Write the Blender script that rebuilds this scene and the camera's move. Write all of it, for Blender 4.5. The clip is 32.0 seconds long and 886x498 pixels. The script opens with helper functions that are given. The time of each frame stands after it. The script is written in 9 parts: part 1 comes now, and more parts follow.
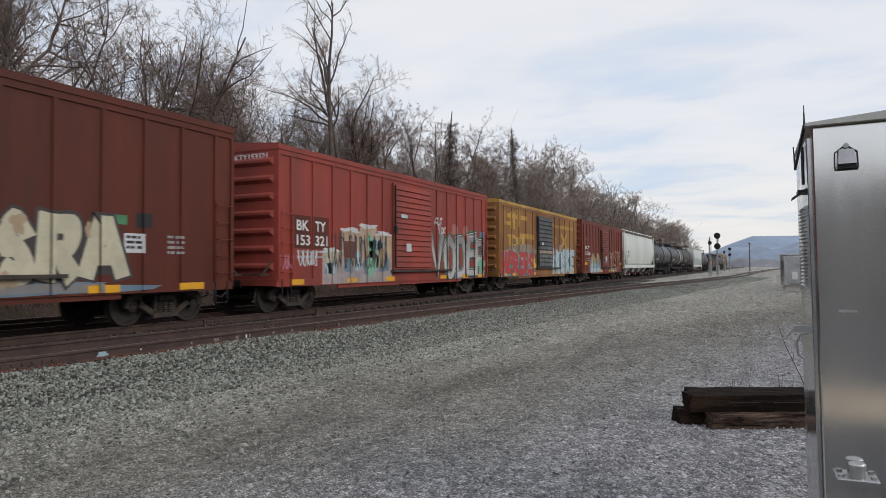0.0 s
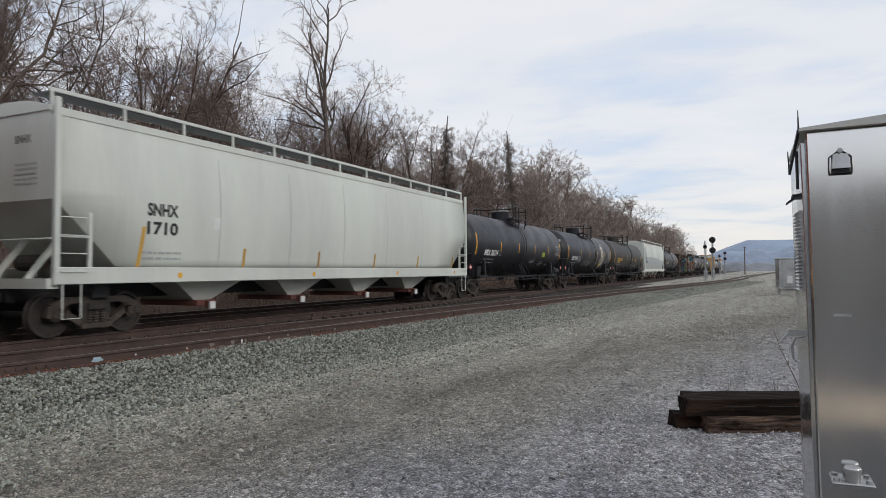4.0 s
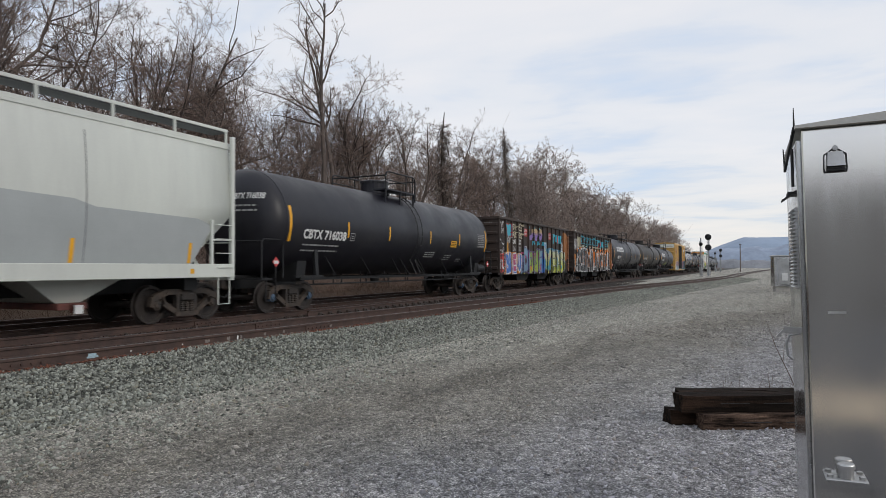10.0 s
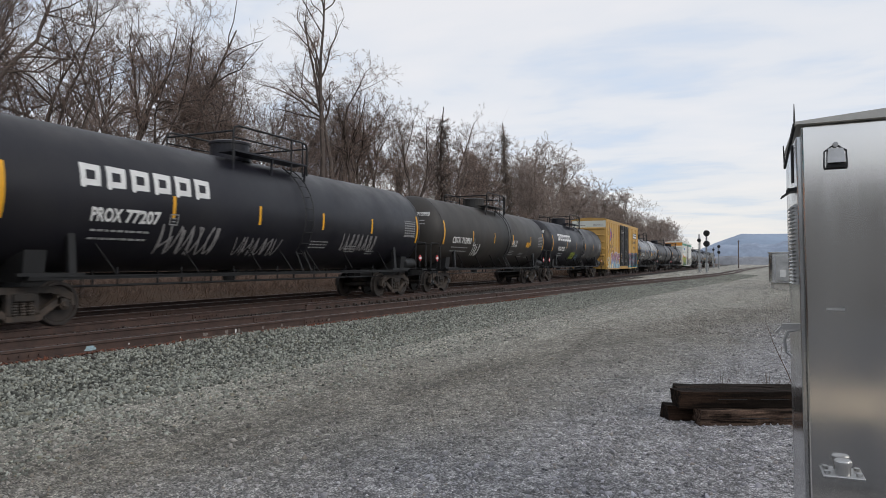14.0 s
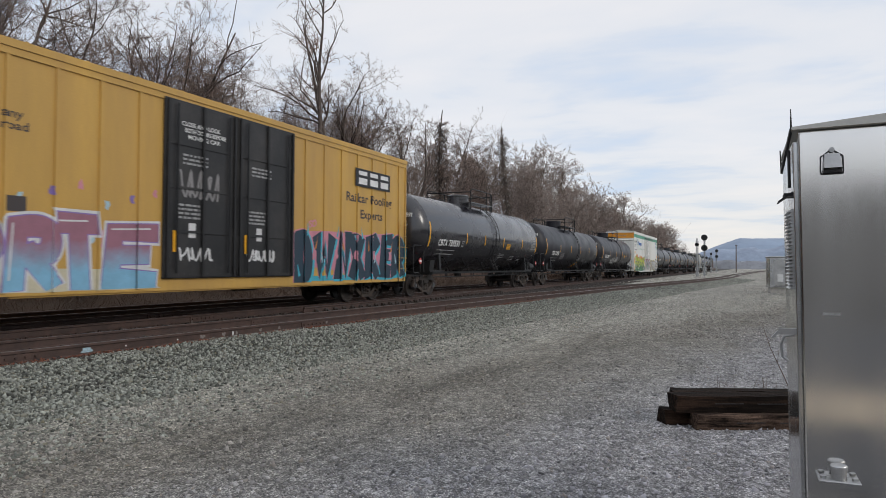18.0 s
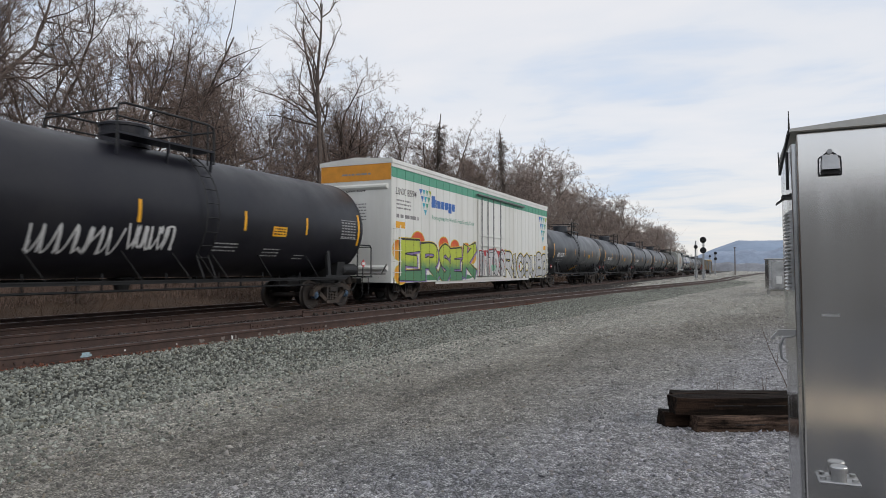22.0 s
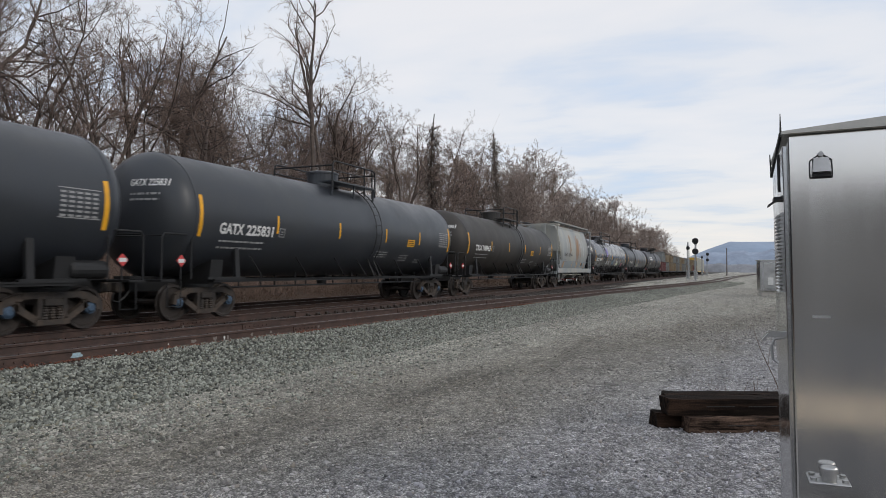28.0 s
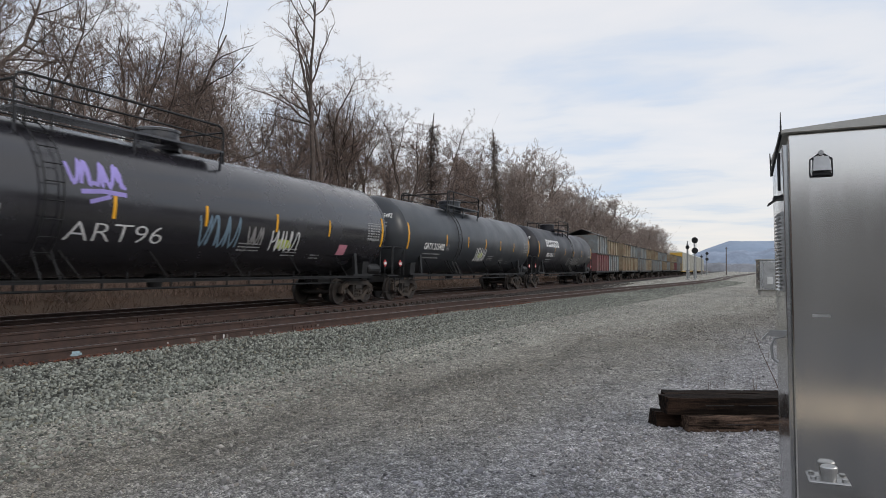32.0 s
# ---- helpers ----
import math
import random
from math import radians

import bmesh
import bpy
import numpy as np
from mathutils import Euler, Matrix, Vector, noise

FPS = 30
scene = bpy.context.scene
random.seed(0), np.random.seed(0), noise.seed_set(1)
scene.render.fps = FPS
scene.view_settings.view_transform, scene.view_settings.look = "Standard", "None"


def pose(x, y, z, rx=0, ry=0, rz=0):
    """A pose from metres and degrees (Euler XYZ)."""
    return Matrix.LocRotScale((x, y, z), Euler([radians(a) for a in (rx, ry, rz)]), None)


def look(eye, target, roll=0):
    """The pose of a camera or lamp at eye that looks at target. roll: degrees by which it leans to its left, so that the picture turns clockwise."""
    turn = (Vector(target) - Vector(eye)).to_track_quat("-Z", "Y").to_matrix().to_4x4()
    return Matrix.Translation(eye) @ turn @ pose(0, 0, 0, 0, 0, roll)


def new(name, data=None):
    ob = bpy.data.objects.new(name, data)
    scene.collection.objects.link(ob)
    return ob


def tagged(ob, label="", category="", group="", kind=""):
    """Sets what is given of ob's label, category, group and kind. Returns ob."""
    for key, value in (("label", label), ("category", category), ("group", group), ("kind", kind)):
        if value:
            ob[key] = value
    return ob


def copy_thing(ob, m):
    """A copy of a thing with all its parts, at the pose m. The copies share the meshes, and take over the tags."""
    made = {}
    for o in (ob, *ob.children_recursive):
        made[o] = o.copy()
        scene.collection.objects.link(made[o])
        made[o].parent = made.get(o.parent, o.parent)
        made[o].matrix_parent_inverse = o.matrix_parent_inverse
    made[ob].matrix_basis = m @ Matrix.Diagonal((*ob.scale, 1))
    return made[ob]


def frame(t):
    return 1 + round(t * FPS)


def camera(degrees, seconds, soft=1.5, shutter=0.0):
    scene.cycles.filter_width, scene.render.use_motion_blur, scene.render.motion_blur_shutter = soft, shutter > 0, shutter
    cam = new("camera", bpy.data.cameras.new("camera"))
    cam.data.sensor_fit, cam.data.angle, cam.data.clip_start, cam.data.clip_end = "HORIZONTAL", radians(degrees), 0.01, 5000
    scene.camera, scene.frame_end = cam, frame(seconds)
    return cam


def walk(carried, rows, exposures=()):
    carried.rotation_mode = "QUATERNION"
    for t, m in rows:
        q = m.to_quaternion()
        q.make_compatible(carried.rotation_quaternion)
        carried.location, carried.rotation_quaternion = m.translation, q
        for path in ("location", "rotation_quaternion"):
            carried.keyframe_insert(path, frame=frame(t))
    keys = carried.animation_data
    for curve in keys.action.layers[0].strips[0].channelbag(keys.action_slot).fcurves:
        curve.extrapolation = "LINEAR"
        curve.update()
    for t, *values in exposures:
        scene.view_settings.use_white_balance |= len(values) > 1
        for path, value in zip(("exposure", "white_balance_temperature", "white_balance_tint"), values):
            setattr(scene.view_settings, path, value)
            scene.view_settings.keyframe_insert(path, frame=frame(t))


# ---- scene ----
# ---- camera: hand-held, nearly still ----
cam = camera(67.22, 32.0, soft=0.6, shutter=0.14)
PATH = [  # seconds, x, y, z, tilt, lean, turn
    (0.0, 0.001, -0.005, 1.699, 91.540, 0.299, 25.583),
    (0.5, 0.002, -0.004, 1.701, 91.635, 0.340, 25.513),
    (1.0, 0.004, -0.007, 1.700, 91.776, 0.322, 25.477),
    (1.5, 0.006, -0.011, 1.701, 91.932, 0.357, 25.452),
    (2.0, 0.006, -0.013, 1.703, 92.063, 0.376, 25.439),
    (2.5, 0.004, -0.010, 1.701, 92.061, 0.318, 25.400),
    (3.0, 0.003, -0.002, 1.702, 91.973, 0.362, 25.333),
    (3.5, 0.000, -0.004, 1.701, 91.893, 0.384, 25.281),
    (5.5, 0.006, -0.010, 1.701, 92.022, 0.371, 25.083),
    (6.0, 0.004, -0.007, 1.702, 91.945, 0.360, 25.024),
    (6.5, 0.001, -0.004, 1.701, 91.834, 0.270, 24.914),
    (7.0, 0.001, -0.004, 1.700, 91.725, 0.206, 24.772),
    (7.5, 0.002, 0.003, 1.700, 91.660, 0.191, 24.719),
    (8.0, 0.002, -0.002, 1.700, 91.575, 0.201, 24.848),
    (8.5, 0.002, -0.000, 1.701, 91.527, 0.256, 24.923),
    (9.0, 0.003, -0.003, 1.701, 91.615, 0.330, 24.959),
    (9.5, 0.001, -0.005, 1.701, 91.652, 0.335, 24.905),
    (10.0, 0.003, -0.003, 1.701, 91.625, 0.280, 24.916),
    (10.5, 0.002, -0.006, 1.699, 91.545, 0.152, 24.924),
    (11.0, -0.000, -0.005, 1.700, 91.464, 0.091, 24.913),
    (11.5, 0.002, -0.002, 1.700, 91.490, 0.027, 24.892),
    (12.0, 0.002, -0.004, 1.700, 91.529, -0.017, 24.890),
    (12.5, 0.000, -0.004, 1.702, 91.521, -0.006, 24.856),
    (13.0, -0.000, 0.000, 1.700, 91.410, 0.000, 24.830),
    (13.5, 0.001, 0.001, 1.700, 91.275, 0.016, 24.786),
    (14.0, -0.002, 0.002, 1.700, 91.169, -0.054, 24.778),
    (14.5, -0.003, 0.001, 1.699, 91.028, -0.198, 24.757),
    (16.5, 0.000, -0.000, 1.699, 91.233, -0.206, 24.533),
    (17.0, -0.001, -0.006, 1.699, 91.275, -0.303, 24.492),
    (17.5, -0.001, -0.002, 1.700, 91.345, -0.321, 24.513),
    (18.0, 0.003, 0.002, 1.701, 91.434, -0.303, 24.611),
    (18.5, 0.002, -0.003, 1.699, 91.536, -0.237, 24.771),
    (19.0, 0.002, -0.005, 1.698, 91.542, -0.207, 24.959),
    (19.5, 0.005, -0.005, 1.701, 91.558, -0.088, 24.956),
    (20.0, 0.004, -0.005, 1.700, 91.581, 0.009, 24.791),
    (20.5, 0.004, -0.002, 1.699, 91.629, -0.019, 24.731),
    (21.0, 0.003, -0.001, 1.699, 91.629, -0.007, 24.634),
    (21.5, 0.003, -0.004, 1.701, 91.632, -0.017, 24.548),
    (22.0, 0.003, -0.003, 1.698, 91.725, -0.078, 24.527),
    (22.5, 0.004, -0.004, 1.700, 91.804, -0.123, 24.482),
    (23.0, 0.002, -0.007, 1.700, 91.802, -0.172, 24.432),
    (23.5, 0.001, -0.006, 1.700, 91.752, -0.215, 24.369),
    (24.0, 0.002, 0.003, 1.698, 91.676, -0.172, 24.369),
    (24.5, -0.000, 0.003, 1.698, 91.601, -0.197, 24.332),
    (25.0, -0.001, 0.000, 1.700, 91.615, -0.189, 24.237),
    (25.5, 0.001, 0.004, 1.699, 91.664, -0.200, 24.129),
    (27.5, 0.003, 0.002, 1.701, 91.794, -0.224, 23.940),
    (28.0, 0.003, -0.001, 1.701, 91.767, -0.202, 23.933),
    (28.5, 0.004, -0.003, 1.702, 91.753, -0.215, 23.901),
    (29.0, 0.003, -0.003, 1.700, 91.679, -0.271, 23.909),
    (29.5, 0.001, 0.000, 1.700, 91.600, -0.274, 23.886),
    (30.0, 0.000, 0.003, 1.700, 91.524, -0.297, 23.853),
    (30.5, -0.002, 0.002, 1.698, 91.469, -0.320, 23.819),
    (31.0, -0.001, 0.012, 1.698, 91.521, -0.286, 23.825),
    (31.5, 0.000, 0.002, 1.700, 91.598, -0.269, 23.830),
    (32.0, 0.001, 0.003, 1.699, 91.674, -0.268, 23.896),
]
walk(cam, [(t, pose(x, y, z, rx, ry, rz)) for t, x, y, z, rx, ry, rz in PATH], exposures=[(0.0, 0.0), (32.0, 0.0)])

# ---- world and sun: thin high overcast ----
world = bpy.data.worlds.new("sky")
scene.world = world
world.use_nodes = True
wn, wl = world.node_tree.nodes, world.node_tree.links
wn.clear()
w_out = wn.new("ShaderNodeOutputWorld")
w_bg = wn.new("ShaderNodeBackground")
w_sky = wn.new("ShaderNodeTexSky")
w_sky.sky_type, w_sky.sun_disc = "NISHITA", False
w_sky.sun_elevation, w_sky.sun_rotation = radians(29), radians(107)
w_geo = wn.new("ShaderNodeTexCoord")
w_sep = wn.new("ShaderNodeSeparateXYZ")
wl.new(w_geo.outputs["Generated"], w_sep.inputs[0])
w_h = wn.new("ShaderNodeMath"); w_h.operation = "MAXIMUM"; w_h.inputs[1].default_value = 0.03
wl.new(w_sep.outputs["Z"], w_h.inputs[0])
w_add = wn.new("ShaderNodeMath"); w_add.operation = "ADD"; w_add.inputs[1].default_value = 0.10
wl.new(w_h.outputs[0], w_add.inputs[0])
w_div = wn.new("ShaderNodeVectorMath"); w_div.operation = "DIVIDE"
w_cmb = wn.new("ShaderNodeCombineXYZ")
for i in range(3):
    wl.new(w_add.outputs[0], w_cmb.inputs[i])
wl.new(w_geo.outputs["Generated"], w_div.inputs[0])
wl.new(w_cmb.outputs[0], w_div.inputs[1])
w_map = wn.new("ShaderNodeMapping")
w_map.inputs["Rotation"].default_value = (0, 0, radians(-38))
w_map.inputs["Scale"].default_value = (0.75, 1.25, 0.3)
wl.new(w_div.outputs[0], w_map.inputs[0])
w_noise = wn.new("ShaderNodeTexNoise")
w_noise.inputs["Scale"].default_value, w_noise.inputs["Detail"].default_value = 1.45, 5.0
w_noise.inputs["Roughness"].default_value, w_noise.inputs["Distortion"].default_value = 0.50, 0.25
wl.new(w_map.outputs[0], w_noise.inputs["Vector"])
w_ramp = wn.new("ShaderNodeValToRGB")
w_ramp.color_ramp.elements[0].position, w_ramp.color_ramp.elements[0].color = 0.33, (0.64, 0.755, 0.93, 1)
w_ramp.color_ramp.elements[1].position, w_ramp.color_ramp.elements[1].color = 0.66, (0.905, 0.905, 0.935, 1)
for pos, col in ((0.42, (0.735, 0.80, 0.91, 1)), (0.50, (0.84, 0.865, 0.92, 1))):
    w_ramp.color_ramp.elements.new(pos).color = col
wl.new(w_noise.outputs["Fac"], w_ramp.inputs[0])
# the thin cloud is warmer and brighter low down
w_low = wn.new("ShaderNodeMapRange")
w_low.inputs[1].default_value, w_low.inputs[2].default_value, w_low.inputs[3].default_value, w_low.inputs[4].default_value = 0.0, 0.17, 0.75, 0.0
wl.new(w_sep.outputs["Z"], w_low.inputs[0])
w_warm = wn.new("ShaderNodeMixRGB"); w_warm.blend_type = "MULTIPLY"
w_warm.inputs[2].default_value = (1.06, 1.0, 0.905, 1)
wl.new(w_low.outputs[0], w_warm.inputs[0])
wl.new(w_ramp.outputs[0], w_warm.inputs[1])
w_mul = wn.new("ShaderNodeVectorMath"); w_mul.operation = "SCALE"; w_mul.inputs["Scale"].default_value = 0.10
wl.new(w_sky.outputs[0], w_mul.inputs[0])
w_mix = wn.new("ShaderNodeMixRGB"); w_mix.inputs[0].default_value = 0.88
wl.new(w_mul.outputs[0], w_mix.inputs[1])
wl.new(w_warm.outputs[0], w_mix.inputs[2])
wl.new(w_mix.outputs[0], w_bg.inputs["Color"])
w_bg.inputs["Strength"].default_value = 1.0
wl.new(w_bg.outputs[0], w_out.inputs[0])

sun_data = bpy.data.lights.new("sun", "SUN")
sun_data.energy, sun_data.angle, sun_data.color = 0.8, radians(14), (1.0, 0.95, 0.88)
sun = new("sun", sun_data)
sun.matrix_world = look((60, -18, 35), (0, 0, 0))

# ---- materials ----
def ramp(nt, fac, stops):
    r = nt.nodes.new("ShaderNodeValToRGB")
    els = r.color_ramp.elements
    els[0].position, els[0].color = stops[0][0], (*stops[0][1], 1)
    els[1].position, els[1].color = stops[-1][0], (*stops[-1][1], 1)
    for pos, col in stops[1:-1]:
        els.new(pos).color = (*col, 1)
    nt.links.new(fac, r.inputs[0])
    return r.outputs[0]


def tex(nt, scale, detail=4.0, rough=0.6, stretch=(1, 1, 1), coord="Object", kind="Noise"):
    c = nt.nodes.new("ShaderNodeTexCoord")
    m = nt.nodes.new("ShaderNodeMapping")
    m.inputs["Scale"].default_value = stretch
    nt.links.new(c.outputs[coord], m.inputs[0])
    n = nt.nodes.new("ShaderNodeTex" + kind)
    n.inputs["Scale"].default_value = scale
    if kind == "Noise":
        n.inputs["Detail"].default_value, n.inputs["Roughness"].default_value = detail, rough
    nt.links.new(m.outputs[0], n.inputs["Vector"])
    return n.outputs["Fac"] if kind == "Noise" else n.outputs["Distance"]


def shade(name, col, rough=0.7, metal=0.0, vary=0.25, scale=3.0, fine=40.0, bump=0.15, dirt=None, dirt_amount=0.4,
          streak=(1, 1, 1), coord="Object", spec=0.5, bump_dist=0.01, random_value=0.0):
    """A worn surface: base colour, broad stains, fine grain and relief."""
    m = bpy.data.materials.new(name)
    m.use_nodes = True
    nt = m.node_tree
    b = nt.nodes["Principled BSDF"]
    b.inputs["Roughness"].default_value, b.inputs["Metallic"].default_value = rough, metal
    b.inputs["Specular IOR Level"].default_value = spec
    broad = tex(nt, scale, 5.0, 0.62, streak, coord)
    grain = tex(nt, fine, 3.0, 0.6, (1, 1, 1), coord)
    lo = tuple(c * (1 - vary) for c in col)
    hi = tuple(min(1.0, c * (1 + vary)) for c in col)
    base = ramp(nt, broad, [(0.3, lo), (0.7, hi)])
    if dirt:
        stain = tex(nt, scale * 0.45, 6.0, 0.7, streak, coord)
        f = ramp(nt, stain, [(0.5 - 0.2 * dirt_amount, (0, 0, 0)), (0.78 - 0.2 * dirt_amount, (1, 1, 1))])
        mx = nt.nodes.new("ShaderNodeMixRGB")
        nt.links.new(f, mx.inputs[0]); nt.links.new(base, mx.inputs[1])
        mx.inputs[2].default_value = (*dirt, 1)
        base = mx.outputs[0]
    g = ramp(nt, grain, [(0.25, (1 - vary * 0.7,) * 3), (0.75, (1 + vary * 0.0,) * 3)])
    mg = nt.nodes.new("ShaderNodeMixRGB"); mg.blend_type = "MULTIPLY"; mg.inputs[0].default_value = 1.0
    nt.links.new(base, mg.inputs[1]); nt.links.new(g, mg.inputs[2])
    base = mg.outputs[0]
    if random_value:
        oi = nt.nodes.new("ShaderNodeObjectInfo")
        rr = ramp(nt, oi.outputs["Random"], [(0.0, (1 - random_value,) * 3), (1.0, (1, 1, 1))])
        m2 = nt.nodes.new("ShaderNodeMixRGB"); m2.blend_type = "MULTIPLY"; m2.inputs[0].default_value = 1.0
        nt.links.new(base, m2.inputs[1]); nt.links.new(rr, m2.inputs[2])
        base = m2.outputs[0]
    nt.links.new(base, b.inputs["Base Color"])
    r2 = ramp(nt, broad, [(0.3, (max(0.02, rough - 0.1),) * 3), (0.7, (min(1, rough + 0.1),) * 3)])
    nt.links.new(r2, b.inputs["Roughness"])
    if bump:
        bp = nt.nodes.new("ShaderNodeBump")
        bp.inputs["Strength"].default_value, bp.inputs["Distance"].default_value = bump, bump_dist
        nt.links.new(grain, bp.inputs["Height"])
        nt.links.new(bp.outputs[0], b.inputs["Normal"])
    return m


M = {}
def paint(key, col, rough=0.55, **kw):
    if key not in M:
        M[key] = shade(key, col, rough, **kw)
    return M[key]


def across(nt):
    """Tone of the yard across its width: greenish coarse stone by the tracks, dark driven lanes, blue-grey fine gravel beyond."""
    c = nt.nodes.new("ShaderNodeTexCoord")
    sep = nt.nodes.new("ShaderNodeSeparateXYZ")
    nt.links.new(c.outputs["Object"], sep.inputs[0])
    wob = tex(nt, 0.42, 6.0, 0.62, (1.0, 0.45, 1.0))
    w2 = nt.nodes.new("ShaderNodeMath"); w2.operation = "MULTIPLY_ADD"
    w2.inputs[1].default_value, w2.inputs[2].default_value = 4.4, -2.2
    nt.links.new(wob, w2.inputs[0])
    sk = nt.nodes.new("ShaderNodeMath"); sk.operation = "MULTIPLY_ADD"
    sk.inputs[1].default_value = -0.26
    nt.links.new(sep.outputs["Y"], sk.inputs[0]); nt.links.new(sep.outputs["X"], sk.inputs[2])
    ad = nt.nodes.new("ShaderNodeMath"); ad.operation = "ADD"
    nt.links.new(sk.outputs[0], ad.inputs[0]); nt.links.new(w2.outputs[0], ad.inputs[1])
    mr = nt.nodes.new("ShaderNodeMapRange")
    mr.inputs[1].default_value, mr.inputs[2].default_value = -11.3, 0.7
    nt.links.new(ad.outputs[0], mr.inputs[0])
    return ramp(nt, mr.outputs[0], [(0.0, (1.24, 1.22, 1.15)), (0.24, (1.16, 1.145, 1.06)), (0.34, (0.96, 0.93, 0.86)), (0.42, (0.76, 0.73, 0.67)), (0.50, (0.84, 0.815, 0.775)),
                                    (0.565, (0.90, 0.89, 0.89)), (0.65, (1.0, 1.005, 1.08)), (0.80, (1.10, 1.11, 1.24)), (0.88, (0.95, 0.95, 1.03)), (1.0, (1.06, 1.06, 1.14))])


def times(nt, a, b):
    mx = nt.nodes.new("ShaderNodeMixRGB")
    mx.blend_type, mx.inputs[0].default_value = "MULTIPLY", 1.0
    nt.links.new(a, mx.inputs[1])
    nt.links.new(b, mx.inputs[2])
    return mx.outputs[0]


def cells(nt, scale, tones, gaps):
    """Packed stones: a tone for each and dark joints between."""
    c = nt.nodes.new("ShaderNodeTexCoord")
    v = nt.nodes.new("ShaderNodeTexVoronoi")
    v.inputs["Scale"].default_value = scale
    nt.links.new(c.outputs["Object"], v.inputs["Vector"])
    sep = nt.nodes.new("ShaderNodeSeparateColor")
    nt.links.new(v.outputs["Color"], sep.inputs[0])
    return times(nt, ramp(nt, sep.outputs[0], tones), ramp(nt, v.outputs["Distance"], gaps)), v.outputs["Distance"]


def ground_mat(name, col, zone=True, coarse=19, fine=62):
    """Crushed stone: packed grains of two sizes, with driven lanes."""
    m = shade(name, col, 0.95, vary=0.22, scale=0.9, fine=34, bump=0)
    nt = m.node_tree
    b = nt.nodes["Principled BSDF"]
    old = b.inputs["Base Color"].links[0].from_socket
    if zone:
        old = times(nt, old, across(nt))
    g = lambda v: (v, v, v * 0.99)
    f1, d1 = cells(nt, fine, [(0.0, g(0.55)), (0.5, g(0.95)), (0.9, g(1.3)), (1.0, g(1.75))], [(0.30, g(1.12)), (0.70, g(0.38))])
    f2, d2 = cells(nt, coarse, [(0.0, g(0.74)), (0.5, g(1.0)), (1.0, g(1.24))], [(0.35, g(1.05)), (0.75, g(0.68))])
    f3, d3 = cells(nt, 8.5, [(0.0, g(0.78)), (0.5, g(1.0)), (1.0, g(1.2))], [(0.2, g(1.0)), (0.8, g(0.88))])
    lines = ramp(nt, tex(nt, 1.3, 6.0, 0.68, (1.7, 0.14, 1.0)), [(0.30, (0.50, 0.49, 0.48)), (0.47, (1.0, 1.0, 1.0)), (0.70, (1.12, 1.12, 1.10))])
    spots = ramp(nt, tex(nt, 0.9, 6.0, 0.7, (1.0, 0.6, 1.0)), [(0.27, (0.62, 0.56, 0.50)), (0.40, (1.0, 1.0, 1.0))])
    ruts = ramp(nt, tex(nt, 0.55, 5.0, 0.65, (1.3, 0.12, 1.0)), [(0.33, (0.60, 0.585, 0.56)), (0.46, (1.0, 1.0, 1.0))])
    for f in (f1, f2, f3, lines, spots, ruts):
        old = times(nt, old, f)
    nt.links.new(old, b.inputs["Base Color"])
    bp = nt.nodes.new("ShaderNodeBump")
    bp.invert = True
    bp.inputs["Strength"].default_value, bp.inputs["Distance"].default_value = 0.8, 0.015
    nt.links.new(d1, bp.inputs["Height"])
    nt.links.new(bp.outputs[0], b.inputs["Normal"])
    return m


def stone_mat(name, col, vary, zone=False):
    """Loose stones, each of its own tone."""
    m = bpy.data.materials.new(name)
    m.use_nodes = True
    nt = m.node_tree
    b = nt.nodes["Principled BSDF"]
    b.inputs["Roughness"].default_value = 0.9
    g = nt.nodes.new("ShaderNodeNewGeometry")
    lo, hi = tuple(c * (1 - vary) for c in col), tuple(min(1, c * (1 + vary)) for c in col)
    warm = (col[0] * 1.05, col[1] * 0.95, col[2] * 0.80)
    base = ramp(nt, g.outputs["Random Per Island"], [(0.0, lo), (0.48, col), (0.52, warm), (0.58, col), (0.95, hi), (1.0, tuple(min(1, c * 1.9) for c in col))])
    grain = tex(nt, 60, 3.0, 0.7)
    gr = ramp(nt, grain, [(0.3, (0.75, 0.75, 0.75)), (0.7, (1.1, 1.1, 1.1))])
    mx = nt.nodes.new("ShaderNodeMixRGB")
    mx.blend_type, mx.inputs[0].default_value = "MULTIPLY", 1.0
    nt.links.new(base, mx.inputs[1])
    nt.links.new(gr, mx.inputs[2])
    old = mx.outputs[0]
    if zone:
        old = times(nt, old, across(nt))
    nt.links.new(old, b.inputs["Base Color"])
    return m


M["gravel"] = ground_mat("gravel", (0.44, 0.428, 0.418))
M["ballast_stone"] = stone_mat("ballast_stone", (0.232, 0.240, 0.208), 0.75)
# bed darkened to stand in for shade in the gaps between loose stones
M["ballast_bed"] = ground_mat("ballast_bed", (0.085, 0.085, 0.075), False, 12, 26)
paint("track_bed", (0.045, 0.038, 0.034), 0.95, vary=0.4, scale=2, fine=30, bump=1.0, bump_dist=0.04)
paint("rub_mark", (0.24, 0.21, 0.19), 0.7, vary=0.3, scale=20)
M["ballast_dark"] = stone_mat("ballast_dark", (0.085, 0.072, 0.066), 0.6)
M["yard_stone"] = stone_mat("yard_stone", (0.325, 0.315, 0.305), 0.6, True)
paint("litter", (0.085, 0.050, 0.032), 0.95, vary=0.45, scale=0.8, fine=14, bump=1.0, bump_dist=0.05, dirt=(0.11, 0.075, 0.05), dirt_amount=0.3)
# dark colour of the unseen woods strips added behind and beside the yard
paint("unseen_woods", (0.12, 0.115, 0.11), 1.0, vary=0.4, scale=0.5, fine=3, bump=0)
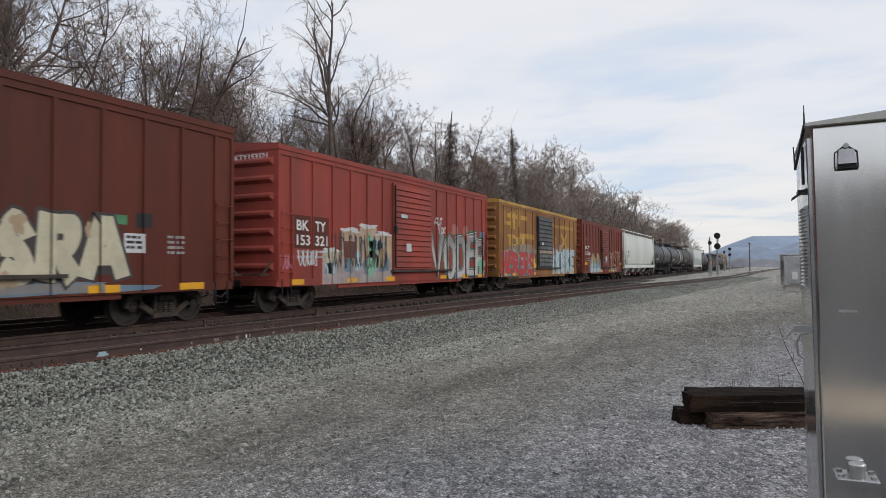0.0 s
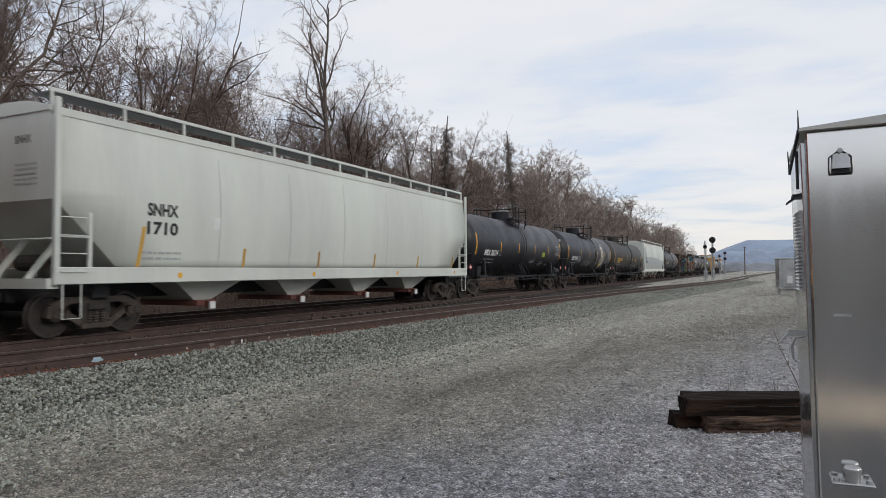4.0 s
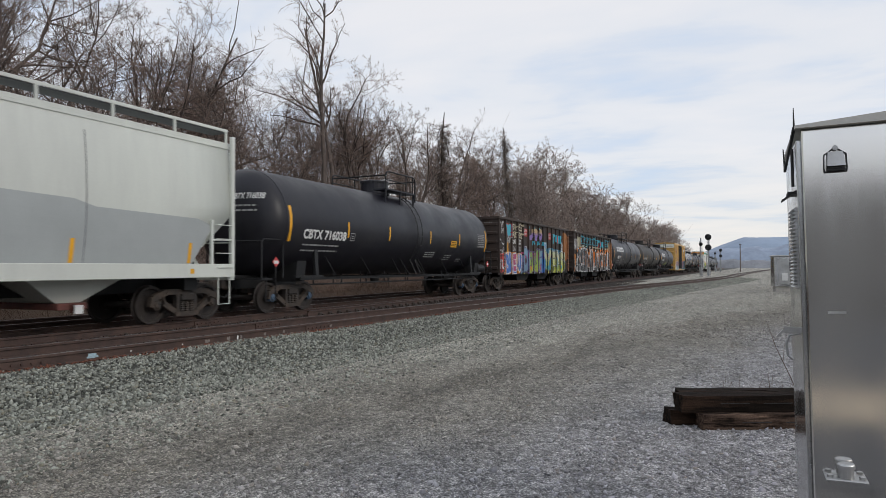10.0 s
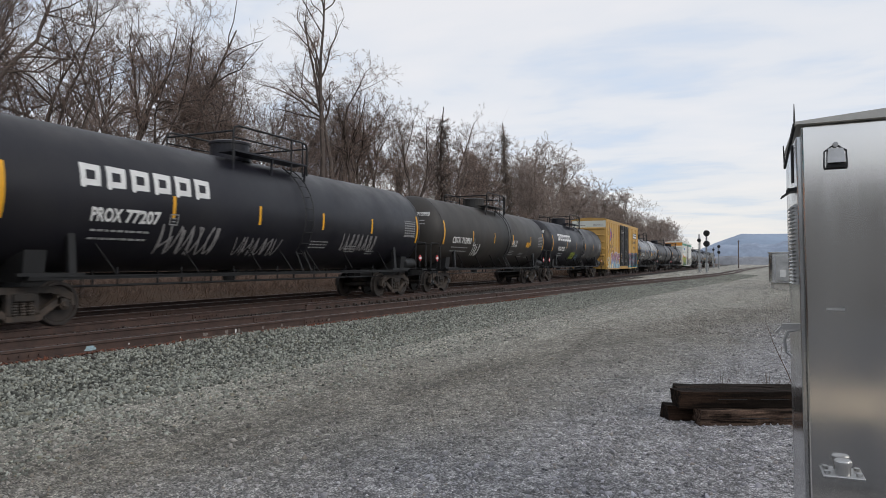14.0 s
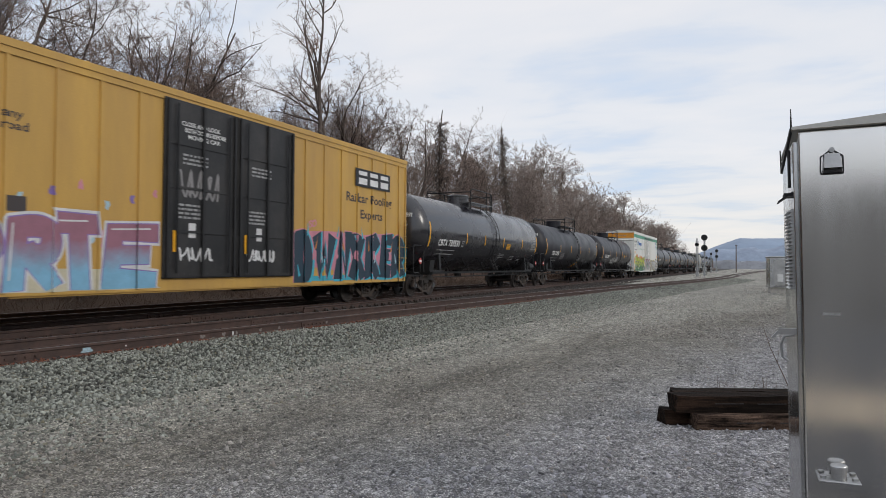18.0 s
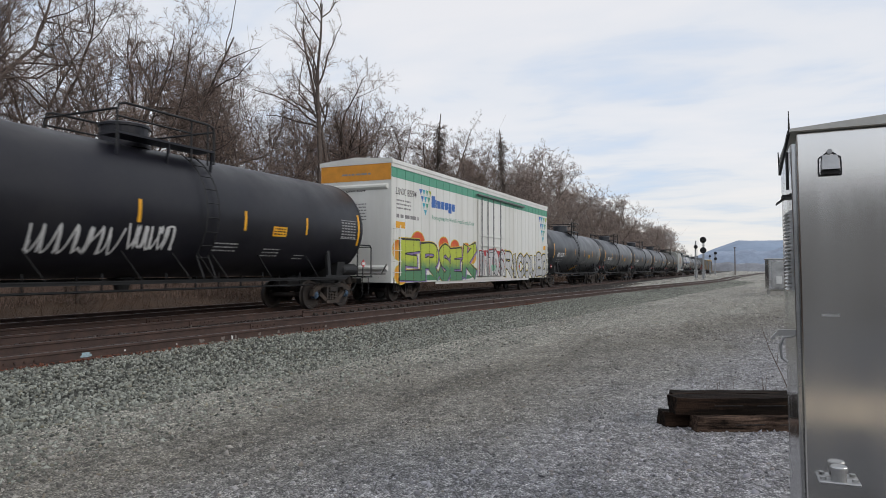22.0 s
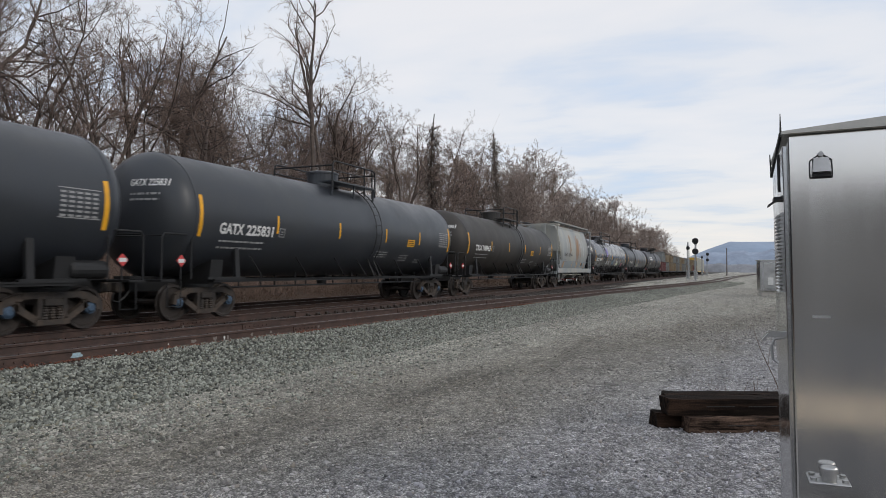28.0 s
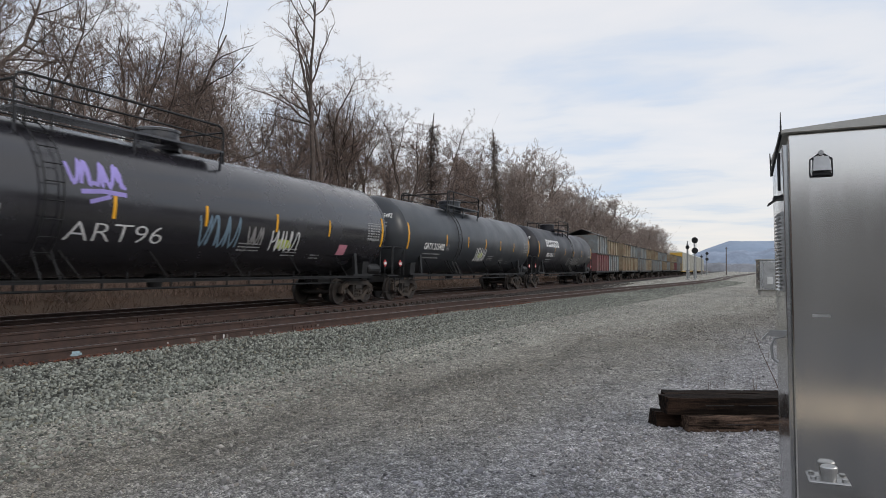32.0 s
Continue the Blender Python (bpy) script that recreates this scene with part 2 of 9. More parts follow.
paint("pale_dirt", (0.50, 0.41, 0.30), 0.9, vary=0.2)
paint("concrete", (0.48, 0.46, 0.43), 0.9, vary=0.2)
paint("mast_grey", (0.30, 0.31, 0.32), 0.6, metal=0.3, vary=0.15)
paint("signal_black", (0.02, 0.02, 0.022), 0.6, vary=0.2)
paint("mark_blue", (0.40, 0.55, 0.62), 0.6, vary=0.25, scale=30)
# haze over the distance is put into these blue-grey base colours
paint("hill_mid_haze", (0.28, 0.335, 0.43), 1.0, vary=0.25, scale=0.02, fine=0.12, bump=0)
paint("hill_near_haze", (0.24, 0.25, 0.275), 1.0, vary=0.3, scale=0.06, fine=0.5, bump=0)
paint("far_wall", (0.55, 0.58, 0.62), 0.9, vary=0.1)
paint("far_roof", (0.30, 0.33, 0.38), 0.9, vary=0.1)
paint("steel_side", (0.62, 0.63, 0.64), 0.2, metal=0.95, vary=0.06, scale=1.4, fine=180, bump=0.02)
paint("rail_steel", (0.066, 0.041, 0.034), 0.65, vary=0.3, scale=6, fine=60, bump=0.2, dirt=(0.11, 0.065, 0.05))
paint("rail_shine", (0.32, 0.31, 0.31), 0.35, metal=0.9, vary=0.15)
paint("sleeper_wood", (0.075, 0.055, 0.045), 0.9, vary=0.4, scale=3, streak=(1, 6, 6), random_value=0.4)
paint("pile_wood", (0.014, 0.0105, 0.0085), 0.95, vary=0.6, scale=4, fine=70, bump=0.9, streak=(0.6, 8, 8), dirt=(0.085, 0.050, 0.034), dirt_amount=0.12, spec=0.08)
paint("pile_worn", (0.24, 0.16, 0.12), 0.95, vary=0.8, scale=9, fine=60, bump=1.0, streak=(0.35, 3, 3), dirt=(0.014, 0.010, 0.008), dirt_amount=0.75, spec=0.1)
paint("asphalt", (0.085, 0.085, 0.09), 0.9, vary=0.2, scale=1, fine=60, bump=0.3)
paint("bark", (0.155, 0.122, 0.105), 0.95, vary=0.35, scale=2, fine=20, bump=0.5, random_value=0.35)
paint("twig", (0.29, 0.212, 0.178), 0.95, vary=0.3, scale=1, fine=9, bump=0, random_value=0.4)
# paler copies of twig and bark: distance haze put into the colour
paint("twig_hazy", (0.39, 0.31, 0.27), 0.95, vary=0.3, scale=1, fine=9, bump=0, random_value=0.3)
paint("bark_hazy", (0.23, 0.19, 0.165), 0.95, vary=0.3, scale=2, fine=20, bump=0.3, random_value=0.3)
paint("twig_red", (0.31, 0.222, 0.182), 0.95, vary=0.3, scale=1, fine=9, bump=0)
paint("brush", (0.135, 0.083, 0.055), 0.95, vary=0.35, scale=1, fine=9, bump=0, random_value=0.3)
paint("steel_cabinet", (0.86, 0.85, 0.83), 0.15, metal=1.0, vary=0.10, scale=1.4, fine=180, bump=0.0, streak=(1, 1, 0.15))
paint("cabinet_roof", (0.50, 0.485, 0.45), 0.42, metal=0.85, vary=0.15, scale=2.0, bump=0)
paint("galvanised", (0.5, 0.5, 0.5), 0.4, metal=0.85, vary=0.2)
paint("black_iron", (0.014, 0.014, 0.015), 0.6, vary=0.3)
paint("truck_iron", (0.040, 0.035, 0.032), 0.75, vary=0.35, scale=5, dirt=(0.11, 0.08, 0.06))
paint("wheel_iron", (0.042, 0.034, 0.030), 0.6, vary=0.3, scale=6)
paint("tank_black", (0.0125, 0.0125, 0.019), 0.44, spec=0.4, vary=0.25, scale=0.8, fine=60, bump=0.02, dirt=(0.024, 0.023, 0.027), dirt_amount=0.25)
paint("tank_gloss", (0.026, 0.025, 0.031), 0.24, spec=0.95, vary=0.25, scale=0.8, fine=60, bump=0.015, dirt=(0.026, 0.025, 0.029), dirt_amount=0.25)
paint("white_mark", (0.75, 0.75, 0.74), 0.6, vary=0.1)
paint("yellow_mark", (0.85, 0.42, 0.02), 0.5, vary=0.12)
# far ridge: blue haze put into its base colour
paint("hill_far_haze", (0.29, 0.36, 0.47), 1.0, vary=0.15, scale=0.004, fine=0.02, bump=0)

# rolling stock paints
RUST = (0.10, 0.055, 0.035)
paint("boxcar_brown", (0.150, 0.038, 0.024), 0.62, spec=0.25, vary=0.26, scale=0.9, fine=30, bump=0.05, dirt=(0.088, 0.034, 0.026), dirt_amount=0.5, streak=(1, 1, 0.18))
paint("boxcar_red", (0.37, 0.068, 0.050), 0.6, spec=0.25, vary=0.22, scale=0.9, fine=30, bump=0.05, dirt=(0.22, 0.062, 0.048), dirt_amount=0.42, streak=(1, 1, 0.18))
paint("boxcar_oxide", (0.225, 0.048, 0.030), 0.62, spec=0.25, vary=0.24, scale=0.9, fine=30, bump=0.05, dirt=(0.125, 0.042, 0.03), dirt_amount=0.45, streak=(1, 1, 0.18))
paint("railbox_rust", (0.38, 0.17, 0.042), 0.65, vary=0.25, scale=0.8, fine=30, bump=0.06, dirt=(0.19, 0.08, 0.03), dirt_amount=0.5, streak=(1, 1, 0.16))
paint("railbox_yellow", (0.62, 0.36, 0.06), 0.6, vary=0.2, scale=0.9, dirt=(0.26, 0.13, 0.04), dirt_amount=0.3, streak=(1, 1, 0.2))
paint("door_black", (0.020, 0.020, 0.021), 0.5, vary=0.3, scale=1.5, dirt=(0.055, 0.05, 0.047), dirt_amount=0.3)
paint("ttx_yellow", (0.60, 0.36, 0.085), 0.5, vary=0.14, scale=0.8, fine=30, bump=0.03, dirt=(0.47, 0.28, 0.085), dirt_amount=0.35, streak=(1, 1, 0.2))
paint("reefer_white", (0.80, 0.80, 0.765), 0.45, vary=0.05, scale=0.7, fine=20, bump=0.03, dirt=(0.66, 0.65, 0.60), dirt_amount=0.3, streak=(1, 1, 0.15))
paint("reefer_green", (0.10, 0.36, 0.24), 0.5, vary=0.12)
paint("reefer_orange", (0.72, 0.30, 0.03), 0.5, vary=0.12)
paint("hopper_white", (0.69, 0.715, 0.655), 0.5, vary=0.07, scale=0.5, fine=25, bump=0.02, dirt=(0.55, 0.56, 0.53), dirt_amount=0.3, streak=(1, 1, 0.2))
paint("hopper_patch", (0.41, 0.435, 0.435), 0.5, vary=0.08, scale=0.6)
paint("hopper_grey", (0.30, 0.325, 0.335), 0.5, vary=0.22, scale=1.1, fine=25, dirt=(0.46, 0.43, 0.35), dirt_amount=0.35, streak=(1, 1, 0.16))
paint("hopper_streak", (0.50, 0.51, 0.50), 0.55, vary=0.2, scale=3, fine=25, dirt=(0.36, 0.375, 0.375), dirt_amount=0.5, streak=(1, 1, 0.3))
paint("hopper_lower", (0.27, 0.305, 0.33), 0.5, vary=0.15, scale=1.2, fine=25, streak=(1, 1, 0.3))
paint("hopper_rust", (0.42, 0.24, 0.13), 0.7, vary=0.3, scale=3, fine=25, dirt=(0.33, 0.30, 0.26), dirt_amount=0.5, streak=(1, 1, 0.4))
paint("hopper_stain", (0.31, 0.325, 0.325), 0.6, vary=0.15, scale=2.4, fine=25, dirt=(0.33, 0.20, 0.105), dirt_amount=0.6, streak=(1, 1, 0.5))
paint("gondola_black", (0.038, 0.030, 0.028), 0.75, vary=0.35, scale=1.2, dirt=(0.075, 0.048, 0.036), dirt_amount=0.45, streak=(1, 1, 0.3))
paint("rust_orange", (0.36, 0.15, 0.055), 0.7, vary=0.3, scale=2.0)
paint("gate_red", (0.16, 0.06, 0.05), 0.75, vary=0.3, scale=3)
paint("grate", (0.14, 0.145, 0.15), 0.6, metal=0.3, vary=0.2)
paint("grey_iron", (0.16, 0.165, 0.17), 0.6, vary=0.25)
paint("cream_pipe", (0.45, 0.43, 0.36), 0.6, vary=0.15)
paint("cap_grey", (0.16, 0.165, 0.17), 0.5, metal=0.4, vary=0.25, scale=9)
paint("cap_blue", (0.08, 0.13, 0.20), 0.5, metal=0.2, vary=0.3, scale=9)
paint("faded_mark", (0.36, 0.36, 0.36), 0.7, vary=0.2)
paint("placard_red", (0.60, 0.07, 0.07), 0.5, vary=0.1)
paint("tank_grey", (0.036, 0.041, 0.050), 0.40, vary=0.15, scale=0.7, fine=60, bump=0.02, dirt=(0.042, 0.045, 0.049), dirt_amount=0.2)
paint("tank_dusty", (0.026, 0.024, 0.0225), 0.55, vary=0.2, scale=0.6, fine=60, bump=0.02, dirt=(0.050, 0.042, 0.035), dirt_amount=0.35, streak=(1, 1, 0.4))
paint("utlx_yellow", (0.75, 0.46, 0.04), 0.6, vary=0.1)
paint("bin_red", (0.22, 0.07, 0.08), 0.7, vary=0.25, scale=1.2, dirt=(0.14, 0.09, 0.075))
paint("bin_tan", (0.30, 0.25, 0.17), 0.7, vary=0.25, scale=1.2, dirt=(0.20, 0.12, 0.07))
paint("bin_grey", (0.24, 0.27, 0.28), 0.7, vary=0.25, scale=1.2, dirt=(0.17, 0.13, 0.10))
paint("rack_cream", (0.55, 0.55, 0.52), 0.6, vary=0.15, scale=0.6, dirt=(0.44, 0.42, 0.36))
paint("rack_yellow", (0.62, 0.38, 0.06), 0.6, vary=0.12)
for key, c in dict(white=(0.66, 0.66, 0.66), black=(0.022, 0.022, 0.025), red=(0.52, 0.05, 0.05), pink=(0.62, 0.25, 0.32), blue=(0.05, 0.16, 0.48), cyan=(0.06, 0.42, 0.55), light=(0.40, 0.58, 0.66), green=(0.08, 0.26, 0.12), blue_haze=(0.06, 0.20, 0.30), pink_dull=(0.42, 0.17, 0.15), ink=(0.025, 0.05, 0.075), lime=(0.42, 0.50, 0.06), mint=(0.24, 0.50, 0.34), yellow=(0.70, 0.55, 0.08), orange=(0.62, 0.22, 0.04), purple=(0.26, 0.18, 0.45), tan=(0.46, 0.34, 0.22), grey=(0.27, 0.26, 0.26), cream=(0.60, 0.55, 0.40), magenta=(0.42, 0.07, 0.18), violet=(0.36, 0.30, 0.70), slate=(0.16, 0.24, 0.31), char=(0.06, 0.05, 0.05)).items():
    paint("g_" + key, c, 0.6, vary=0.14, scale=2.2, fine=25, bump=0)
def fade(key, low, high, z0, z1, vary=0.12):
    """Sprayed paint that passes from one colour at the foot of a letter to another at its head."""
    m = shade("g_" + key, low, 0.6, vary=vary, scale=2.2, fine=25, bump=0)
    nt = m.node_tree
    b = nt.nodes["Principled BSDF"]
    old = b.inputs["Base Color"].links[0].from_socket
    c = nt.nodes.new("ShaderNodeTexCoord")
    sep = nt.nodes.new("ShaderNodeSeparateXYZ")
    nt.links.new(c.outputs["Object"], sep.inputs[0])
    wob = nt.nodes.new("ShaderNodeMath"); wob.operation = "MULTIPLY_ADD"; wob.inputs[1].default_value = 0.5
    nt.links.new(tex(nt, 2.5, 4.0, 0.6), wob.inputs[0]); nt.links.new(sep.outputs["Z"], wob.inputs[2])
    mr = nt.nodes.new("ShaderNodeMapRange")
    mr.inputs[1].default_value, mr.inputs[2].default_value = z0 + 0.25, z1 + 0.25
    nt.links.new(wob.outputs[0], mr.inputs[0])
    tint = tuple(h / max(l, 0.01) for h, l in zip(high, low))
    nt.links.new(times(nt, old, ramp(nt, mr.outputs[0], [(0.0, (1, 1, 1)), (1.0, tint)])), b.inputs["Base Color"])
    M["g_" + key] = m


fade("lime_green", (0.10, 0.26, 0.13), (0.50, 0.58, 0.07), 1.35, 1.75)
fade("blue_pink", (0.22, 0.46, 0.64), (0.33, 0.15, 0.20), 1.15, 1.75)
fade("silver", (0.50, 0.50, 0.50), (0.62, 0.62, 0.62), 1.2, 2.0)
fade("grey_mauve", (0.56, 0.54, 0.53), (0.30, 0.26, 0.26), 1.6, 2.5)
fade("sun", (0.80, 0.36, 0.04), (0.70, 0.09, 0.03), 2.1, 2.5)
fade("peach", (0.42, 0.36, 0.35), (0.55, 0.40, 0.28), 1.3, 1.8, 0.3)
fade("lime_pale", (0.48, 0.52, 0.08), (0.55, 0.57, 0.33), 1.3, 2.0, 0.2)
fade("flame", (0.45, 0.54, 0.57), (0.48, 0.36, 0.20), 1.25, 1.75, 0.35)
fade("olive", (0.36, 0.44, 0.06), (0.24, 0.36, 0.10), 1.2, 1.9, 0.2)
fade("slate_fade", (0.15, 0.24, 0.34), (0.20, 0.33, 0.44), 1.1, 2.0)
fade("orange_fade", (0.66, 0.20, 0.03), (0.50, 0.34, 0.20), 2.86, 3.05, 0.2)
fade("purple_tan", (0.27, 0.17, 0.46), (0.50, 0.35, 0.18), 3.35, 3.5)
# weathered spray paint where two colours show
for key, c, d, a, sc in (("mural", (0.52, 0.36, 0.27), (0.24, 0.28, 0.38), 0.55, 4.5), ("scraped", (0.20, 0.20, 0.195), (0.05, 0.045, 0.045), 0.8, 5.0), ("scraped_tan", (0.33, 0.30, 0.25), (0.26, 0.15, 0.06), 0.7, 5.0),
                         ("scraped_green", (0.10, 0.115, 0.085), (0.30, 0.34, 0.34), 0.5, 5.0), ("pale", (0.55, 0.63, 0.66), (0.30, 0.42, 0.50), 0.4, 4.0), ("teal", (0.04, 0.22, 0.32), (0.36, 0.46, 0.10), 0.5, 3.0)):
    paint("g_" + key, c, 0.6, vary=0.2, scale=sc, fine=30, bump=0, dirt=d, dirt_amount=a)
# ---- mesh helpers ----
def mesh_of(name, verts, faces, mat=None, smooth=False):
    me = bpy.data.meshes.new(name)
    me.from_pydata([tuple(v) for v in verts], [], faces)
    if smooth:
        me.polygons.foreach_set("use_smooth", [True] * len(me.polygons))
    if mat:
        me.materials.append(mat)
    me.update()
    return me


def part(name, bm, material, parent, label="", smooth=False):
    """Links a bmesh (or a mesh already made) as one object under a thing or a part."""
    if isinstance(bm, bmesh.types.BMesh):
        me = bpy.data.meshes.new(name)
        bm.normal_update()
        bm.to_mesh(me)
        bm.free()
        me.materials.append(material)
        if smooth:
            me.polygons.foreach_set("use_smooth", [True] * len(me.polygons))
    else:
        me = bm
    ob = new(name, me)
    ob.parent = parent
    if label:
        ob["label"] = label
    return ob


def thing(name, label, category, group="", kind="", at=None):
    ob = new(name)
    ob.empty_display_size = 0.2
    if at is not None:
        ob.matrix_basis = at
    return tagged(ob, label, category, group, kind)


def box(bm, x0, x1, y0, y1, z0, z1, m=None, bevel=0.0):
    vs = [bm.verts.new(p) for p in ((x0, y0, z0), (x1, y0, z0), (x1, y1, z0), (x0, y1, z0), (x0, y0, z1), (x1, y0, z1), (x1, y1, z1), (x0, y1, z1))]
    fs = [bm.faces.new([vs[i] for i in f]) for f in ((3, 2, 1, 0), (4, 5, 6, 7), (0, 1, 5, 4), (1, 2, 6, 5), (2, 3, 7, 6), (3, 0, 4, 7))]
    if m is not None:
        bmesh.ops.transform(bm, matrix=m, verts=vs)
    if bevel:
        es = list({e for f in fs for e in f.edges})
        bmesh.ops.bevel(bm, geom=es, offset=bevel, segments=1, affect="EDGES", profile=0.5)
    return vs


def bar(bm, a, b, w, h, up=(0, 0, 1)):
    """A straight bar of width w and height h from a to b."""
    a, b = Vector(a), Vector(b)
    d = (b - a)
    L = d.length
    d.normalize()
    u = Vector(up)
    if abs(d.dot(u)) > 0.98:
        u = Vector((1, 0, 0))
    s = d.cross(u).normalized()
    u = s.cross(d)
    vs = []
    for p in (a, b):
        for i, j in ((-1, -1), (1, -1), (1, 1), (-1, 1)):
            vs.append(bm.verts.new(p + s * (i * w / 2) + u * (j * h / 2)))
    for f in ((0, 1, 2, 3), (7, 6, 5, 4), (0, 4, 5, 1), (1, 5, 6, 2), (2, 6, 7, 3), (3, 7, 4, 0)):
        bm.faces.new([vs[i] for i in f])


def rod(bm, pts, r, n=6, caps=True):
    """A round rod through points."""
    pts = [Vector(p) for p in pts]
    rings = []
    prev = None
    for i, p in enumerate(pts):
        d = (pts[min(i + 1, len(pts) - 1)] - pts[max(i - 1, 0)]).normalized()
        ref = prev if prev is not None else (Vector((0, 0, 1)) if abs(d.z) < 0.9 else Vector((1, 0, 0)))
        s = d.cross(ref)
        if s.length < 1e-4:
            s = d.cross(Vector((0, 1, 0)))
        s.normalize()
        u = s.cross(d)
        prev = u
        rr = r[i] if isinstance(r, (list, tuple)) else r
        rings.append([bm.verts.new(p + (s * math.cos(a) + u * math.sin(a)) * rr) for a in [2 * math.pi * k / n for k in range(n)]])
    for a, b in zip(rings, rings[1:]):
        for k in range(n):
            bm.faces.new((a[k], a[(k + 1) % n], b[(k + 1) % n], b[k]))
    if caps:
        bm.faces.new(rings[0][::-1])
        bm.faces.new(rings[-1])


def lathe(bm, prof, n=24, m=None):
    """Turns (radius, height) points round the z axis."""
    rings = []
    made = []
    for r, z in prof:
        if r < 1e-5:
            rings.append([bm.verts.new((0, 0, z))])
        else:
            rings.append([bm.verts.new((r * math.cos(2 * math.pi * k / n), r * math.sin(2 * math.pi * k / n), z)) for k in range(n)])
        made += rings[-1]
    for a, b in zip(rings, rings[1:]):
        for k in range(n):
            q = [a[k % len(a)], a[(k + 1) % len(a)], b[(k + 1) % len(b)], b[k % len(b)]]
            q = list(dict.fromkeys(q))
            if len(q) > 2:
                bm.faces.new(q)
    if m is not None:
        bmesh.ops.transform(bm, matrix=m, verts=made)
    return made


RAIL = 0.39          # height of the rail heads
TRACK = -13.87       # centre of the train's track


def main_x(y):
    """The line of the train's track: straight, then a long bend to the left."""
    return TRACK - max(0.0, y - 255.0) ** 2 / 2000.0


def third_x(y):
    return main_x(y) - 3.05


def siding_x(y):
    """The siding leaves the main line and swings out across the yard."""
    if y < 60:
        return -11.05 + 0.045 * max(y, -20.0) + 0.0006 * y * abs(y)
    return -6.19 + 0.115 * (y - 60) - 0.0008 * (y - 60) ** 2


# ---- flat markings: drawn in a (u, v) plane, cut, and laid on a side ----
def text_bm(s, size, bold=0.02, width=None):
    """Letters as a flat bmesh, lower left corner at the origin; size is the height of a capital."""
    c = bpy.data.curves.new("letters", "FONT")
    c.body, c.size, c.offset, c.resolution_u = s, 1.0, bold, 3
    o = bpy.data.objects.new("letters", c)
    me = bpy.data.meshes.new_from_object(o)
    bpy.data.objects.remove(o)
    bpy.data.curves.remove(c)
    bm = bmesh.new()
    bm.from_mesh(me)
    bpy.data.meshes.remove(me)
    x0 = min(v.co.x for v in bm.verts) + bold
    x1 = max(v.co.x for v in bm.verts) - bold
    k = size / 0.7
    kx = width / (x1 - x0) if width else k
    for v in bm.verts:
        v.co = Vector(((v.co.x - x0) * kx, v.co.y * k, 0))
    return bm


def bars_bm(w, rows, h, gap, seed=0):
    """Rows of small bars: writing too small to be read."""
    rnd = random.Random(seed)
    bm = bmesh.new()
    for r in range(rows):
        u = 0.0
        while u < w:
            L = min(w - u, rnd.uniform(0.6, 2.6) * h * 1.6)
            flat(bm, u, u + L, -r * gap, -r * gap + h)
            u += L + h * rnd.uniform(0.35, 1.1)
    return bm


def flat(bm, u0, u1, v0, v1):
    bm.faces.new([bm.verts.new(p) for p in ((u0, v0, 0), (u1, v0, 0), (u1, v1, 0), (u0, v1, 0))])


def poly_bm(pts):
    bm = bmesh.new()
    bm.faces.new([bm.verts.new((u, v, 0)) for u, v in pts])
    bmesh.ops.triangulate(bm, faces=bm.faces[:])
    return bm


def blob_bm(u, v, w, h, seed, n=26, rough=0.25):
    """A sprayed patch with an uneven rim."""
    rnd = random.Random(seed)
    ph = [rnd.uniform(0, 6.28) for _ in range(4)]
    pts = []
    for k in range(n):
        a = 2 * math.pi * k / n
        r = 1 + rough * (0.5 * math.sin(3 * a + ph[0]) + 0.35 * math.sin(5 * a + ph[1]) + 0.25 * math.sin(9 * a + ph[2]))
        ca, sa = math.cos(a), math.sin(a)
        q = 1.0 / max(abs(ca), abs(sa)) ** 0.6
        pts.append((u + w / 2 * ca * r * q * 0.9, v + h / 2 * sa * r * q * 0.9))
    return poly_bm(pts)


def stroke_bm(pts, w):
    """A brushed line of width w."""
    bm = bmesh.new()
    P = [Vector((a, b, 0)) for a, b in pts]
    L, R = [], []
    for i, p in enumerate(P):
        d = (P[min(i + 1, len(P) - 1)] - P[max(0, i - 1)]).normalized()
        nrm = Vector((-d.y, d.x, 0)) * (w / 2)
        L.append(bm.verts.new(p + nrm))
        R.append(bm.verts.new(p - nrm))
    for i in range(len(P) - 1):
        bm.faces.new((R[i], R[i + 1], L[i + 1], L[i]))
    return bm


def scrawl_bm(w, h, seed, line=0.035, loops=5):
    """A quick looping tag that cannot be read."""
    rnd = random.Random(seed)
    pts = []
    for s in range(loops):
        u0 = w * s / loops
        a0, k1 = rnd.uniform(0, 6.28), rnd.uniform(1.2, 2.4)
        for i in range(9):
            f = i / 9
            pts.append((u0 + w / loops * (f * 0.9 + 0.32 * math.sin(a0 + k1 * 3.2 * f)), h * (0.5 + 0.48 * math.sin(a0 * 1.7 + k1 * 2 * math.pi * f))))
    return brush_bm([curve_through(pts, 2)], line)


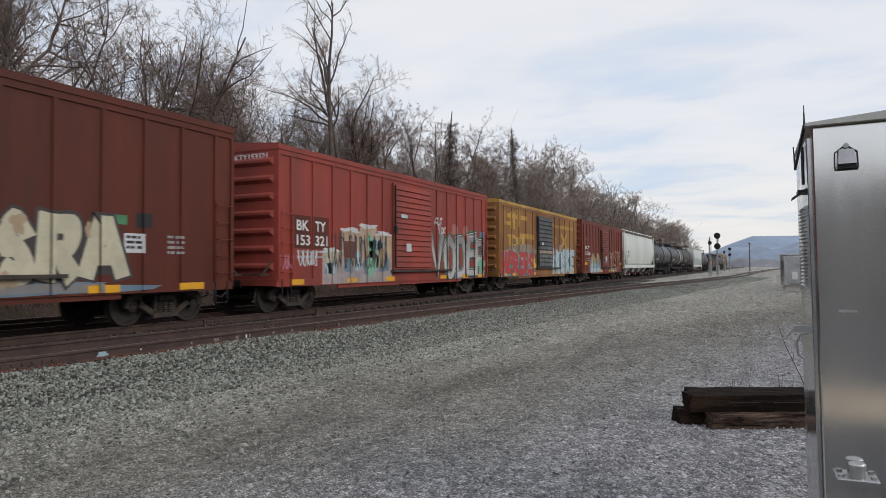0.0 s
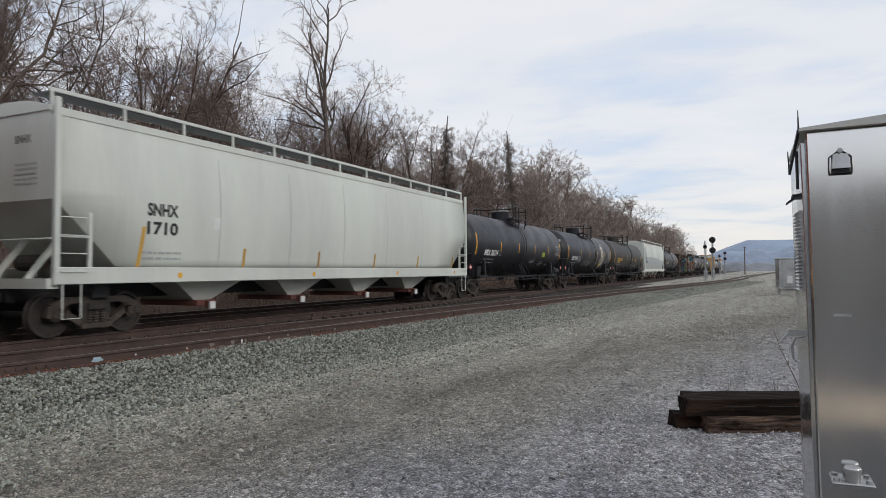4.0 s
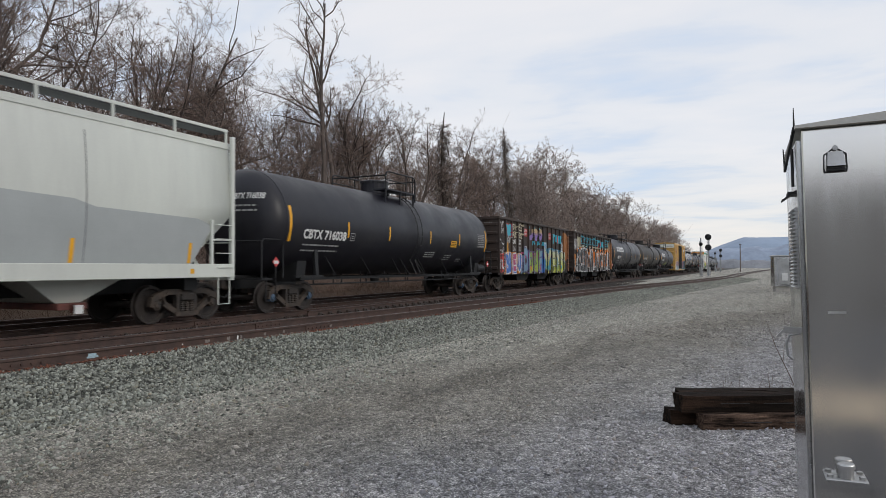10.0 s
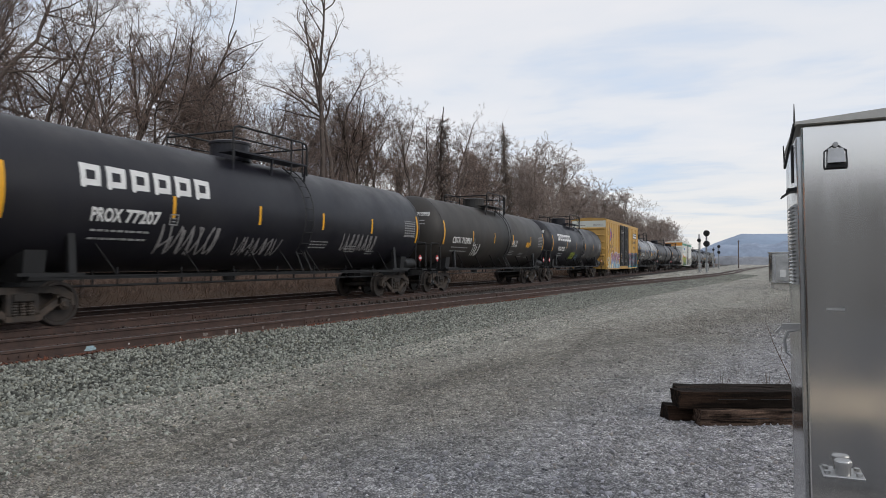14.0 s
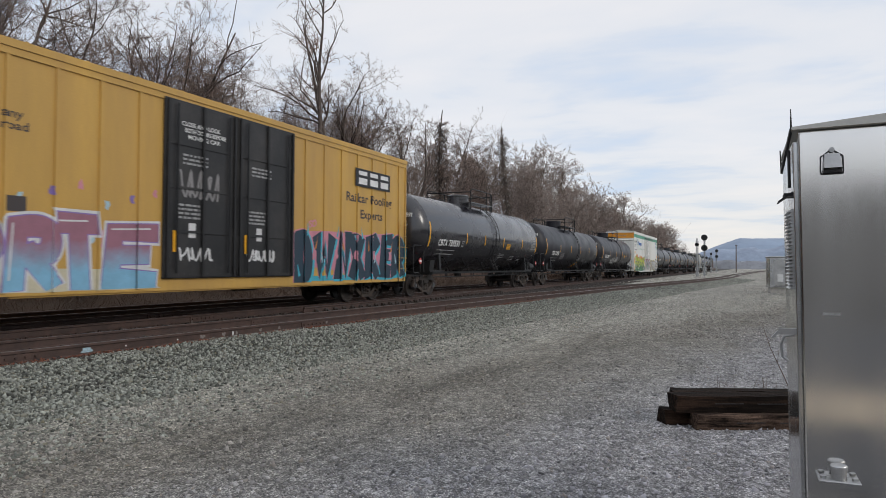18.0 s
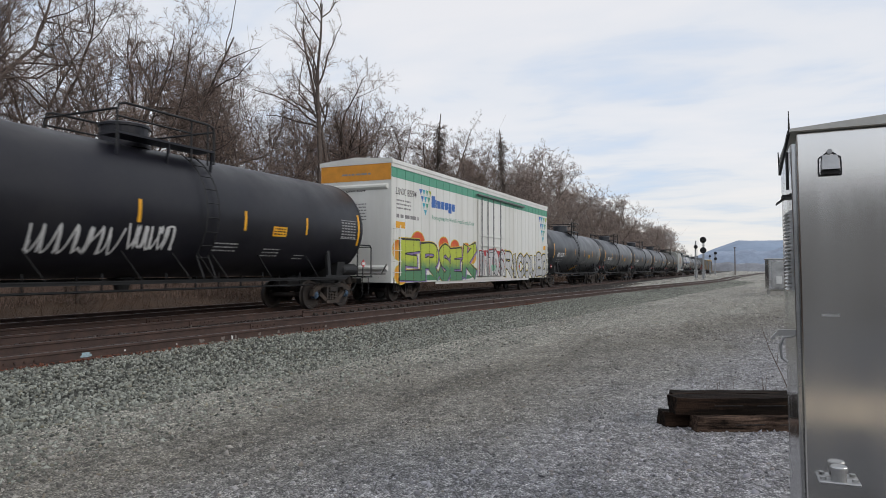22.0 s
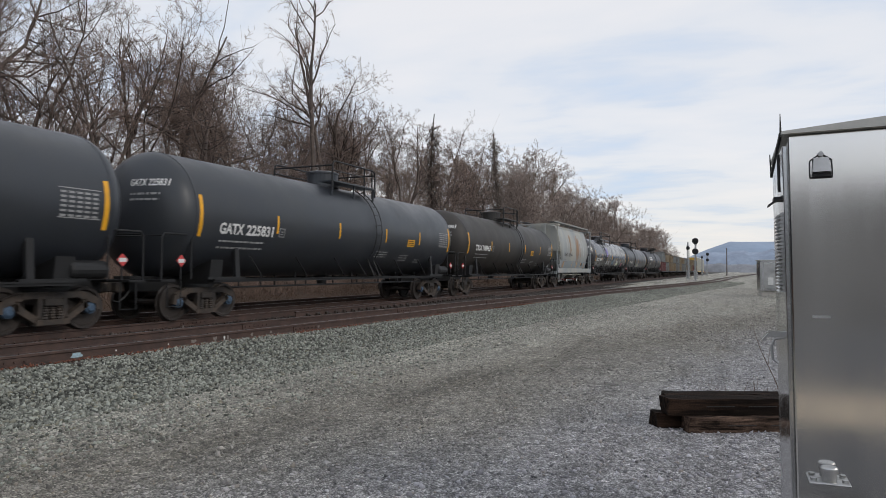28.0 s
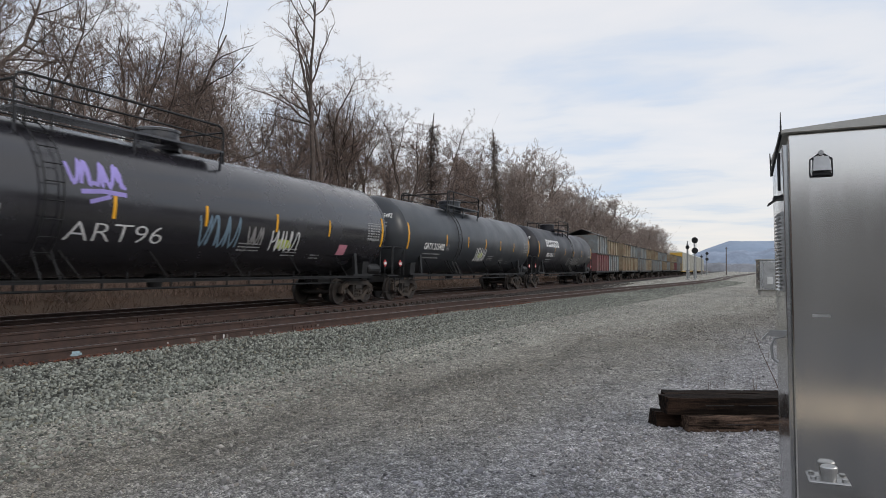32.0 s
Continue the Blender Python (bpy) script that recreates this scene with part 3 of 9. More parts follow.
def lay(name, bm, mat, parent, u, v, surf, step_v=0.0, ribs=(), lean=0.0, label=""):
    """Lays a flat drawing on a side. surf(u, v) gives the place and takes ribs, a list of (from, to, height)."""
    for q in bm.verts:
        q.co.x += u + lean * q.co.y
        q.co.y += v
    if step_v:
        lo, hi = min(q.co.y for q in bm.verts), max(q.co.y for q in bm.verts)
        z = lo + step_v
        while z < hi:
            bmesh.ops.bisect_plane(bm, geom=bm.verts[:] + bm.edges[:] + bm.faces[:], plane_co=(0, z, 0), plane_no=(0, 1, 0))
            z += step_v
    lo, hi = min(q.co.x for q in bm.verts), max(q.co.x for q in bm.verts)
    use = [(a - 0.003, b + 0.003, hgt) for a, b, hgt in ribs if b + 0.003 > lo and a - 0.003 < hi]
    for a, b, _ in use:
        for c in (a, b):
            bmesh.ops.bisect_plane(bm, geom=bm.verts[:] + bm.edges[:] + bm.faces[:], plane_co=(c, 0, 0), plane_no=(1, 0, 0))
    verts, faces, seen, depth = [], [], {}, {}

    def corner(q, d):
        if (q, d) not in seen:
            seen[(q, d)] = len(verts)
            verts.append(surf(q.co.x, q.co.y, d + q.co.z))
        return seen[(q, d)]

    for f in bm.faces:
        cu = sum(q.co.x for q in f.verts) / len(f.verts)
        depth[f] = 0.0
        for a, b, hgt in use:
            if a <= cu <= b:
                depth[f] = hgt
        faces.append([corner(q, depth[f]) for q in f.verts])
    if use:
        for e in bm.edges:
            ds = {depth[f] for f in e.link_faces}
            if len(ds) == 2:
                d0, d1 = ds
                q0, q1 = e.verts
                faces.append([corner(q0, d0), corner(q1, d0), corner(q1, d1), corner(q0, d1)])
    bm.free()
    return part(name, mesh_of(name, verts, faces, mat), mat, parent, label)


def side_surf(x, lift):
    return lambda u, v, d: (x + lift + d, u, v)


def end_surf(y, lift):
    return lambda u, v, d: (u, y - lift - d, v)


def shell_surf(R, zc, lift):
    return lambda u, v, d: (math.sqrt(max(0.01, (R + lift + d) ** 2 - (v - zc) ** 2)), u, v)


# ---- ground: yard, ballast shoulder, track bed, ditch and bank ----
def ground_z(x, y):
    r = siding_x(min(max(y, -15), 132)) + 0.75
    d = x - r
    if d > 3.2:
        return 0.0
    if d > 0.45:
        f = (d - 0.45) / 2.75
        return 0.19 * (1 - f) ** 1.3
    if x > -19.3:
        return 0.19
    if x > -21.5:
        return 0.19 - 0.35 * (-19.3 - x) / 2.2
    if x > -24:
        return -0.16 + 0.5 * (-21.5 - x) / 2.5
    return 0.34 + 0.11 * min(-24 - x, 40) + 0.02 * max(0, -64 - x)


xs = [-2600, -900, -300, -150, -90, -64, -50, -40, -34, -30, -27, -24, -23, -22, -21.5, -20.8, -20, -19.3, -17, -15] + [-13 + 0.4 * i for i in range(40)] + [4, 6, 9, 14, 22, 40, 90, 200, 500, 1200, 2600]
ys = [-500, -150, -60, -30, -15, -8] + [-4 + 0.8 * i for i in range(60)] + [46, 50, 55, 60, 66, 72, 80, 90, 100, 115, 132, 150, 180, 220, 270, 340, 450, 700, 1200, 2200, 4200]
gv, gf, gm = [], [], []
for y in ys:
    for x in xs:
        z = ground_z(max(x, -300), y)
        if -22 < x < 10 and y < 60:
            z += 0.03 * noise.noise((x * 0.30, y * 0.22, 0)) + 0.014 * noise.noise((x * 1.1, y * 0.9, 3))
        elif x < -22:
            z += 0.35 * noise.noise((x * 0.12, y * 0.12, 1))
        gv.append((x, y, z))
nx = len(xs)
for j in range(len(ys) - 1):
    for i in range(nx - 1):
        a = j * nx + i
        gf.append((a, a + 1, a + 1 + nx, a + nx))
        cx, cy = (xs[i] + xs[i + 1]) / 2, (ys[j] + ys[j + 1]) / 2
        dd = cx - siding_x(min(max(cy, -15), 132)) - 0.75
        gm.append(1 if cx < -20.4 else 3 if (dd < -0.3 and cy < 30) or cx < -11.2 else 2 if dd < 2.3 and cy < 60 else 0)
gmesh = mesh_of("ground", gv, gf, M["gravel"], True)
for key in ("litter", "ballast_bed", "track_bed"):
    gmesh.materials.append(M[key])
gmesh.polygons.foreach_set("material_index", gm)
tagged(new("ground", gmesh), "wide yard of grey crushed stone rising to a leaf-littered bank", "ground", kind="structure")

# ---- loose stone: coarse ballast and finer yard gravel ----
def stones(name, n, place, size, mat, label, seed, flatness=0.7):
    rng = np.random.default_rng(seed)
    base = np.array([(1, 0, 0), (-1, 0, 0), (0, 1, 0), (0, -1, 0), (0, 0, 1), (0, 0, -1)], float)
    tri = np.array([(0, 2, 4), (2, 1, 4), (1, 3, 4), (3, 0, 4), (2, 0, 5), (1, 2, 5), (3, 1, 5), (0, 3, 5)])
    P = place(rng, n)
    n = len(P)
    s = size[0] * (size[1] / size[0]) ** rng.random(n)
    V = np.repeat(base[None], n, 0) * (1 + rng.uniform(-0.35, 0.35, (n, 6, 1)))
    V *= np.stack([s, s * rng.uniform(0.6, 1, n), s * flatness * rng.uniform(0.6, 1.1, n)], 1)[:, None, :]
    q = rng.normal(size=(n, 4))
    q[:, 1:3] *= 0.5
    q /= np.linalg.norm(q, axis=1)[:, None]
    w, x, y, z = q.T
    Rm = np.stack([1 - 2 * (y * y + z * z), 2 * (x * y - z * w), 2 * (x * z + y * w), 2 * (x * y + z * w), 1 - 2 * (x * x + z * z), 2 * (y * z - x * w), 2 * (x * z - y * w), 2 * (y * z + x * w), 1 - 2 * (x * x + y * y)], 1).reshape(n, 3, 3)
    V = np.einsum("nij,nkj->nki", Rm, V) + P[:, None, :]
    F = (tri[None] + 6 * np.arange(n)[:, None, None]).reshape(-1, 3)
    me = bpy.data.meshes.new(name)
    me.vertices.add(n * 6)
    me.vertices.foreach_set("co", V.reshape(-1).astype(np.float32))
    me.loops.add(len(F) * 3)
    me.loops.foreach_set("vertex_index", F.reshape(-1).astype(np.int32))
    me.polygons.add(len(F))
    me.polygons.foreach_set("loop_start", np.arange(0, len(F) * 3, 3, dtype=np.int32))
    me.polygons.foreach_set("loop_total", np.full(len(F), 3, dtype=np.int32))
    me.materials.append(mat)
    me.update()
    me.validate()
    return tagged(new(name, me), label, "stones", kind="stuff")


def on_shoulder(rng, n):
    y = 3.0 + 42 * rng.random(n) ** 1.7
    d = -0.35 + 3.6 * rng.random(n) ** 1.15
    r = np.array([siding_x(v) + 0.75 for v in y])
    x = r + d
    z = np.array([ground_z(a, b) for a, b in zip(x, y)])
    for i in range(n):
        z[i] += 0.03 * noise.noise((x[i] * 0.30, y[i] * 0.22, 0)) + 0.014 * noise.noise((x[i] * 1.1, y[i] * 0.9, 3))
    return np.stack([x, y, z + 0.012], 1)


def on_shoulder_far(rng, n):
    y = 40 + 60 * rng.random(n) ** 1.4
    d = -0.35 + 3.4 * rng.random(n)
    x = np.array([siding_x(v) + 0.75 for v in y]) + d
    return np.stack([x, y, np.array([ground_z(a, b) for a, b in zip(x, y)]) + 0.008], 1)


def between_rails(rng, n):
    y = 2 + 70 * rng.random(n) ** 1.5
    x = -19.0 + 9.2 * rng.random(n)
    return np.stack([x, y, np.full(n, 0.195) + 0.02 * rng.random(n)], 1)


def on_yard(rng, n):
    y = 2.4 + 26 * rng.random(n) ** 1.9
    lo = np.array([siding_x(v) + 3.0 for v in y])
    x = lo + (3.2 - lo) * rng.random(n)
    z = np.array([0.03 * noise.noise((a * 0.30, b * 0.22, 0)) + 0.014 * noise.noise((a * 1.1, b * 0.9, 3)) + ground_z(a, b) for a, b in zip(x, y)])
    return np.stack([x, y, z + 0.002], 1)


def on_lane(rng, n):
    y = 3.0 + 30 * rng.random(n) ** 1.6
    x = np.array([siding_x(v) + 3.2 for v in y]) + 2.4 * rng.random(n) ** 1.8
    return np.stack([x, y, np.array([0.03 * noise.noise((a * 0.30, b * 0.22, 0)) + 0.014 * noise.noise((a * 1.1, b * 0.9, 3)) + ground_z(a, b) for a, b in zip(x, y)]) + 0.003], 1)


def on_yard_far(rng, n):
    y = 17 + 55 * rng.random(n) ** 1.5
    lo = np.array([siding_x(v) + 2.4 for v in y])
    x = lo + (5.0 - lo) * rng.random(n)
    return np.stack([x, y, np.array([0.03 * noise.noise((a * 0.30, b * 0.22, 0)) * (b < 60) + 0.014 * noise.noise((a * 1.1, b * 0.9, 3)) * (b < 60) + ground_z(a, b) for a, b in zip(x, y)]) + 0.004], 1)


stones("ballast", 50000, on_shoulder, (0.019, 0.044), M["ballast_stone"], "coarse grey crushed ballast along the siding", 3)
stones("ballast", 9000, on_shoulder_far, (0.035, 0.07), M["ballast_stone"], "coarse grey crushed ballast along the siding", 4)
stones("ballast", 16000, between_rails, (0.03, 0.06), M["ballast_dark"], "dark oily ballast between the rails", 5)
paint("rust_flake", (0.20, 0.075, 0.045), 0.85, vary=0.4, scale=12, fine=60, bump=0)


def on_rail_foot(rng, n):
    y = 4.5 + 26 * rng.random(n) ** 1.3
    x = np.array([siding_x(v) for v in y]) + 0.80 + 0.16 * rng.random(n) ** 1.5
    return np.stack([x, y, np.full(n, 0.205) + 0.02 * rng.random(n)], 1)


stones("rust_flakes", 1600, on_rail_foot, (0.012, 0.05), M["rust_flake"], "rusty flakes of scale along the foot of the rail", 10, 0.3)
stones("gravel_stones", 42000, on_yard, (0.008, 0.026), M["yard_stone"], "fine grey yard gravel", 6, 0.6)
stones("gravel_stones", 5000, on_yard, (0.018, 0.045), M["yard_stone"], "scattered larger stones on the yard gravel", 7, 0.6)
stones("gravel_stones", 22000, on_yard_far, (0.018, 0.042), M["yard_stone"], "coarse grey gravel farther along the yard", 9, 0.6)
stones("gravel_stones", 9000, on_lane, (0.016, 0.042), M["ballast_stone"], "coarse stone spilled from the ballast shoulder", 8, 0.6)


# ---- three tracks ----
def rail_mesh(name, fx, off, y0, y1):
    prof = [(-0.07, 0), (0.07, 0), (0.07, 0.012), (0.012, 0.03), (0.012, 0.135), (0.036, 0.145), (0.036, 0.178), (0.028, 0.186), (-0.028, 0.186), (-0.036, 0.178), (-0.036, 0.145), (-0.012, 0.135), (-0.012, 0.03), (-0.07, 0.012)]
    yy, y = [], y0
    while y < y1:
        yy.append(y)
        y += 3 if y < 130 else 8
    yy.append(y1)
    v, f, mi = [], [], []
    n = len(prof)
    for y in yy:
        for px, pz in prof:
            v.append((fx(y) + off + px, y, RAIL - 0.186 + pz))
    for j in range(len(yy) - 1):
        for i in range(n):
            a, b = j * n + i, j * n + (i + 1) % n
            f.append((a, b, b + n, a + n))
            mi.append(1 if i == 7 else 0)
    f.append(tuple(range(n))[::-1])
    mi.append(0)
    me = mesh_of(name, v, f, M["rail_steel"])
    me.materials.append(M["rail_shine"])
    me.polygons.foreach_set("material_index", mi)
    return me


def plain_mesh(name, build, mat, smooth=False):
    bm = bmesh.new()
    build(bm)
    bm.normal_update()
    me = bpy.data.meshes.new(name)
    bm.to_mesh(me)
    bm.free()
    me.materials.append(mat)
    if smooth:
        me.polygons.foreach_set("use_smooth", [True] * len(me.polygons))
    return me


sleeper_me = plain_mesh("sleeper", lambda bm: box(bm, -1.3, 1.3, -0.115, 0.115, -0.12, 0.055, bevel=0.012), M["sleeper_wood"])


def plate_build(bm):
    box(bm, -0.17, 0.17, -0.09, 0.09, 0.0, 0.012)
    for sx in (-0.10, 0.10):
        for sy in (-0.055, 0.055):
            box(bm, sx - 0.012, sx + 0.012, sy - 0.012, sy + 0.012, 0.012, 0.042)


plate_me = plain_mesh("tie_plate", plate_build, M["rail_steel"])


def joint_build(bm):
    box(bm, 0.012, 0.034, -0.45, 0.45, 0.03, 0.135)
    box(bm, 0.012, 0.06, -0.45, 0.45, 0.02, 0.034)
    for k in range(6):
        y = -0.375 + 0.15 * k
        lathe(bm, [(0, 0), (0.02, 0), (0.02, 0.03), (0, 0.03)], 6, pose(0.034, y, 0.082, 0, 90))


joint_me = plain_mesh("joint_bar", joint_build, M["rail_steel"])
for label, fx, ny in (("rusty siding track on wooden sleepers in grey ballast", siding_x, 90), ("main track under the train, worn bright on the rail heads", main_x, 70), ("far main track beside the wooded bank", third_x, 50)):
    track = thing("track", label, "railway track", kind="structure")
    rails = [part("rail", rail_mesh("rail", fx, off, -12, 152 if fx is siding_x else 420), None, track) for off in (-0.753, 0.753)]
    for k in range(ny):
        y = 1.0 + 0.54 * k
        a = math.degrees(math.atan2(fx(y) - fx(y + 0.2), 0.2))
        s = part("sleeper", sleeper_me, None, track)
        s.matrix_basis = pose(fx(y), y, 0.135 if fx is siding_x else 0.14, 0, 0, a)
        for off in (-0.753, 0.753):
            p = part("tie_plate", plate_me, None, s)
            p.matrix_basis = pose(off, 0, 0.055)
    if fx is not third_x:
        for y in (6.35, 13.4, 20.6, 27.9, 35.2):
            for off in (-0.753, 0.753):
                p = part("joint_bar", joint_me, None, track)
                p.matrix_basis = pose(fx(y) + off, y, RAIL - 0.186, 0, 0, math.degrees(math.atan2(fx(y) - fx(y + 0.2), 0.2)))

# the turnout's brace plates beside the main rail
brace_me = plain_mesh("rail_brace", lambda bm: (box(bm, 0, 0.26, -0.1, 0.1, 0.0, 0.02), box(bm, 0.02, 0.12, -0.07, 0.07, 0.02, 0.11, bevel=0.02), box(bm, 0.15, 0.2, -0.05, 0.05, 0.02, 0.07)), M["truck_iron"])
turnout = thing("turnout", "rusty turnout rail with heavy braces beside the main track", "railway switch", kind="structure")
part("stock_rail", rail_mesh("stock_rail", lambda y: TRACK + 1.35 - 0.012 * (y - 17), 0.0, 17.0, 46.0), None, turnout)
for k in range(34):
    y = 17.5 + 0.54 * k
    p = part("rail_brace", brace_me, None, turnout)
    p.matrix_basis = pose(TRACK + 1.40 - 0.012 * (y - 17), y, 0.2)

# blue and white paint marks on the near rail's web
for y, c, w, hh in ((7.58, "mark_blue", 0.2, 0.09), (10.0, "rub_mark", 0.14, 0.07), (10.55, "rub_mark", 0.10, 0.08), (10.8, "white_mark", 0.05, 0.09), (10.9, "rub_mark", 0.06, 0.09), (11.6, "rub_mark", 0.08, 0.07), (12.2, "rub_mark", 0.08, 0.07), (13.9, "rub_mark", 0.10, 0.06), (8.3, "white_mark", 0.035, 0.03), (9.4, "white_mark", 0.03, 0.03)):
    bm = blob_bm(0, 0, w, hh, int(y * 10), rough=0.3)
    a = math.degrees(math.atan2(siding_x(y) - siding_x(y + 0.2), 0.2))
    verts = [(0.0145, v.co.x, v.co.y) for v in bm.verts]
    faces = [[v.index for v in f.verts] for f in bm.faces] if not bm.verts.index_update() else []
    bm.free()
    m_ = tagged(new("paint_mark", mesh_of("paint_mark", verts, faces, M[c])), "dab of paint on the rusty rail web", "paint mark")
    m_.matrix_basis = pose(siding_x(y) + 0.753, y, RAIL - 0.11, 0, 0, a)


# ---- stack of old sleepers ----
def old_sleeper(x, y, z, rz, L, w, h, label, seed, mat="pile_wood"):
    rnd = random.Random(seed)
    bm = bmesh.new()
    n = 14
    rings = []
    for i in range(n + 1):
        px = -L / 2 + L * i / n
        ring = []
        for a, b in ((-1, -1), (1, -1), (1, 1), (0.2, 1), (-1, 1)):
            j = 0.010
            ring.append(bm.verts.new((px + (rnd.uniform(-0.02, 0.02) if i in (0, n) else 0), a * w / 2 + rnd.uniform(-j, j), b * h / 2 + h / 2 + rnd.uniform(-j, j) * (b > 0))))
        rings.append(ring)
    for a, b in zip(rings, rings[1:]):
        for k in range(5):
            bm.faces.new((a[k], a[(k + 1) % 5], b[(k + 1) % 5], b[k]))
    bm.faces.new(rings[0][::-1])
    bm.faces.new(rings[-1])
    t = thing("old_sleeper", label, "timber", group="stack of old sleepers", at=pose(x, y, z, 0, 0, rz))
    part("timber", bm, M[mat], t)
    for i in range(3):
        bm = bmesh.new()
        u = -L / 2 + 0.4 + i * 0.45
        bar(bm, (u, -w / 2 - 0.004, h * 0.55), (u + 0.3, -w / 2 - 0.004, h * 0.56), 0.006, 0.008)
        part("split", bm, M["black_iron"], t, "long weathering crack")


old_sleeper(0.605, 8.05, -0.01, 24.8, 2.5, 0.23, 0.178, "creosoted sleeper with a worn pale brown face", 1, "pile_worn")
old_sleeper(0.315, 8.15, -0.01, 24.8, 2.6, 0.22, 0.178, "blackened old sleeper lying on the gravel", 2)
old_sleeper(0.44, 8.10, 0.168, 24.8, 2.6, 0.25, 0.172, "blackened old sleeper lying on two others", 3)
old_sleeper(0.40, 8.38, 0.168, 25.6, 2.6, 0.23, 0.172, "blackened old sleeper at the back of the stack", 4)


# ---- steel signal cabinet close by ----
CAB, CAB_TOP = (0.250, 3.63, 0.5), 2.42


def cabinet():
    t = thing("signal_cabinet", "brushed stainless steel trackside signal cabinet with louvres and a padlock hasp", "cabinet", at=pose(CAB[0] + 0.008, CAB[1], 0.0, 0.0, -0.8, CAB[2]))
    W, D, H = 1.5, 0.95, CAB_TOP
    bm = bmesh.new()
    box(bm, 0, W, 0, D, 0.10, H - 0.061, bevel=0.006)
    body = part("body", bm, M["steel_cabinet"], t)
    bm = bmesh.new()
    lo, eave, top = H - 0.060, H - 0.046, H + 0.012
    vs = [(-0.03, -0.05, lo), (W + 0.03, -0.05, lo), (W + 0.03, D + 0.04, lo), (-0.03, D + 0.04, lo), (-0.03, -0.05, eave), (W + 0.03, -0.05, eave), (W + 0.03, D + 0.04, eave), (-0.03, D + 0.04, eave), (W / 2, -0.05, top), (W / 2, D + 0.04, top)]
    q = [bm.verts.new(v) for v in vs]
    for f in ((3, 2, 1, 0), (0, 1, 5, 8, 4), (2, 3, 7, 9, 6), (1, 2, 6, 5), (3, 0, 4, 7), (4, 8, 9, 7), (8, 5, 6, 9)):
        bm.faces.new([q[i] for i in f])
    part("roof", bm, M["cabinet_roof"], t, "low pitched steel roof with a drip lip")
    bm = bmesh.new()
    box(bm, 0.02, W - 0.02, 0.02, D - 0.02, 0.0, 0.10)
    part("plinth", bm, M["concrete"], t, "low concrete plinth")
    # hooded vent cap high on the face
    bm = bmesh.new()
    ring = [(0.090, -0.278), (0.184, -0.278), (0.187, -0.262), (0.185, -0.192), (0.150, -0.166), (0.124, -0.166), (0.089, -0.192), (0.087, -0.262)]
    inner = [(0.137 + (a - 0.137) * 0.90, -0.222 + (c + 0.222) * 0.90) for a, c in ring]
    for y0, y1 in ((-0.012, -0.001),):
        q = [[bm.verts.new((a, y, H + c)) for a, c in pts] for pts, y in ((ring, y1), (ring, y0), (inner, y0), (inner, y1))]
        for r0, r1 in zip(q, q[1:]):
            for k in range(8):
                bm.faces.new((r0[k], r0[(k + 1) % 8], r1[(k + 1) % 8], r1[k]))
    part("vent_gasket", bm, M["black_iron"], body, "dark gasket round the vent")
    bm = bmesh.new()
    q = [bm.verts.new(v) for v in ((0.098, -0.001, H - 0.258), (0.178, -0.001, H - 0.258), (0.176, -0.050, H - 0.252), (0.100, -0.050, H - 0.252), (0.102, -0.001, H - 0.182), (0.172, -0.001, H - 0.182), (0.168, -0.026, H - 0.182), (0.106, -0.026, H - 0.182))]
    for f in ((4, 5, 6, 7), (0, 4, 7, 3), (1, 2, 6, 5), (2, 3, 7, 6)):
        bm.faces.new([q[i] for i in f])
    part("vent_hood", bm, M["galvanised"], body, "hooded metal vent cover")
    # black block stands in for the shade inside the hood's open mouth
    bm = bmesh.new()
    box(bm, 0.100, 0.176, -0.030, -0.001, H - 0.272, H - 0.257)
    part("vent_mouth", bm, M["black_iron"], body, "black block in place of the shaded vent opening")
    bm = bmesh.new()
    lathe(bm, [(0, 0), (0.012, 0), (0.012, 0.012), (0, 0.012)], 10, pose(0.137, -0.010, H - 0.164, 90))
    part("bolt", bm, M["galvanised"], body)
    # pipe stub with its cap on a flange, near the foot
    bm = bmesh.new()
    box(bm, 0.045, 0.215, -0.085, -0.001, 0.722 - 0.010, 0.722, bevel=0.004)
    part("flange", bm, M["galvanised"], body, "bolted steel flange")
    bm = bmesh.new()
    lathe(bm, [(0, 0), (0.032, 0), (0.032, 0.045), (0.037, 0.045), (0.037, 0.062), (0.032, 0.068), (0, 0.068)], 24, pose(0.13, -0.045, 0.722))
    part("pipe_cap", bm, M["galvanised"], body, "round capped pipe stub", smooth=False)
    for x in (0.065, 0.195):
        bm = bmesh.new()
        lathe(bm, [(0, 0), (0.014, 0), (0.014, 0.012), (0, 0.012)], 6, pose(x, -0.045, 0.722))
        part("bolt", bm, M["galvanised"], body)
    # faint rub mark and a small recessed pull
    bm = bmesh.new()
    box(bm, 0.085, 0.16, -0.002, 0.0, 1.475, 1.487)
    part("label_plate", bm, M["galvanised"], body, "small scuffed blank plate")
    # door edge on the side facing the tracks
    bm = bmesh.new()
    box(bm, -0.022, 0.0, 0.05, D - 0.04, 0.16, H - 0.10, bevel=0.004)
    door = part("door", bm, M["steel_side"], t, "polished steel door with louvres")
    for k in range(22):
        z = H - 0.42 - 0.0185 * k
        bm = bmesh.new()
        q = [bm.verts.new(v) for v in ((-0.022, 0.16, z), (-0.022, 0.44, z), (-0.046, 0.44, z - 0.016), (-0.046, 0.16, z - 0.016), (-0.022, 0.16, z - 0.02), (-0.022, 0.44, z - 0.02))]
        for f in ((0, 1, 2, 3), (3, 2, 5, 4), (0, 3, 4), (1, 5, 2)):
            bm.faces.new([q[i] for i in f])
        part("louvre", bm, M["galvanised"], door)
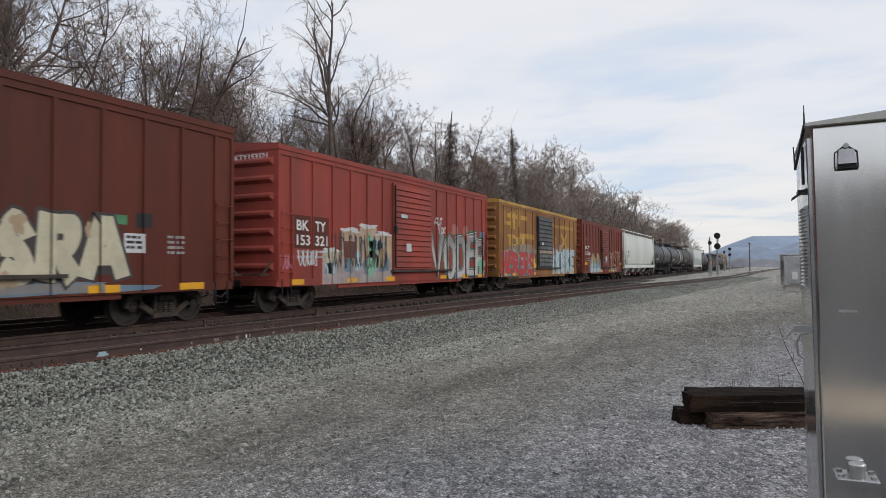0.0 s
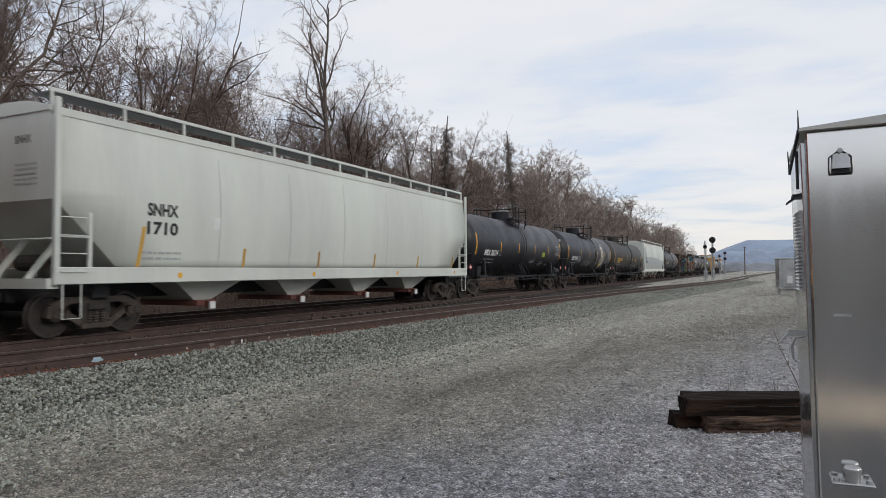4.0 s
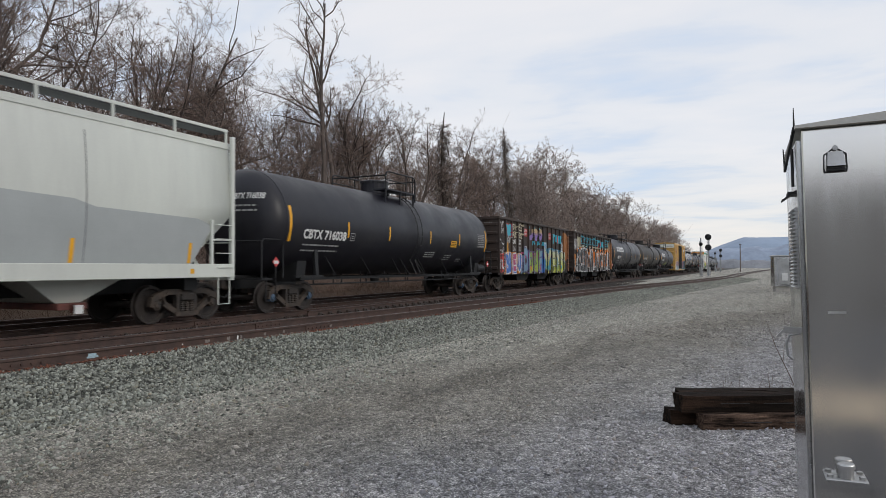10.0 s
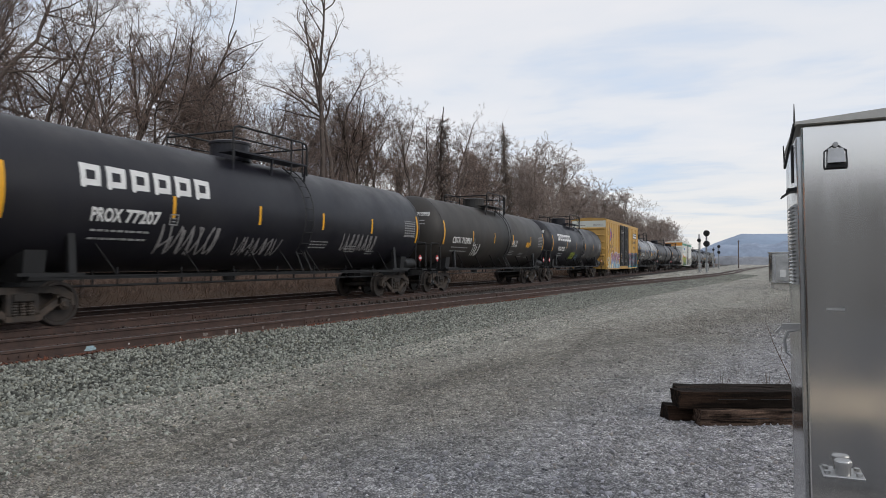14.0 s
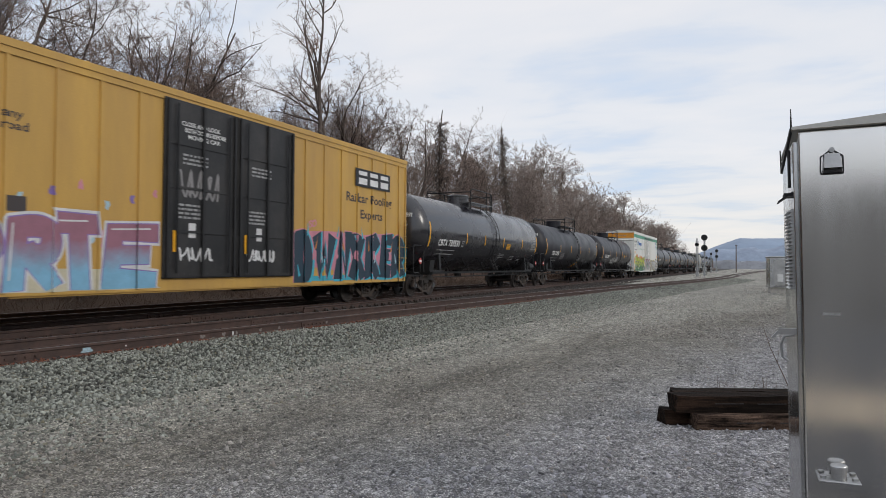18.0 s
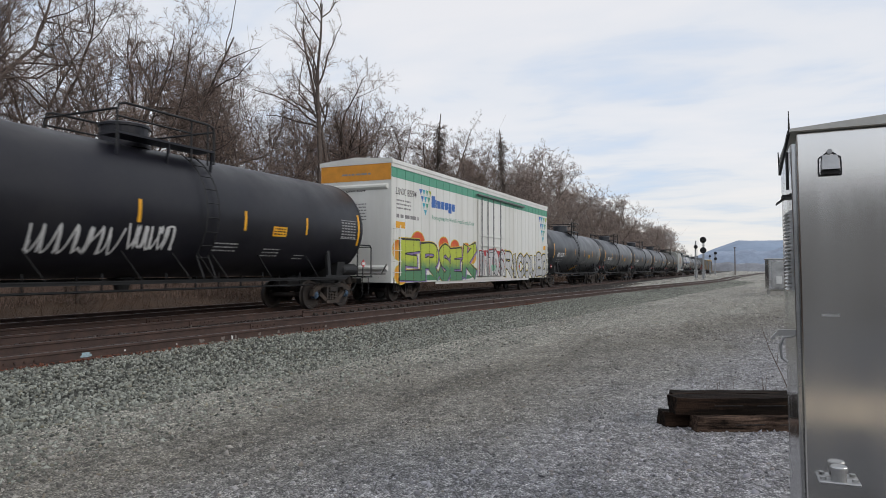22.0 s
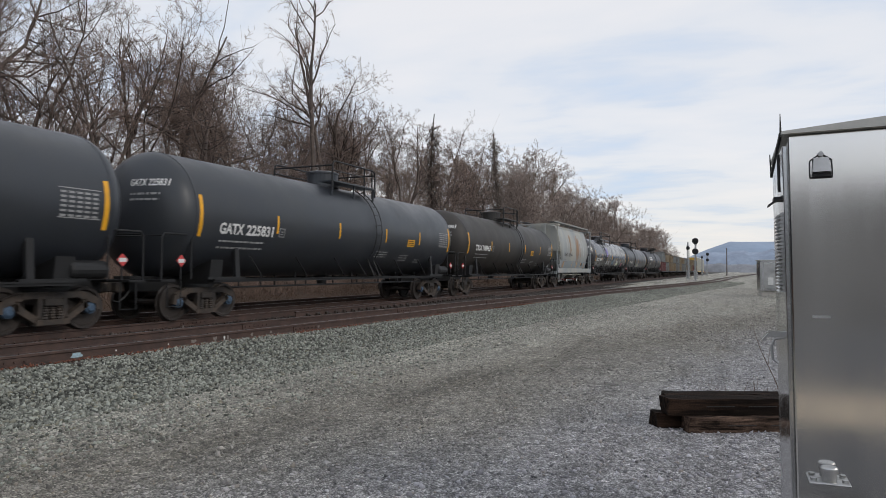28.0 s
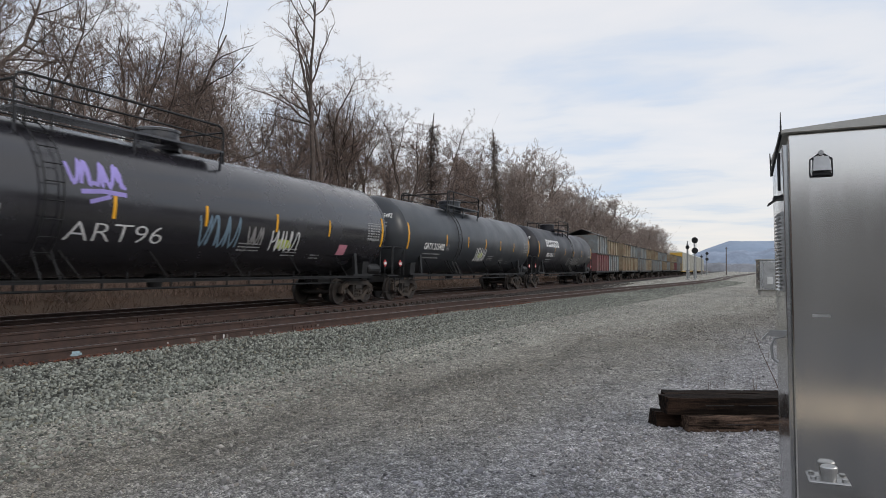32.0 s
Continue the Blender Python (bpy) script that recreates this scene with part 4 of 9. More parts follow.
    bm = bmesh.new()
    box(bm, -0.10, -0.02, 0.10, 0.115, 1.37, 1.40)
    bar(bm, (-0.10, 0.108, 1.385), (-0.13, 0.108, 1.35), 0.03, 0.012)
    part("hasp", bm, M["galvanised"], door, "steel hasp and staple")
    bm = bmesh.new()
    rod(bm, [(-0.03, 0.11, 1.37), (-0.075, 0.11, 1.36), (-0.09, 0.11, 1.32), (-0.085, 0.11, 1.26), (-0.06, 0.11, 1.24)], 0.007, 8)
    part("handle", bm, M["galvanised"], door, "bent steel door handle")
    bm = bmesh.new()
    box(bm, -0.06, -0.02, 0.12, 0.26, H - 0.36, H - 0.345, pose(0, 0, 0, 0, 0, 0))
    bar(bm, (-0.02, 0.19, H - 0.34), (-0.085, 0.19, H - 0.385), 0.14, 0.006)
    part("drip_hood", bm, M["black_iron"], door, "small dark drip hood")
    bm = bmesh.new()
    rod(bm, [(-0.035, 0.13, H - 0.32), (-0.035, 0.13, H - 0.13)], 0.008, 6)
    part("hinge_pin", bm, M["black_iron"], door)
    bm = bmesh.new()
    rod(bm, [(-0.03, 0.00, H - 0.06), (-0.03, 0.00, H + 0.05)], [0.006, 0.002], 6)
    part("lifting_eye", bm, M["black_iron"], t, "thin upright steel pin on the roof edge")
    bm = bmesh.new()
    rod(bm, [(-0.05, 0.50, H - 0.19), (-0.055, 0.5, H - 0.07)], [0.006, 0.003], 6)
    bar(bm, (-0.03, 0.02, H - 0.05), (-0.05, 0.5, H - 0.19), 0.012, 0.02)
    part("roof_strut", bm, M["black_iron"], t)
    return t


cabinet()


# ---- far equipment ----
def bungalow(x, y, rz, w, d, h, label):
    t = thing("signal_bungalow", label, "equipment hut", group="signal huts", at=pose(x, y, 0, 0, 0, rz))
    bm = bmesh.new()
    box(bm, -w / 2, w / 2, -d / 2, d / 2, 0.35, h, bevel=0.02)
    part("body", bm, M["steel_side"], t)
    bm = bmesh.new()
    box(bm, -w / 2 - 0.06, w / 2 + 0.06, -d / 2 - 0.06, d / 2 + 0.06, h + 0.003, h + 0.09, bevel=0.02)
    part("roof", bm, M["galvanised"], t)
    bm = bmesh.new()
    box(bm, -w / 2 + 0.1, w / 2 - 0.1, -d / 2 + 0.1, d / 2 - 0.1, 0, 0.347)
    part("base", bm, M["concrete"], t)
    bm = bmesh.new()
    box(bm, -w / 2 + 0.25, w / 2 - 0.25, -d / 2 - 0.03, -d / 2, 0.5, h - 0.15, bevel=0.01)
    part("door", bm, M["galvanised"], t)
    bm = bmesh.new()
    box(bm, -0.28, 0.06, -d / 2 - 0.05, -d / 2 - 0.031, 0.75, 1.25)
    part("notice", bm, M["white_mark"], t, "blank white notice plate")
    bm = bmesh.new()
    box(bm, w / 2 + 0.05, w / 2 + 0.3, -d / 2, -d / 2 + 0.5, 0, 0.16)
    part("step", bm, M["black_iron"], t, "dark metal grate step")


bungalow(1.95, 50.5, 6, 1.5, 1.6, 2.35, "silver metal signal hut on a concrete base")
bungalow(3.35, 47.0, 6, 1.6, 1.6, 2.1, "silver metal signal hut beside another")


def signal(x, y, z, heads, top, label):
    t = thing("signal_mast", label, "railway signal", group="signal masts", at=pose(x, y, z))
    bm = bmesh.new()
    rod(bm, [(0, 0, 0), (0, 0, top)], 0.09, 10)
    part("mast", bm, M["mast_grey"], t)
    bm = bmesh.new()
    box(bm, -0.3, 0.3, -0.3, 0.3, 0, 0.35, bevel=0.03)
    part("base", bm, M["concrete"], t)
    bm = bmesh.new()
    box(bm, -0.25, 0.25, 0.12, 0.6, 0.5, 1.7)
    part("relay_case", bm, M["steel_side"], t)
    bm = bmesh.new()
    for sx in (-0.17, 0.17):
        rod(bm, [(sx, 0.25, 0.4), (sx, 0.25, top - 0.4)], 0.02, 5)
    for k in range(int(top / 0.35)):
        rod(bm, [(-0.17, 0.25, 0.5 + 0.33 * k), (0.17, 0.25, 0.5 + 0.33 * k)], 0.012, 4)
    part("ladder", bm, M["mast_grey"], t)
    for hx, hz, r in heads:
        bm = bmesh.new()
        lathe(bm, [(0, 0), (r, 0), (r, 0.03), (r * 0.3, 0.05), (0, 0.05)], 24, pose(hx, -0.12, hz, 90))
        hd = part("target", bm, M["signal_black"], t, "round black signal background")
        for dx, dz in ((0, r * 0.45), (-r * 0.4, -r * 0.25), (r * 0.4, -r * 0.25)):
            bm = bmesh.new()
            lathe(bm, [(0.09, 0), (0.10, 0), (0.10, 0.28), (0.09, 0.28), (0.09, 0)], 12, pose(hx + dx, -0.17, hz + dz, 90))
            part("hood", bm, M["signal_black"], hd)
        bm = bmesh.new()
        bar(bm, (0, 0, hz), (hx, -0.08, hz), 0.08, 0.08)
        part("bracket", bm, M["signal_black"], t)


signal(-5.75, 103.0, 0.0, [(0.0, 5.95, 0.44), (0.0, 4.45, 0.44)], 6.2, "grey signal mast with two round black heads")
signal(-6.85, 104.5, 0.0, [(0.0, 5.0, 0.28)], 5.9, "slim grey signal mast with one small head")
signal(-7.7, 190.0, 0.0, [(0.1, 6.0, 0.40), (0.1, 4.5, 0.40)], 6.4, "distant grey signal mast with two black heads")
signal(-9.0, 191.0, 0.0, [(0.0, 5.2, 0.3)], 5.8, "distant slim signal mast with one head")
t = thing("utility_pole", "dark distant wooden pole beside the tracks", "pole", at=pose(-3.2, 210, 0))
bm = bmesh.new()
rod(bm, [(0, 0, 0), (0, 0, 8.2)], [0.17, 0.12], 8)
part("pole", bm, M["bark"], t)
bm = bmesh.new()
box(bm, -0.35, 0.35, -0.1, 0.1, 7.9, 8.05)
part("cross_arm", bm, M["bark"], t)

# second far siding that crosses towards the yard
far_track = thing("track", "distant rusty track joining the siding", "railway track", kind="structure")
for off in (-0.753, 0.753):
    part("rail", rail_mesh("rail", lambda y: -2.9 + 0.04 * (y - 112) + 0.00005 * (y - 112) ** 2, off, 112, 330), None, far_track)

# ---- distance: wooded valley floor and a long ridge, blue haze put into their colours ----
def ridge(name, y, x0, x1, base, h, seed, mat, label, steps=160, rough=0.12):
    v, f = [], []
    for i in range(steps + 1):
        x = x0 + (x1 - x0) * i / steps
        a = i / steps
        top = h * (min(1, a / 0.1) ** 0.7) * (1 + rough * noise.fractal((a * 9, seed, 0), 0.8, 2.1, 5)) + rough * h * 0.25 * noise.noise((a * 130, seed, 5))
        v += [(x, y, base), (x, y + h * 0.5, base + top * 0.72), (x, y + h * 1.4, base + top), (x, y + h * 4, base)]
    for i in range(steps):
        for k in range(3):
            a = i * 4 + k
            f.append((a, a + 4, a + 5, a + 1))
    tagged(new(name, mesh_of(name, v, f, mat, True)), label, "hills", kind="structure")


ridge("backdrop_ridge", 3300, -330, 2600, -2, 142, 1.0, M["hill_far_haze"], "long hazy blue wooded ridge across the valley", rough=0.025)
ridge("backdrop_woods", 1500, -240, 1500, -2, 42, 2.0, M["hill_mid_haze"], "hazy grey-blue woods on the valley floor", rough=0.35)
ridge("backdrop_trees", 640, -95, 700, -1, 9, 3.0, M["hill_near_haze"], "grey line of bare trees beyond the yard", rough=0.6)
for k in range(9):
    rnd = random.Random(k)
    x, y = rnd.uniform(-40, 190), 1506.0
    t = thing("house", "tiny pale distant house among the trees", "house", group="distant houses", at=pose(x, y, 8.0, 0, 0, rnd.uniform(-30, 30)))
    bm = bmesh.new()
    box(bm, -6, 6, -4, 4, -8, 4)
    part("wall", bm, M["far_wall"], t)
    bm = bmesh.new()
    q = [bm.verts.new(p) for p in ((-6.4, -4.5, 4.02), (6.4, -4.5, 4.02), (6.4, 4.5, 4.02), (-6.4, 4.5, 4.02), (-6.4, 0, 7), (6.4, 0, 7))]
    for f in ((3, 2, 1, 0), (0, 1, 5, 4), (2, 3, 4, 5), (1, 2, 5), (3, 0, 4)):
        bm.faces.new([q[i] for i in f])
    part("roof", bm, M["far_roof"], t)


# dark woods behind the yard: unseen, added for the cabinet face to reflect
# dark road and pale path at the back: unseen, added for the cabinet's reflection
bm = bmesh.new()
box(bm, -3.0, 90, -26, 1.5, -0.05, 0.045)
tagged(new("road", mesh_of("road", [v.co.copy() for v in bm.verts], [[v.index for v in f.verts] for f in bm.faces] if not bm.verts.index_update() else [], M["asphalt"])), "unseen dark asphalt strip added for the steel cabinet to reflect", "road", kind="structure")
bm.free()
bm = bmesh.new()
box(bm, -3.0, 90, -3.0, -1.1, 0.0, 0.05)
tagged(new("pavement", mesh_of("pavement", [v.co.copy() for v in bm.verts], [[v.index for v in f.verts] for f in bm.faces] if not bm.verts.index_update() else [], M["pale_dirt"])), "unseen pale dirt strip added as a light band in the cabinet reflection", "path", kind="structure")
bm.free()
# unseen dark woods, added so the cabinet face mirrors a dark band
ridge("backdrop_south", -38, -140, 140, -0.5, 6.2, 7.0, M["unseen_woods"], "unseen dark strip of woods added for the steel cabinet to reflect", rough=0.12)


def woods_line(name, x, y0, y1, h, seed, label):
    """A long irregular strip of woods, added out of view to block low sky."""
    v, f = [], []
    n = 120
    for i in range(n + 1):
        y = y0 + (y1 - y0) * i / n
        top = h * (1 + 0.3 * noise.fractal((i * 0.13, seed, 0), 0.8, 2.1, 5))
        v += [(x, y, -0.3), (x + 2.0, y, top * 0.75), (x + 5.0, y, top), (x + 12.0, y, -0.3)]
    for i in range(n):
        for k in range(3):
            a = i * 4 + k
            f.append((a, a + 4, a + 5, a + 1))
    tagged(new(name, mesh_of(name, v, f, M["unseen_woods"], True)), label, "woods", kind="structure")


# unseen strip, added to darken the train sides and what they reflect
woods_line("backdrop_east", 46.0, -140, 250, 10.0, 4.0, "unseen dark woods strip added to block low sky from the train sides")
# ---- bare winter woods on the bank ----
def grow(seed, height, lean=0.05, spread=0.9, vines=0, low=0.25, full=1.0, thin=0.009, levels=4, reach=1.0, fork=0.5):
    """One bare tree as tapered tubes: (thick limbs, fine twigs), each a list of (points, radii). fork: where the trunk parts into leaders, 0 for none."""
    rnd = random.Random(seed)
    limbs, twigs = [], []

    def wander(p, d, L, r, n, bend, lift, end):
        pts, rad, q, dd = [p.copy()], [r], p.copy(), d.copy()
        for i in range(n):
            dd = (dd + Vector((rnd.gauss(0, bend), rnd.gauss(0, bend), rnd.gauss(lift, bend * 0.7)))).normalized()
            q = q + dd * (L / n)
            pts.append(q.copy())
            rad.append(max(thin * 0.6, r * (1 - (1 - end) * (i + 1) / n)))
        return pts, rad

    def off(dirn, tilt):
        a = rnd.uniform(0, 2 * math.pi)
        side = dirn.cross(Vector((math.cos(a), math.sin(a), 0.2))).normalized()
        return (dirn * math.cos(tilt) + side * math.sin(tilt)).normalized()

    def limb(p, d, L, r, level):
        n = (9, 6, 4, 2, 1)[level]
        pts, rad = wander(p, d, L, r, n, (0.17 if fork else 0.06, 0.28, 0.34, 0.32, 0.28)[level], (0.07 if fork else 0.10, 0.03, 0.01, 0.0, 0.0)[level], (0.22, 0.2, 0.25, 0.4, 0.5)[level])
        (limbs if level < 2 else twigs).append((pts, rad))
        if level >= levels:
            return
        kids = (int(rnd.randint(9, 12) * full), int(rnd.randint(6, 8) * full), rnd.randint(6, 8), rnd.randint(3, 5))[level]
        for k in range(kids):
            f = rnd.uniform(low if level == 0 and not fork else 0.18, 1.0)
            i = min(n - 1, int(f * n))
            base = pts[i].lerp(pts[i + 1], f * n - i)
            nd = off((pts[i + 1] - pts[i]).normalized(), rnd.uniform(0.55, 1.25) * spread * 1.1)
            nd.z += 0.03
            LL = L * rnd.uniform(0.26, 0.58) * (1.25 - 0.6 * f) * (reach, 0.9, 0.8, 0.75)[level]
            limb(base, nd.normalized(), LL, max(thin * (1.0 if level < 2 else 0.8), min(rad[i] * 0.62, LL * 0.027)), level + 1)

    stems = 1 if rnd.random() < 0.6 else 2
    for s in range(stems):
        d = Vector((rnd.gauss(0, lean), rnd.gauss(0, lean), 1)).normalized()
        foot = Vector((rnd.uniform(-0.4, 0.4) * s, rnd.uniform(-0.4, 0.4) * s, -0.3))
        r = height * 0.0115 * (1.0 if s == 0 else 0.75)
        if not fork:
            limb(foot, d, height * rnd.uniform(0.9, 1.0), r, 0)
            continue
        cut = height * fork * rnd.uniform(0.75, 1.2)
        pts, rad = wander(foot, d, cut, r, 7, 0.11, 0.12, 0.72)
        limbs.append((pts, rad))
        for k in range(rnd.randint(2, 3)):
            limb(pts[-1], off((pts[-1] - pts[-2]).normalized(), rnd.uniform(0.12, 0.5) * spread), (height - cut) * rnd.uniform(0.75, 1.08), rad[-1] * rnd.uniform(0.62, 0.85), 0)
        for k in range(rnd.randint(2, 4)):
            i = rnd.randint(max(1, int(low * 7)), 6)
            nd = off((pts[i] - pts[i - 1]).normalized(), rnd.uniform(0.7, 1.2) * spread)
            nd.z += 0.12
            limb(pts[i], nd.normalized(), height * rnd.uniform(0.2, 0.38) * reach, rad[i] * rnd.uniform(0.35, 0.55), 1)
    stems = [q[0] for q in limbs if q[1][0] > height * 0.004]
    for k in range(vines):
        trunk = stems[0] if rnd.random() < 0.45 else rnd.choice(stems)
        f = rnd.uniform(0.1, 0.92) * (len(trunk) - 1)
        i = int(f)
        p = trunk[i].lerp(trunk[i + 1], f - i) + Vector((rnd.gauss(0, 0.17), rnd.gauss(0, 0.17), 0))
        pts = [p]
        drift = Vector((rnd.gauss(0, 0.22), rnd.gauss(0, 0.22), 0)) * (1.0 if reach > 0.5 else 0.45)
        for i in range(4):
            p = p + drift + Vector((rnd.gauss(0, 0.16), rnd.gauss(0, 0.16), rnd.uniform(-0.45, 0.3)))
            pts.append(p)
        (limbs if reach < 0.5 else twigs).append((pts, [max(0.014, thin) * (1.6 if reach < 0.5 else 1.0)] * 5))
    return limbs, twigs


def tubes(name, items, mat, sides=4):
    V, F = [], []
    for pts, rad in items:
        n = sides if rad[0] > 0.03 else 3
        first = len(V)
        tip = len(pts) - 1 if rad[0] < 0.05 else -1
        for i, (p, r) in enumerate(zip(pts, rad)):
            if i == tip:
                V.append(p)
                break
            d = (pts[min(i + 1, len(pts) - 1)] - pts[max(0, i - 1)]).normalized()
            s = d.orthogonal().normalized()
            u = d.cross(s)
            for k in range(n):
                a = 2 * math.pi * k / n
                V.append(p + s * (r * math.cos(a)) + u * (r * math.sin(a)))
        for i in range(len(pts) - 1):
            for k in range(n):
                a, b = first + i * n + k, first + i * n + (k + 1) % n
                F.append((a, b, first + tip * n) if i == tip - 1 else (a, b, b + n, a + n))
    return mesh_of(name, V, F, mat, True)


KINDS = []
for k, (hgt, spr, vine, low, thin, levels) in enumerate((
        (16, 0.80, 60, 0.3, 0.009, 4), (15, 0.95, 240, 0.22, 0.009, 4), (17, 0.70, 40, 0.4, 0.009, 4), (13.5, 1.1, 120, 0.18, 0.009, 4), (15.5, 0.85, 320, 0.25, 0.009, 4), (14, 0.75, 90, 0.2, 0.009, 4), (8, 1.15, 140, 0.1, 0.008, 4), (10.5, 1.0, 200, 0.12, 0.008, 4),
        (16.5, 0.8, 160, 0.25, 0.021, 3), (15, 0.95, 200, 0.2, 0.021, 3), (17, 0.75, 120, 0.35, 0.021, 3), (13, 1.05, 220, 0.15, 0.021, 3), (9, 1.1, 160, 0.1, 0.018, 3))):
    limbs, twigs = grow(40 + k, hgt, 0.08, spr, vine, low, 1.12, thin, levels)
    t = thing("tree", "bare winter tree hung with tangled vines" if vine > 130 else "tall bare winter tree with fine grey-brown twigs", "tree", group="woods on the bank")
    # kinds from the ninth on take the haze-paled copies
    part("trunk", tubes("trunk", limbs, M["bark" if k < 8 else "bark_hazy"], 5), None, t)
    part("crown", tubes("crown", twigs, M["twig" if k < 8 else "twig_hazy"], 3), None, t, "dense bare twigs")
    KINDS.append((t, hgt))

rnd = random.Random(11)
spots = []
y = -2.0
while y < 330:
    step = 1.9 + max(0, y - 40) * 0.012
    for row, (x0, x1) in enumerate(((-25.5, -23.4), (-29, -25.5), (-33, -29), (-38, -33), (-46, -38))):
        if rnd.random() < (0.5, 0.78, 0.85, 0.75, 0.55)[row] * (0.72 if y < 20 else 1.0):
            spots.append((rnd.uniform(x0, x1) + main_x(y) - TRACK, y + rnd.uniform(-step, step) * 0.8, row))
    y += step * 1.35
used = set()
for x, y, row in spots:
    if y < 78:
        k = rnd.choice((0, 1, 2, 3, 4, 5, 4, 2, 1) if row > 1 else (3, 5, 7, 1, 6, 4) if row else (6, 6, 7, 6))
    else:
        k = rnd.choice((8, 9, 10, 8, 11, 10) if row > 1 else (8, 9, 11, 10) if row else (12, 12, 11))
    t, hgt = KINDS[k]
    sc = (rnd.uniform(0.78, 1.0) * (1.08 if y < 28 else 1.0 if y < 70 else 1.22 if y < 180 else 1.05) if row > 1 else rnd.uniform(0.68, 1.0)) * (0.8 if row == 0 else 1.0)
    m = pose(x, y, ground_z(x, y) - 0.05, 0, 0, rnd.uniform(0, 360)) @ Matrix.Scale(sc, 4)
    if k in used:
        copy_thing(t, m).scale = (sc, sc, sc)
    else:
        t.matrix_basis = m
        used.add(k)


# the tall forked tree and the vine-hung snags that stand above the rest
def special(x, y, hgt, seed, vines, label, spread, low, full, lean=0.02, reach=1.0, thin=0.010, fork=0.0):
    limbs, twigs = grow(seed, hgt, lean, spread, vines, low, full, thin, 4, reach, fork)
    t = thing("tree", label, "tree", group="woods on the bank", at=pose(x, y, ground_z(x, y) - 0.05))
    # farther ones take the haze-paled bark and twigs
    part("trunk", tubes("trunk", limbs, M["bark" if y < 60 else "bark_hazy"], 6), None, t)
    part("crown", tubes("crown", twigs, M["twig" if y < 55 else "twig_hazy"], 3), None, t, "sparse bare twigs")


special(-27.5, 38.4, 21.5, 7, 60, "very tall slim bare tree above the others", 0.6, 0.58, 1.1, 0.015, 0.7)
special(-27.8, 40.9, 20.5, 9, 60, "very tall slim bare tree above the others", 0.6, 0.58, 1.1, 0.015, 0.7)
special(-27.0, 26.2, 15.5, 12, 420, "broken snag heavily hung with vines", 0.9, 0.45, 0.5)
special(-27.0, 58.7, 17.6, 14, 700, "broken snag heavily hung with vines", 0.9, 0.30, 1.5, 0.03, 0.26, 0.012)
special(-27.0, 79.0, 19.6, 16, 900, "broken snag heavily hung with vines", 1.0, 0.35, 1.5, 0.03, 0.28, 0.014)
special(-26.0, 31.0, 14.0, 18, 260, "bare tree hung with vines", 1.0, 0.3, 0.8, 0.05, 1.0, 0.010, 0.5)
for k, (x, y, hh) in enumerate(((-29, 45.5, 16.5), (-30, 49, 16), (-29, 53.5, 15.5), (-30, 88, 17), (-29, 95, 17.5), (-31, 102, 17), (-30, 70, 15))):
    special(x, y, hh, 60 + k, 80, "bare grey-brown tree with an open forked crown", 0.85, 0.4, 1.1, 0.05, 1.0, 0.010 if y < 60 else 0.018, 0.5)


def thicket(name, n, seed, x0, x1, h0, h1, y1, label, mat, w=0.008, lean=0.35):
    """Tangled undergrowth of thin stems."""
    rng = np.random.default_rng(seed)
    y = -4 + (y1 + 4) * rng.random(n) ** 1.5
    x = x0 + (x1 - x0) * rng.random(n)
    x += np.array([main_x(v) - TRACK for v in y])
    h = h0 + (h1 - h0) * rng.random(n) ** 1.6
    z = np.array([ground_z(a, b) for a, b in zip(x, y)])
    V = np.zeros((n, 4, 3, 3))
    p = np.stack([x, y, z - 0.1], 1)
    d = np.stack([rng.normal(0, lean, n), rng.normal(0, lean, n), np.ones(n)], 1)
    for i in range(4):
        r = w * (1 - 0.25 * i) * (1 + y / 60)
        for k in range(3):
            a = 2.094 * k
            V[:, i, k] = p + np.stack([r * math.cos(a), r * math.sin(a), 0 * r], 1)
        p = p + d * (h / 3)[:, None]
        d = d + rng.normal(0, 0.45, (n, 3))
    F = []
    for i in range(3):
        for k in range(3):
            a, b = i * 3 + k, i * 3 + (k + 1) % 3
            F.append((a, b, b + 3, a + 3))
    F = (np.array(F)[None] + 12 * np.arange(n)[:, None, None]).reshape(-1, 4)
    me = bpy.data.meshes.new(name)
    me.vertices.add(n * 12)
    me.vertices.foreach_set("co", V.reshape(-1).astype(np.float32))
    me.loops.add(len(F) * 4)
    me.loops.foreach_set("vertex_index", F.reshape(-1).astype(np.int32))
    me.polygons.add(len(F))
    me.polygons.foreach_set("loop_start", np.arange(0, len(F) * 4, 4, dtype=np.int32))
    me.polygons.foreach_set("loop_total", np.full(len(F), 4, dtype=np.int32))
    me.materials.append(mat)
    me.update()
    tagged(new(name, me), label, "undergrowth", kind="stuff")


thicket("brambles", 7000, 1, -24.5, -21.6, 0.25, 1.1, 120, "dry brown brambles at the foot of the bank", M["brush"], 0.006, 1.1)
thicket("undergrowth", 30000, 2, -30, -23.5, 1.0, 6.5, 300, "tangled leafless undergrowth on the bank", M["twig_red"], 0.008)
# the deep stems take the haze-paled twig colour too
thicket("undergrowth", 16000, 3, -46, -29, 2.5, 11.0, 330, "tangled leafless undergrowth deep in the woods", M["twig_hazy"], 0.012, 0.2)
thicket("dry_grass", 4000, 4, -22.6, -20.3, 0.05, 0.28, 90, "dry brown grass beside the far track", M["brush"], 0.005, 1.4)

